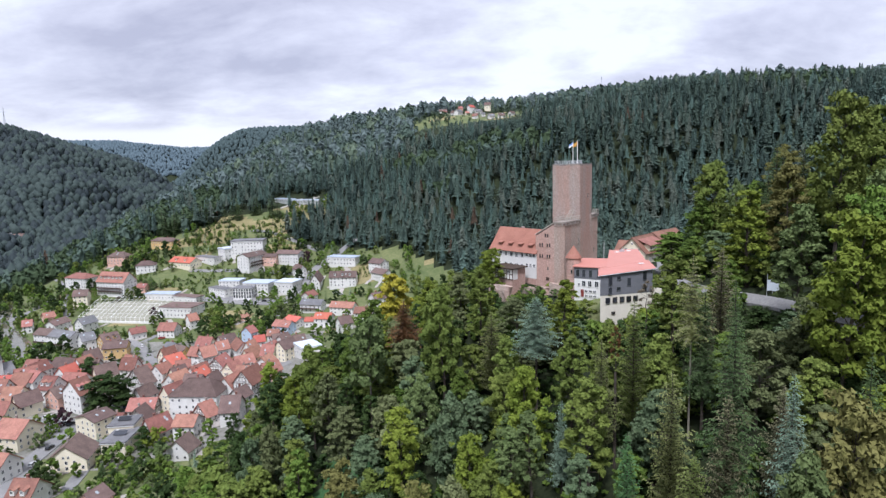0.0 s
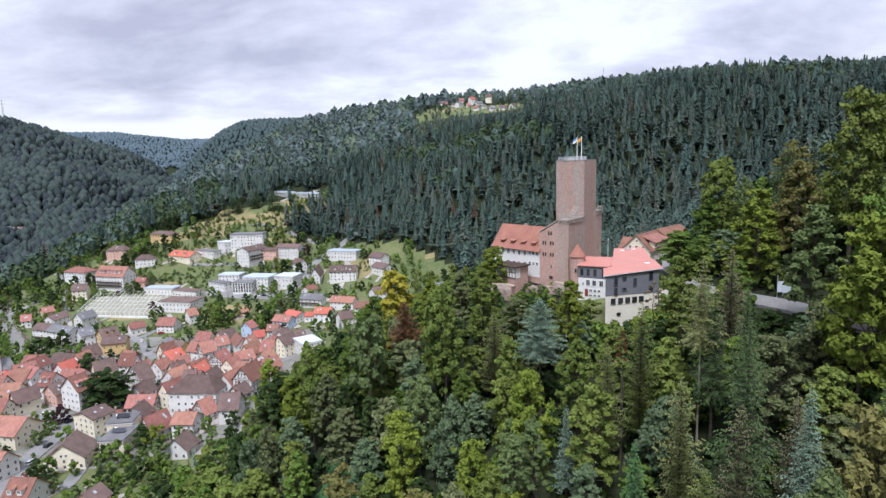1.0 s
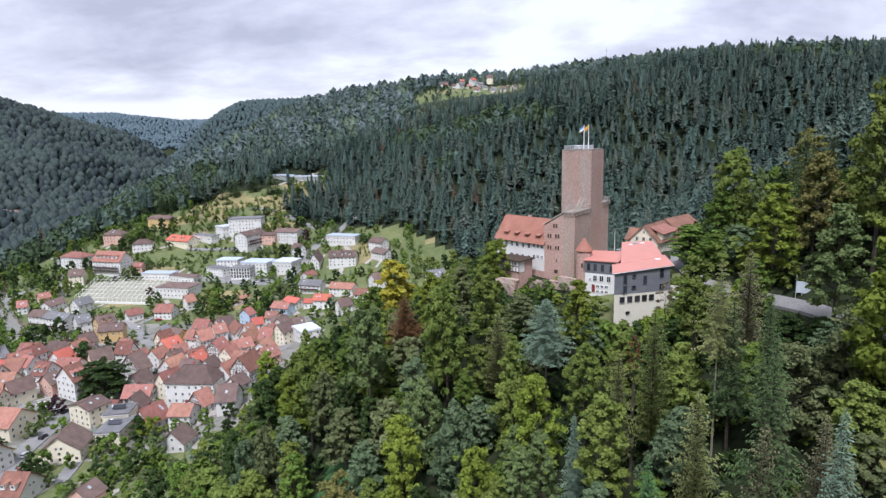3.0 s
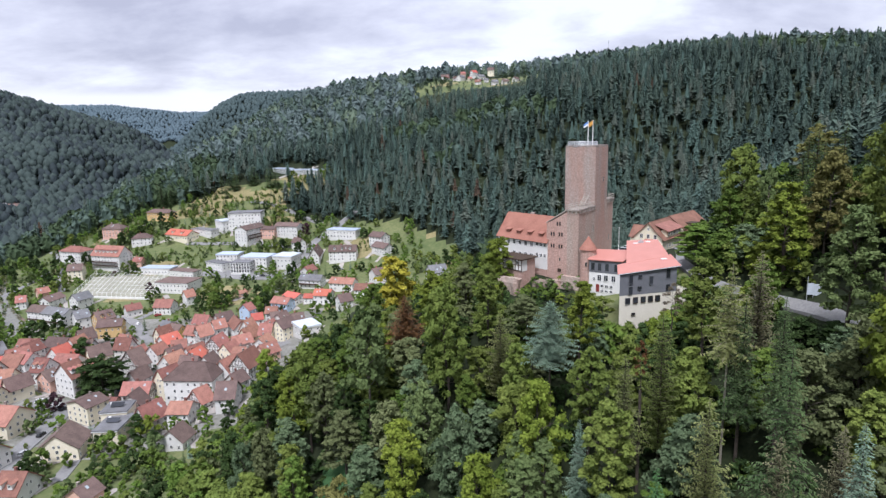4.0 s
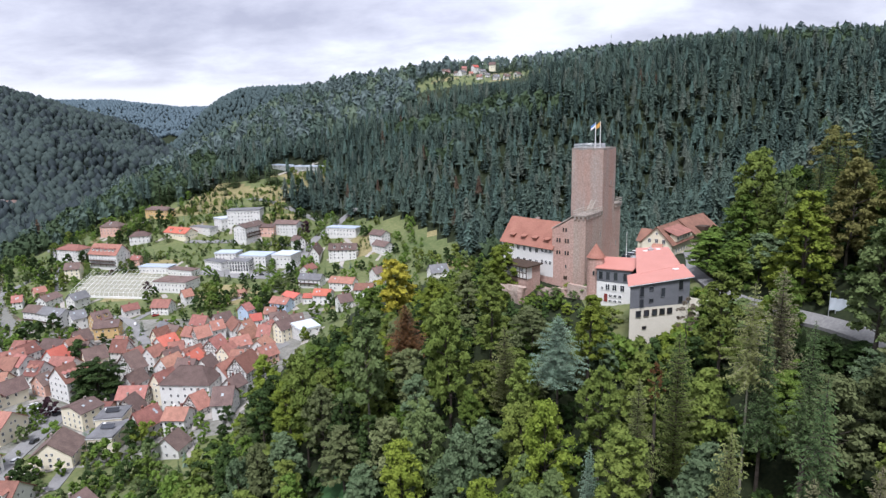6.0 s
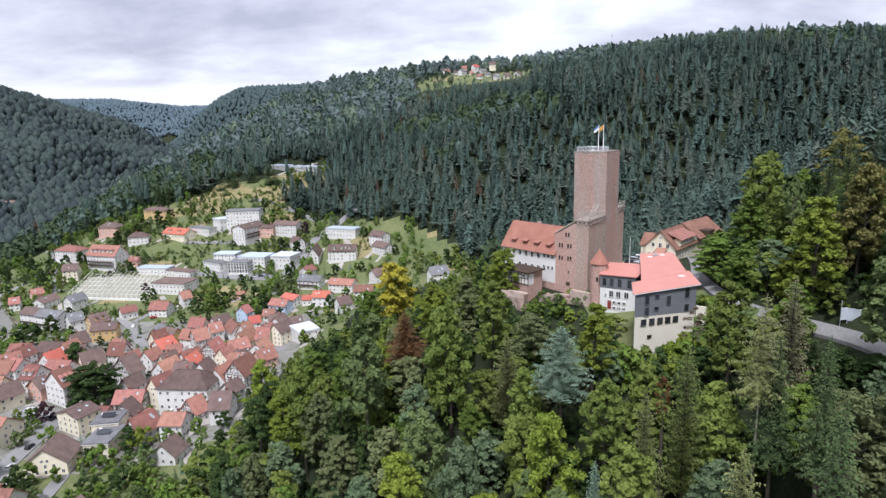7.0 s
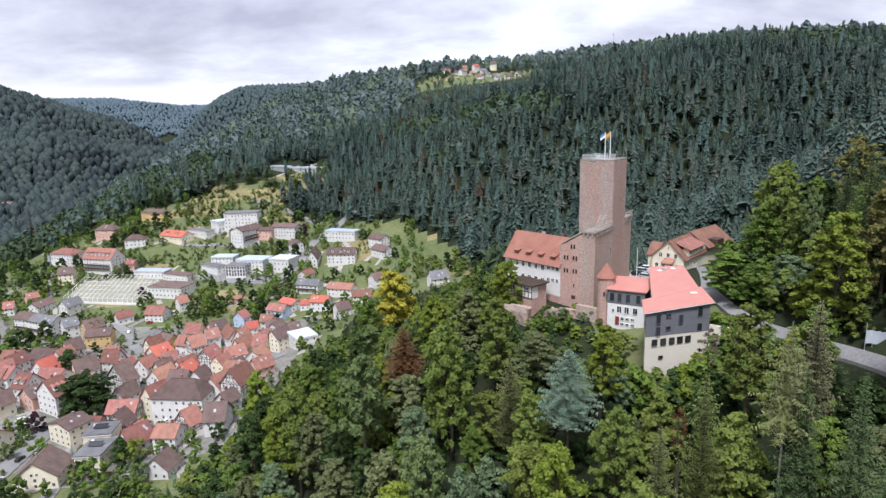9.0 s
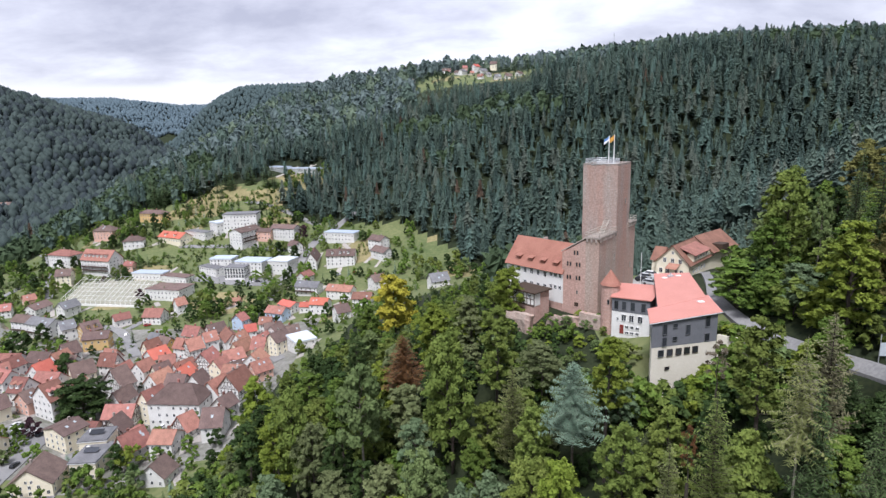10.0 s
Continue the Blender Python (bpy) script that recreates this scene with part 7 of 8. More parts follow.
for _ in range(700):
    x, y = rng.uniform(57, 82), rng.uniform(122, 200)
    if on_site(x, y) or x > 68 + max(0, y - 150) * 0.3 or not free(x, y, 2.7):
        continue
    k = int(rng.integers(0, 100))
    SMALL[k % 3].plant(x, y, rng.uniform(0.45, 1.1), k * 3.6, (0, 4, 1, 2, 0)[k % 5], 0.3, "shrub", "leafy shrub on the bank above the road", wide=1.2)

for i, (x, y, top) in enumerate(((34.2, 130.4, 79.6), (36.6, 129.6, 80.4), (39.2, 129.8, 80.0), (41.8, 130.2, 81.0), (44.4, 130.6, 81.6), (47.0, 131.2, 82.4), (49.8, 131.4, 83.2), (37.8, 127.4, 78.5), (41.0, 127.6, 79.4), (45.6, 128.2, 80.4), (33.8, 134.4, 79.2), (35.2, 145.8, 81.4), (32.6, 142.6, 80.0), (31.4, 148.6, 80.6))):
    z = floor_at(x, y)
    SMALL[i % 3].plant(x, y, max(0.2, (top - z) / 7), i * 70, (0, 1, 4, 3, 6)[i % 5], 0.3, "shrub", "leafy shrub below the castle walls", wide=1.0 if top - z > 5 else 1.4)
    taken.append((x, y))
taken += [(-19, 238), (-23, 235), (-14, 239), (-27, 240), (-18, 231), (-11, 244)]

joined, behind = [], []
for _ in range(26000):
    x, y = rng.uniform(-105, 165), rng.uniform(48, 330)
    if y < 46 + abs(x) * 0.28 or x > 84 + max(0, y - 60) * 0.36 or on_site(x, y) or not wooded(x, y) and not (5 < x < 76 and 100 < y < 215):
        continue
    if ((x + 29) / 9) ** 2 + ((y - 129) / 13) ** 2 < 1 or y > 300 and x > 120:
        continue
    if 80 < y < 146 and abs(x + 0.5 + 0.245 * (y - 16)) < 6.5 or 50 < x < 66 and abs((x - 66) * 15 - (y - 117) * 9) < 70 and 96 < y < 117:
        continue
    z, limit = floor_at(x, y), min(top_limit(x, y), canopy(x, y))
    room = limit - z
    if 56 < x < 78 and 122 < y < 200 and x < 66 + max(0, y - 160) * 0.35:
        room = rng.uniform(6, 12)
    if y > 176 and room < 6:
        room = rng.uniform(4.5, 7.5)
    if room < 3.5:
        room = 1.8 + rng.random() * 2.2
    if y > 176 and not (x < 20 and y < 200):
        if free(x, y, 6.6 if room > 5 else 4.0):
            (behind if x > 12 and y > 204 else joined).append((x, y, z, min(room / 19, rng.uniform(0.62, 1.0))))
        continue
    if not free(x, y, 2.6 if room < 6 else 4.4 if room < 12.5 else 6.0):
        continue
    k = int(rng.integers(0, 100))
    spin = rng.uniform(0, 360)
    tone = (GREEN, DARK, OLIVE_GREEN, MUTED, GREEN, GREY, OLIVE_GREEN, DARK, MUTED, GREEN, LIME, OLIVE_GREEN)[k % 12]
    if room < 6:
        SMALL[k % 3].plant(x, y, min(room / 7.0, 0.8) * rng.uniform(0.75, 1.0), spin, (0, 1, 2, 3, 0)[k % 5], 0.2, "shrub", "low leafy shrub on the castle slope", wide=1.5)
    elif math.sin(x / 19 + 2) + math.sin(y / 23) + rng.normal() * 0.8 > 1.45 + (0.7 if x < 10 else -0.75 if x > 30 and y < 125 else 0) and y < 180:
        (SPRUCES if k % 5 else FEATHER)[k % 3].plant(x, y, min(room / 22, rng.uniform(0.7, 1.02)), spin, (DARK_FIR, OLIVE_FIR, DARK_FIR, BLUE_GREY if k < 30 else DARK_FIR)[k % 4], 0.3, wide=1.15)
    elif x < -60:
        LIGHT[k % 3].plant(x, y, min(room / 19, rng.uniform(0.62, 1.0)), spin, tone, 0.3, wide=1.0)
    else:
        high = (20, 22, 18, 21, 19, 17)[k % 6]
        grow_to = min(room / high, rng.uniform(0.6, 1.18))
        (NEAR if y < 122 and x > -45 else MID)[k % 6].plant(x, y, grow_to, spin, tone, 0.3, wide=rng.uniform(0.95, 1.15) if grow_to > 0.6 else 1.35)

def joined_wood(name, label, spots, kinds, mat, seed):
    """Many full trees behind the first rows, joined into one mesh."""
    r = np.random.default_rng(seed)
    parts_of = []
    for x, y, z, scale in spots:
        v = kinds[r.integers(0, len(kinds))].cards[0]
        a = r.uniform(0, 6.28)
        turn = np.array([[math.cos(a), -math.sin(a), 0], [math.sin(a), math.cos(a), 0], [0, 0, 1]])
        parts_of.append((v @ turn.T) * scale + np.array([x, y, z - 0.3]))
    me = cards_mesh(name, (np.concatenate(parts_of), 3), (mat,))
    return tagged(new(name, me), label, "woods", kind="stuff")


for i, mat in enumerate((LEAF[0], LEAF[1], LEAF[2], DARK_LEAF)):
    joined_wood("hillside_wood", "broadleaf trees on the slopes behind the castle", joined[i::4], LIGHT, mat, 90 + i)

wood, leaves = broad_tree(77, 7.0, 4.2, 170, 0.75, 0.0, None, 10, 0.4)
SCRUB = [Kind("bush", "bush", wood, leaves, ())]
scrub = []
for _ in range(2600):
    x, y = rng.uniform(-75, 88), rng.uniform(50, 176)
    if on_site(x, y) or y < 46 + abs(x) * 0.28 or not wooded(x, y) or ((x + 29) / 9) ** 2 + ((y - 129) / 13) ** 2 < 1:
        continue
    scrub.append((x, y, floor_at(x, y), rng.uniform(0.25, 0.7)))
# mostly dark leaves: shade between the crowns put into the colour
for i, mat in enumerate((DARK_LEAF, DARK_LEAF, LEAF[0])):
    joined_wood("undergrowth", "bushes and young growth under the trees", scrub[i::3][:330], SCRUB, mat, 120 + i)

# trees and bushes in the town
def garden(kind, x, y, scale, tone=0, wide=1.0, name="", label=""):
    kind.plant(x, y, scale, rng.uniform(0, 360), tone, 0.2, name, label, wide=wide)
    taken.append((x, y))


for x, y, k in ((-240, 352, 2.0), (-226, 362, 1.2), (-233, 359, 1.0), (-196, 318, 1.9), (-186, 330, 1.2), (-170, 362, 0.9), (-188, 352, 0.7), (-178, 372, 1.0)):
    garden(SMALL[int(abs(x)) % 3], x, y, k, 4 if k > 1.1 else 0)
garden(GOLD, -160.5, 273.5, 1.0, 1, 1.75, "lime_tree", "huge round dark-leaved tree in the town")
for x, y, k in ((-250, 503.7, 1.5), (-202.3, 443.2, 0.9), (-198.5, 450.7, 0.9), (-213.8, 448.6, 0.85), (-192.9, 466.3, 0.9), (-262, 560, 1.2), (-205, 600, 1.3), (-199, 602, 1.2), (-188, 604, 1.4), (-183, 602, 1.2), (-150, 533, 0.9), (-112, 455, 0.9)):
    garden(CYPRESS, x, y, k, 0, 1.1)
for x, y, k, tone in ((-210, 420, 1.3, 0), (-210, 432, 1.2, 4), (-222, 446, 1.1, 5), (-167, 402, 1.5, 4), (-158, 404, 1.6, 0), (-153, 407, 1.4, 4), (-161, 411, 1.5, 0), (-120, 428, 1.6, 2), (-127, 434, 1.3, 0),
                      (-119, 446, 1.2, 2), (-150, 410, 1.2, 0), (-185, 529, 0.9, 4), (-126, 548, 1.6, 5), (-136, 553, 1.7, 4), (-70, 521, 1.4, 4), (-119.3, 357.6, 1.0, 0), (-106, 354, 1.3, 4), (-146, 353, 1.0, 4),
                      (-199, 322, 1.7, 4), (-191, 318, 1.3, 1), (-185, 319, 1.0, 0), (-205, 287, 1.0, 0), (-124, 232, 1.6, 4), (-119, 231, 1.4, 3), (-124, 244, 1.3, 0), (-127, 241, 1.2, 3), (-137, 226, 1.0, 4), (-128, 220, 1.5, 0),
                      (-150, 213, 1.2, 0), (-153, 211, 1.2, 4), (-173, 251.6, 0.6, 0), (-172, 246, 0.6, 0), (-289, 561, 1.8, 0), (-291, 543, 1.8, 4), (-283, 546, 1.7, 4), (-273, 584, 1.8, 4), (-248, 541, 1.1, 2), (-264, 590, 1.5, 4),
                      (-250, 400, 1.2, 4), (-244, 372, 1.8, 4), (-256, 366, 1.5, 4), (-278, 482, 0.8, 0), (-266, 480, 0.7, 5), (-256, 480, 0.8, 4), (-245, 479, 0.7, 0), (-67, 399, 1.3, 0), (-75, 384, 1.4, 4), (-83, 372, 1.4, 0)):
    garden(SMALL[int(abs(x)) % 3], x, y, k, tone)
orchard = []
for _ in range(3200):
    x, y = rng.uniform(-370, -20), rng.uniform(195, 640)
    if wooded(x, y) or built_up(np.array(x), np.array(y)) and rng.random() < 0.6:
        continue
    if any((x - a) ** 2 + (y - b) ** 2 < (r + 1.6) ** 2 for a, b, r in house_spots) or (-284 < x < -222 and 428 < y < 476):
        continue
    dense = math.sin(x / 23 + 1) + math.sin(y / 19 + 2) + (0.9 if x < -290 or x > -75 else 0) + (0.7 if y > 510 else 0)
    if dense < rng.uniform(-1.0, 1.7) or not free(x, y, 5.0):
        continue
    k = int(rng.integers(0, 100))
    if k < 12:
        garden(CYPRESS, x, y, rng.uniform(0.4, 0.9), k % 2)
    else:
        size = rng.uniform(0.35, 1.35)
        if y < 335:
            garden(SMALL[k % 3], x, y, size, (0, 4, 1, 2, 0, 4, 3, 0, 4, 5 if k > 90 else 0)[k % 10])
        else:
            orchard.append((x, y, floor_at(x, y), size))

for _ in range(2500):
    x, y = rng.uniform(-215, -48), rng.uniform(135, 262)
    if any((x - a) ** 2 + (y - b) ** 2 < (r + 1.5) ** 2 for a, b, r in house_spots) or ((x + 29) / 9) ** 2 + ((y - 129) / 13) ** 2 < 1 or x < -95 - (y - 150) * 0.45 and rng.random() < 0.8 or any(math.hypot(x - a, y - b) < 6.5 for a, b in STREET_SPOTS) or not free(x, y, 4.6):
        continue
    k = int(rng.integers(0, 100))
    SMALL[k % 3].plant(x, y, rng.uniform(0.5, 1.0) if x < -85 else rng.uniform(0.7, 1.5), k * 3.6, (0, 4, 1, 6, 2)[k % 5], 0.2, "hedge_tree", "leafy tree at the foot of the wood")

for i, mat in enumerate((LEAF[0], DARK_LEAF, LEAF[1], FRESH_LEAF)):
    joined_wood("garden_trees", "small trees in the gardens above the old town", orchard[i::4], SMALL, mat, 85 + i)

wood, leaves = broad_tree(75, 7.0, 3.4, 110, 1.0, 0.0, None, 8, 0.5)
BUSH = [Kind("bush", "bush", wood, leaves, ())]
bushes = []
for _ in range(12000):
    x, y = rng.uniform(-400, -15), rng.uniform(190, 660)
    if wooded(x, y) or built_up(np.array(x), np.array(y)) and rng.random() < 0.6:
        continue
    if any((x - a) ** 2 + (y - b) ** 2 < (r + 0.5) ** 2 for a, b, r in house_spots) or (-284 < x < -222 and 428 < y < 476) or (-198 < x < -130 and 460 < y < 486):
        continue
    if -32 < x < 14 and 345 < y < 396:
        continue
    if math.sin(x / 11 + y / 37) + math.sin(y / 9 - x / 29) + math.sin(x / 47) > 0.7 - (0.8 if y > 500 or x < -300 else 0):
        bushes.append((x, y, floor_at(x, y), rng.uniform(0.14, 0.5)))
for i, mat in enumerate((LEAF[0], DARK_LEAF, LEAF[1])):
    joined_wood("garden_bushes", "hedges and bushes in the gardens of the town", bushes[i::3][:850], BUSH, mat, 95 + i)

wood, leaves = broad_tree(76, 10.0, 4.0, 330, 0.95, 0.02, None, 12, 0.5)
ROUNDS = [Kind("bush", "bush", wood, leaves, ())]
copses = []
for _ in range(5000):
    x, y = rng.uniform(-420, 20), rng.uniform(330, 690)
    edge = (x < -300) * 1.3 + (x > -165 and y > 545) * 1.5 + (y > 590) * 0.2 + (x > -100) * 0.5 - (-262 < x < -120 and 600 < y < 680 and x + y < 480) * 2.2
    if wooded(x, y) or built_up(np.array(x), np.array(y)) or any((x - a) ** 2 + (y - b) ** 2 < (r + 3.5) ** 2 for a, b, r in house_spots) or (-290 < x < -222 and 425 < y < 480) or (-200 < x < -128 and 455 < y < 490):
        continue
    if -60 < x < 5 and 455 < y < 505 or math.sin(x / 21 + 2) + math.sin(y / 17 + x / 40) + edge < rng.uniform(0.6, 2.4) or not free(x, y, 5.0):
        continue
    copses.append((x, y, floor_at(x, y), rng.uniform(0.45, 1.15)))
for i, mat in enumerate((DARK_LEAF, LEAF[0], LEAF[1], DARK_LEAF, LEAF[2])):
    joined_wood("copse", "groups of garden trees on the slopes above the town", copses[i::5][:130], ROUNDS, mat, 105 + i)
for i, (x, y, k) in enumerate(((-232, 664, 2.2), (-228, 668, 2.0), (-224, 660, 1.6), (-238, 655, 1.9), (-211, 672, 1.7), (-207, 671, 1.8), (-190, 660, 1.8), (-186, 658, 2.0), (-181, 659, 1.9), (-177, 652, 1.5), (-228, 640, 1.4), (-252, 610, 1.3), (-246, 604, 1.2),
                         (-300, 640, 2.2), (-292, 630, 2.0), (-284, 634, 2.3), (-276, 640, 2.4), (-268, 648, 2.2), (-308, 622, 1.8), (-258, 655, 2.3), (-150, 610, 1.3), (-147, 603, 1.2), (-143, 596, 1.0), (-98, 545, 1.0), (-320, 600, 1.6))):
    garden(CYPRESS, x, y, k, 0, 1.15 + 0.3 * (i % 3))

hilltop = []
for _ in range(600):
    x, y = rng.uniform(-55, 165), rng.uniform(835, 1015)
    if wooded(x, y) or any((x - a) ** 2 + (y - b) ** 2 < (r + 2.5) ** 2 for a, b, r in house_spots if b > 800) or not free(x, y, 7.5):
        continue
    hilltop.append((x, y, floor_at(x, y), rng.uniform(0.3, 0.85) if y > 945 or x < 15 else rng.uniform(0.15, 0.4)))
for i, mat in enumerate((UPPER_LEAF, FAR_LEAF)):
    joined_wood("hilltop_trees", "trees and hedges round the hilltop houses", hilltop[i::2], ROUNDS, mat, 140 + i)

# ---- woods on the far slopes: thousands of trees, one mesh a wood ----


def scatter(x0, x1, y0, y1, gap, keep, seed):
    r = np.random.default_rng(seed)
    X, Y = np.meshgrid(np.arange(x0, x1, gap), np.arange(y0, y1, gap))
    p = np.c_[X.ravel(), Y.ravel()] + r.uniform(-0.48, 0.48, (X.size, 2)) * gap
    return p[keep(p[:, 0], p[:, 1])]


def tiers(seed, count, slim, foot, boughs=8):
    """A distant conifer one metre high: skirts of drooping boughs, tier over tier."""
    r = np.random.default_rng(seed)
    out = []
    for i in range(count):
        t = foot + (0.95 - foot) * (i / count) ** 0.9
        step = (1 - foot) / count
        wide = slim * (min(1.0, (1 - t) * 1.15) ** 0.9 + 0.05) * r.uniform(0.75, 1.25)
        for b in range(boughs):
            a = b * 6.2832 / boughs + i * 1.9 + r.normal() * 0.25
            reach, half = wide * r.uniform(0.6, 1.3), wide * r.uniform(0.30, 0.46)
            drop = step * r.uniform(0.3, 1.1)
            cx, cy, sx, sy = math.cos(a), math.sin(a), -math.sin(a), math.cos(a)
            root = 0.12 * reach
            out += [(cx * root + sx * half, cy * root + sy * half, t + step * r.uniform(0.0, 0.4)), (cx * root - sx * half, cy * root - sy * half, t + step * r.uniform(0.0, 0.4)), (cx * reach, cy * reach, t - drop)]
    for b in range(5):
        a, c = b * 1.2566, (b + 1) * 1.2566
        out += [(0, 0, 0.95), (math.cos(a) * slim * 0.42, math.sin(a) * slim * 0.42, foot), (math.cos(c) * slim * 0.42, math.sin(c) * slim * 0.42, foot)]
    out += [(slim * 0.09, 0, 0), (-slim * 0.05, slim * 0.08, 0), (0, 0, 0.9), (-slim * 0.05, -slim * 0.08, 0), (slim * 0.09, 0, 0), (0, 0, 0.9)]
    return np.array(out)


class Card:
    def __init__(self, v):
        self.cards = (v, 3)


def wood_of(name, label, points, kinds, mats, seed, lo, hi):
    """Many distant trees, one mesh for each colour; colours gather in loose groups."""
    r = np.random.default_rng(seed)
    z = ground(points[:, 0], points[:, 1])
    # tree tops capped along the camera's sight line to the hilltop houses
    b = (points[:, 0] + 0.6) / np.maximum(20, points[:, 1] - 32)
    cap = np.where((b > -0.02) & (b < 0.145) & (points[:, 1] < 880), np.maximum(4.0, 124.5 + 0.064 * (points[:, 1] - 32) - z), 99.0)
    mood = np.sin(points[:, 0] / 31 + seed) + np.sin(points[:, 1] / 27 + points[:, 0] / 53) + r.normal(size=len(points)) * 2.6
    rank = np.argsort(np.argsort(mood)) / max(1, len(points))
    total, start = sum(share for _, share in mats), 0.0
    for i, (mat, share) in enumerate(mats):
        stop = start + share / total
        pick = (rank >= start) & (rank < stop)
        spots = [(x, y, zz, min(k, c)) for (x, y), zz, k, c in zip(points[pick], z[pick], r.uniform(lo, hi, pick.sum()), cap[pick])]
        if spots:
            joined_wood(name, label, spots, kinds, mat, seed * 10 + i)
        start = stop


TALL = [Card(tiers(200 + i, n, w, f)) for i, (n, w, f) in enumerate(((12, 0.26, 0.20), (11, 0.235, 0.32), (12, 0.29, 0.15), (10, 0.235, 0.45), (12, 0.22, 0.25), (11, 0.265, 0.38)))]
SHORT = [Card(tiers(220 + i, n, w, f, 5)) for i, (n, w, f) in enumerate(((8, 0.23, 0.1), (7, 0.20, 0.25), (8, 0.26, 0.05)))]


def dome(seed, rings=5, sides=8, wide=0.34):
    """A distant broadleaf crown one metre high: a closed, uneven dome with bulging lobes."""
    r = np.random.default_rng(seed)
    v = np.zeros((rings + 1, sides, 3))
    for k in range(rings + 1):
        u = 0.04 + 0.96 * k / rings
        w = wide * math.sqrt(max(0.0, 1 - (max(0, u - 0.38) / 0.62) ** 2)) * (0.55 + 0.45 * min(1, u / 0.38))
        for b in range(sides):
            a = b * 6.2832 / sides + 0.4 * k
            q = w * r.uniform(0.72, 1.28)
            v[k, b] = (math.cos(a) * q, math.sin(a) * q, u + (r.normal() * 0.035 if k < rings else 0))
    out = []
    for k in range(rings):
        for b in range(sides):
            c = (b + 1) % sides
            out += [v[k, b], v[k, c], v[k + 1, c], v[k, b], v[k + 1, c], v[k + 1, b]]
    return np.array(out)


def soft_wood(name, label, points, mat, seed, lo, hi, rings=4, sides=7, wide=0.36):
    """Far broadleaf crowns, rounded and closed, joined into one smooth mesh."""
    r = np.random.default_rng(seed)
    n = len(points)
    k, b = np.arange(rings + 1), np.arange(sides)
    u = 0.05 + 0.95 * k / rings
    w = wide * np.sqrt(np.maximum(0.004, 1 - (np.maximum(0, u - 0.4) / 0.6) ** 2)) * (0.6 + 0.4 * np.minimum(1, u / 0.4))
    a = b[None, :] * 6.2832 / sides + 0.4 * k[:, None]
    high = r.uniform(lo, hi, (n, 1, 1))
    reach = w[None, :, None] * r.uniform(0.74, 1.26, (n, rings + 1, sides)) * high
    turn = a[None] + r.uniform(0, 6.28, (n, 1, 1))
    V = np.stack([points[:, 0][:, None, None] + np.cos(turn) * reach, points[:, 1][:, None, None] + np.sin(turn) * reach,
                  ground(points[:, 0], points[:, 1])[:, None, None] + (u[None, :, None] + r.normal(scale=0.03, size=reach.shape)) * high], -1).reshape(-1, 3)
    q = np.array([(i * sides + j, i * sides + (j + 1) % sides, (i + 1) * sides + (j + 1) % sides, (i + 1) * sides + j) for i in range(rings) for j in range(sides)])
    F = (q[None] + (np.arange(n) * (rings + 1) * sides)[:, None, None]).reshape(-1, 4).astype(np.int32)
    me = bpy.data.meshes.new(name)
    me.vertices.add(len(V)); me.loops.add(F.size); me.polygons.add(len(F))
    me.vertices.foreach_set("co", V.astype(np.float32).ravel())
    me.loops.foreach_set("vertex_index", F.ravel())
    me.polygons.foreach_set("loop_start", np.arange(0, F.size, 4, dtype=np.int32))
    me.polygons.foreach_set("use_smooth", [True] * len(F))
    me.materials.append(mat)
    me.update(calc_edges=True)
    return tagged(new(name, me), label, "woods", kind="stuff")


TUFT = []
for i in range(3):
    wood, leaves = broad_tree(250 + i, 1.0, 0.36, 52, 0.12, 0.05, None, 9, 0.5)
    TUFT.append(Card(np.concatenate([dome(255 + i, 4, 6, 0.28), leaves[0]])))
leafy_patch = lambda x, y: (x < 30) & (y < 400) | (x < -255) & (np.sin(x / 9 + y / 14) > -0.5) | (np.sin(x / 61 + 1.3) + np.sin(y / 47 + x / 90) + 0.6 * np.sin(x / 17 + y / 13) > 1.6)
clear_of = lambda x, y: np.all([(x - a) ** 2 + (y - b) ** 2 > (r + 4) ** 2 for a, b, r in house_spots if b > 500 or a < -300], 0)
inside = lambda x, y: wooded(x, y) & ~((x < 22) & (y < 360)) & clear_of(x, y) & (x > -420) & ~((y < 330) & (x < 84 + np.clip(y - 60, 0, 400) * 0.36) & (x < 150)) & (y > 60)
p = scatter(-420, 560, 60, 760, 7.9, inside, 1)
pick = leafy_patch(p[:, 0], p[:, 1])
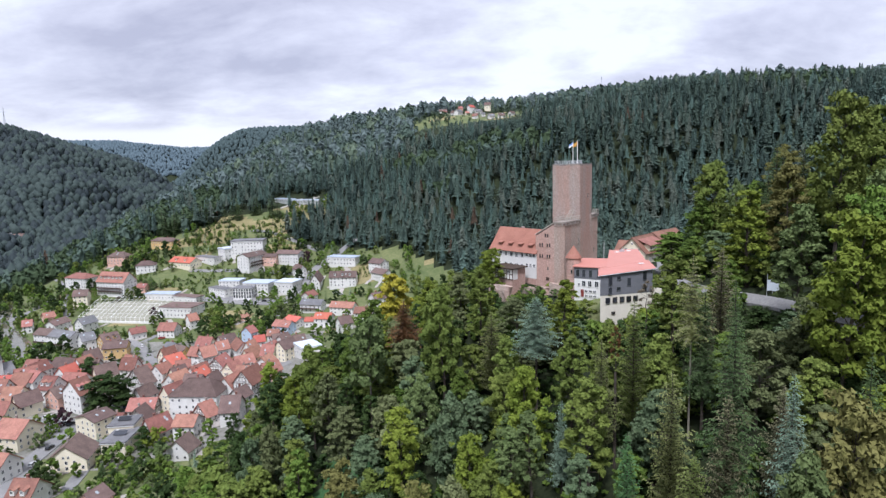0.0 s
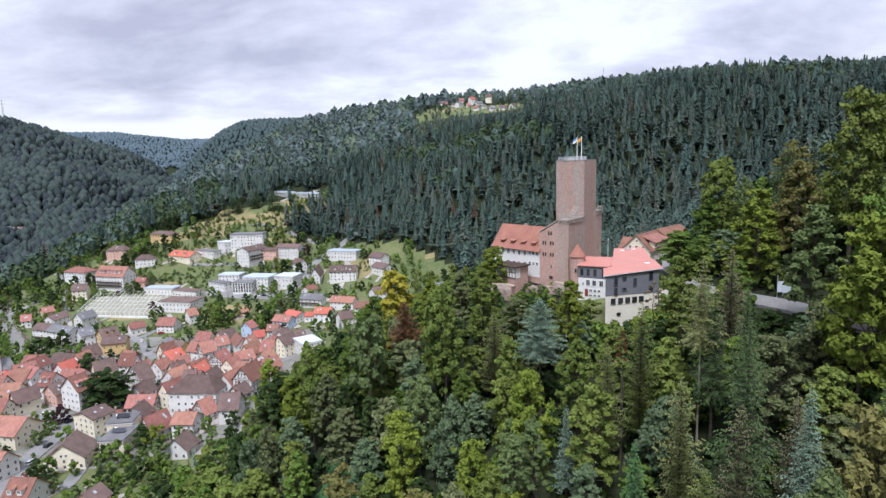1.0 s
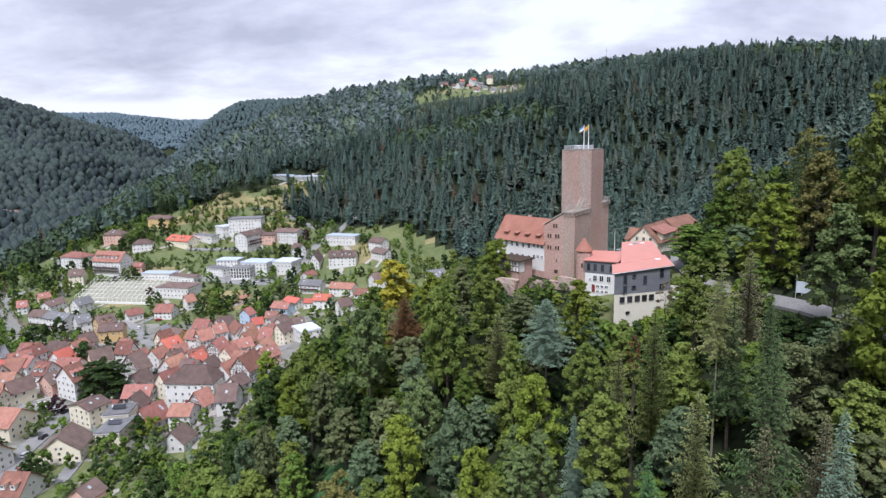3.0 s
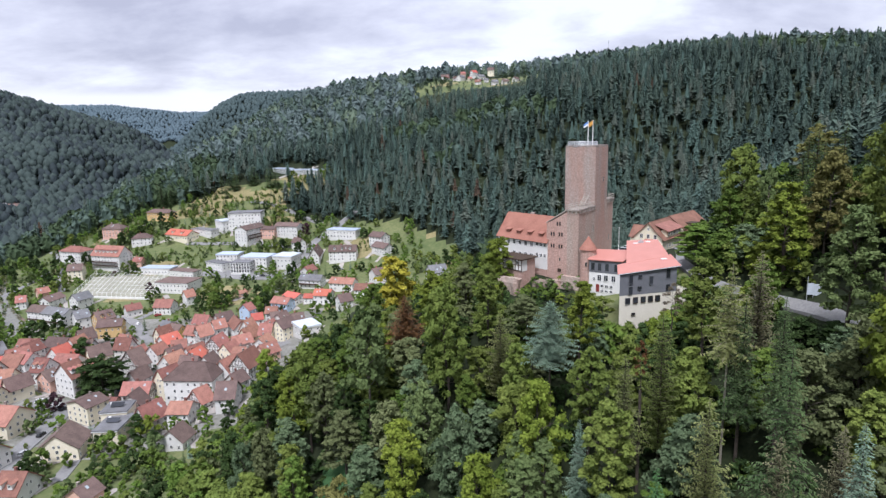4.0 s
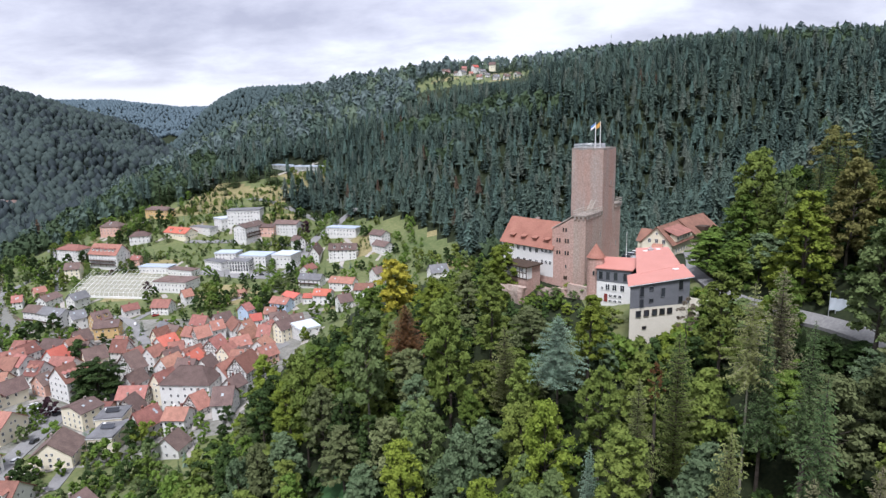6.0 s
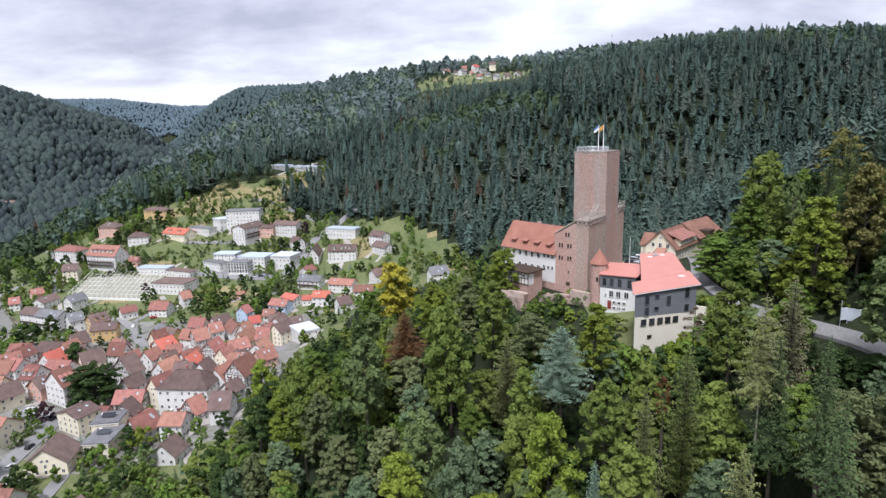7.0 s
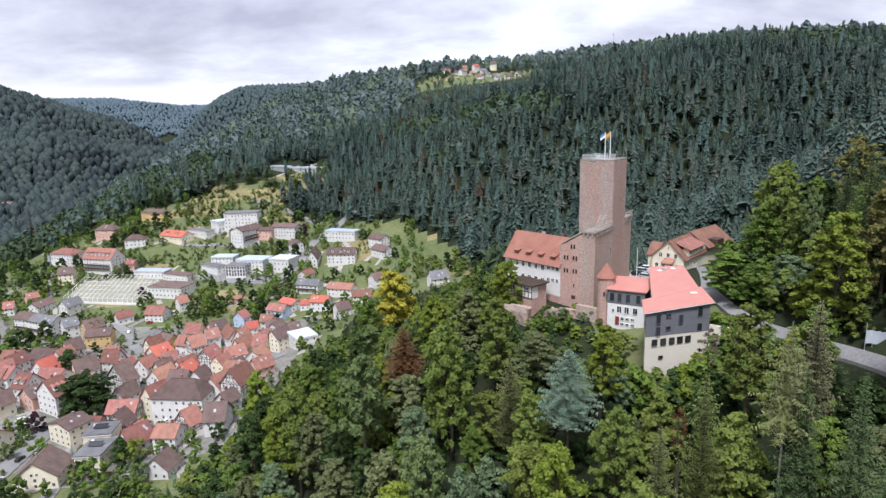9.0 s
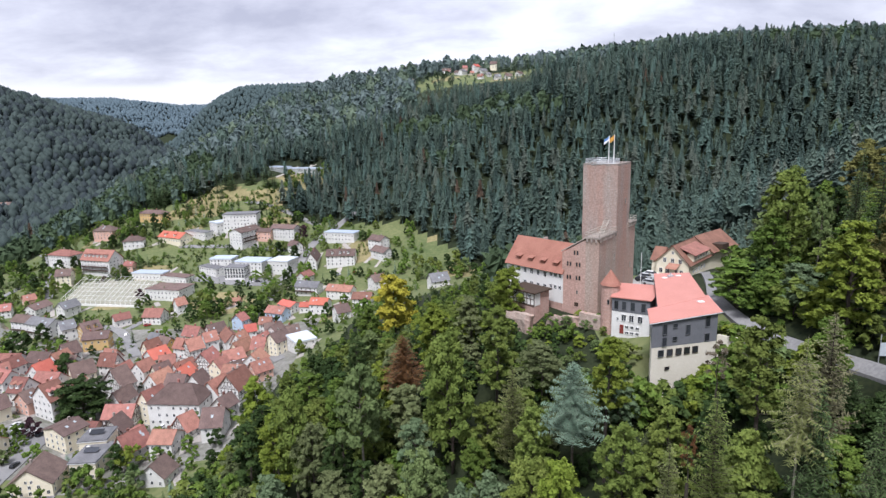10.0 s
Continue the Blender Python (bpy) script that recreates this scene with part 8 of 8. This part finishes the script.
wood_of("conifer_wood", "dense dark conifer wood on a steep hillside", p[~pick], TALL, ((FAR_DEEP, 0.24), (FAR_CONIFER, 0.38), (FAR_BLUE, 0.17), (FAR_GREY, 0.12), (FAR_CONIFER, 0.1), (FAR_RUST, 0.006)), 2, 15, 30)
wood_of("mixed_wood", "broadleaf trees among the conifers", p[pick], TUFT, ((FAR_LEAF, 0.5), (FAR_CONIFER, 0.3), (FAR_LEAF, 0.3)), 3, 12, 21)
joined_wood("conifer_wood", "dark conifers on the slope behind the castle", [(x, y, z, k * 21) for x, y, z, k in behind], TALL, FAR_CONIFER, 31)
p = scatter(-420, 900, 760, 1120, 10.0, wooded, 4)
# kept low so that the hilltop houses show from the camera
short = (p[:, 0] > -40) & (p[:, 0] < 140) & (p[:, 1] < 960)
wood_of("young_wood", "short trees below the hilltop meadow", p[short], TUFT, ((UPPER_LEAF, 1.0),), 12, 4, 8)
wood_of("upper_wood", "wood along the top of the hill", p[~short], SHORT + [TUFT[0], TUFT[1]], ((FAR_UPPER, 0.5), (FAR_CONIFER, 0.3), (UPPER_LEAF, 0.2)), 5, 16, 27)
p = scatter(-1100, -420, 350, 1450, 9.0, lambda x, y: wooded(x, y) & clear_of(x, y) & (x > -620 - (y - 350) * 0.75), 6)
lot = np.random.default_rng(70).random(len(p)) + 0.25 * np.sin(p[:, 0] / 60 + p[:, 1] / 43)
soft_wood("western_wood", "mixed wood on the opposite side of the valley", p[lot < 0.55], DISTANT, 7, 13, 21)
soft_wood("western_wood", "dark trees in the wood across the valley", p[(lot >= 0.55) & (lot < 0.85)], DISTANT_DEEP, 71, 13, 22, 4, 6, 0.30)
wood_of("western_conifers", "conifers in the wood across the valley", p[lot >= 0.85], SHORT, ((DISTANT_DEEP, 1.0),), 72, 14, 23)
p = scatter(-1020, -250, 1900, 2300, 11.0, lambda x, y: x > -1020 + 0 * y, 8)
soft_wood("ridge_wood", "wood on a far ridge in haze-tinted colours", p, HAZY, 9, 14, 21, 3, 6, 0.4)
p = scatter(-2900, -1150, 3150, 3760, 17.0, lambda x, y: x < 1e9, 10)
soft_wood("distant_wood", "far wooded mountains in haze-blue colours", p, FAINT, 11, 18, 25, 3, 5, 0.45)
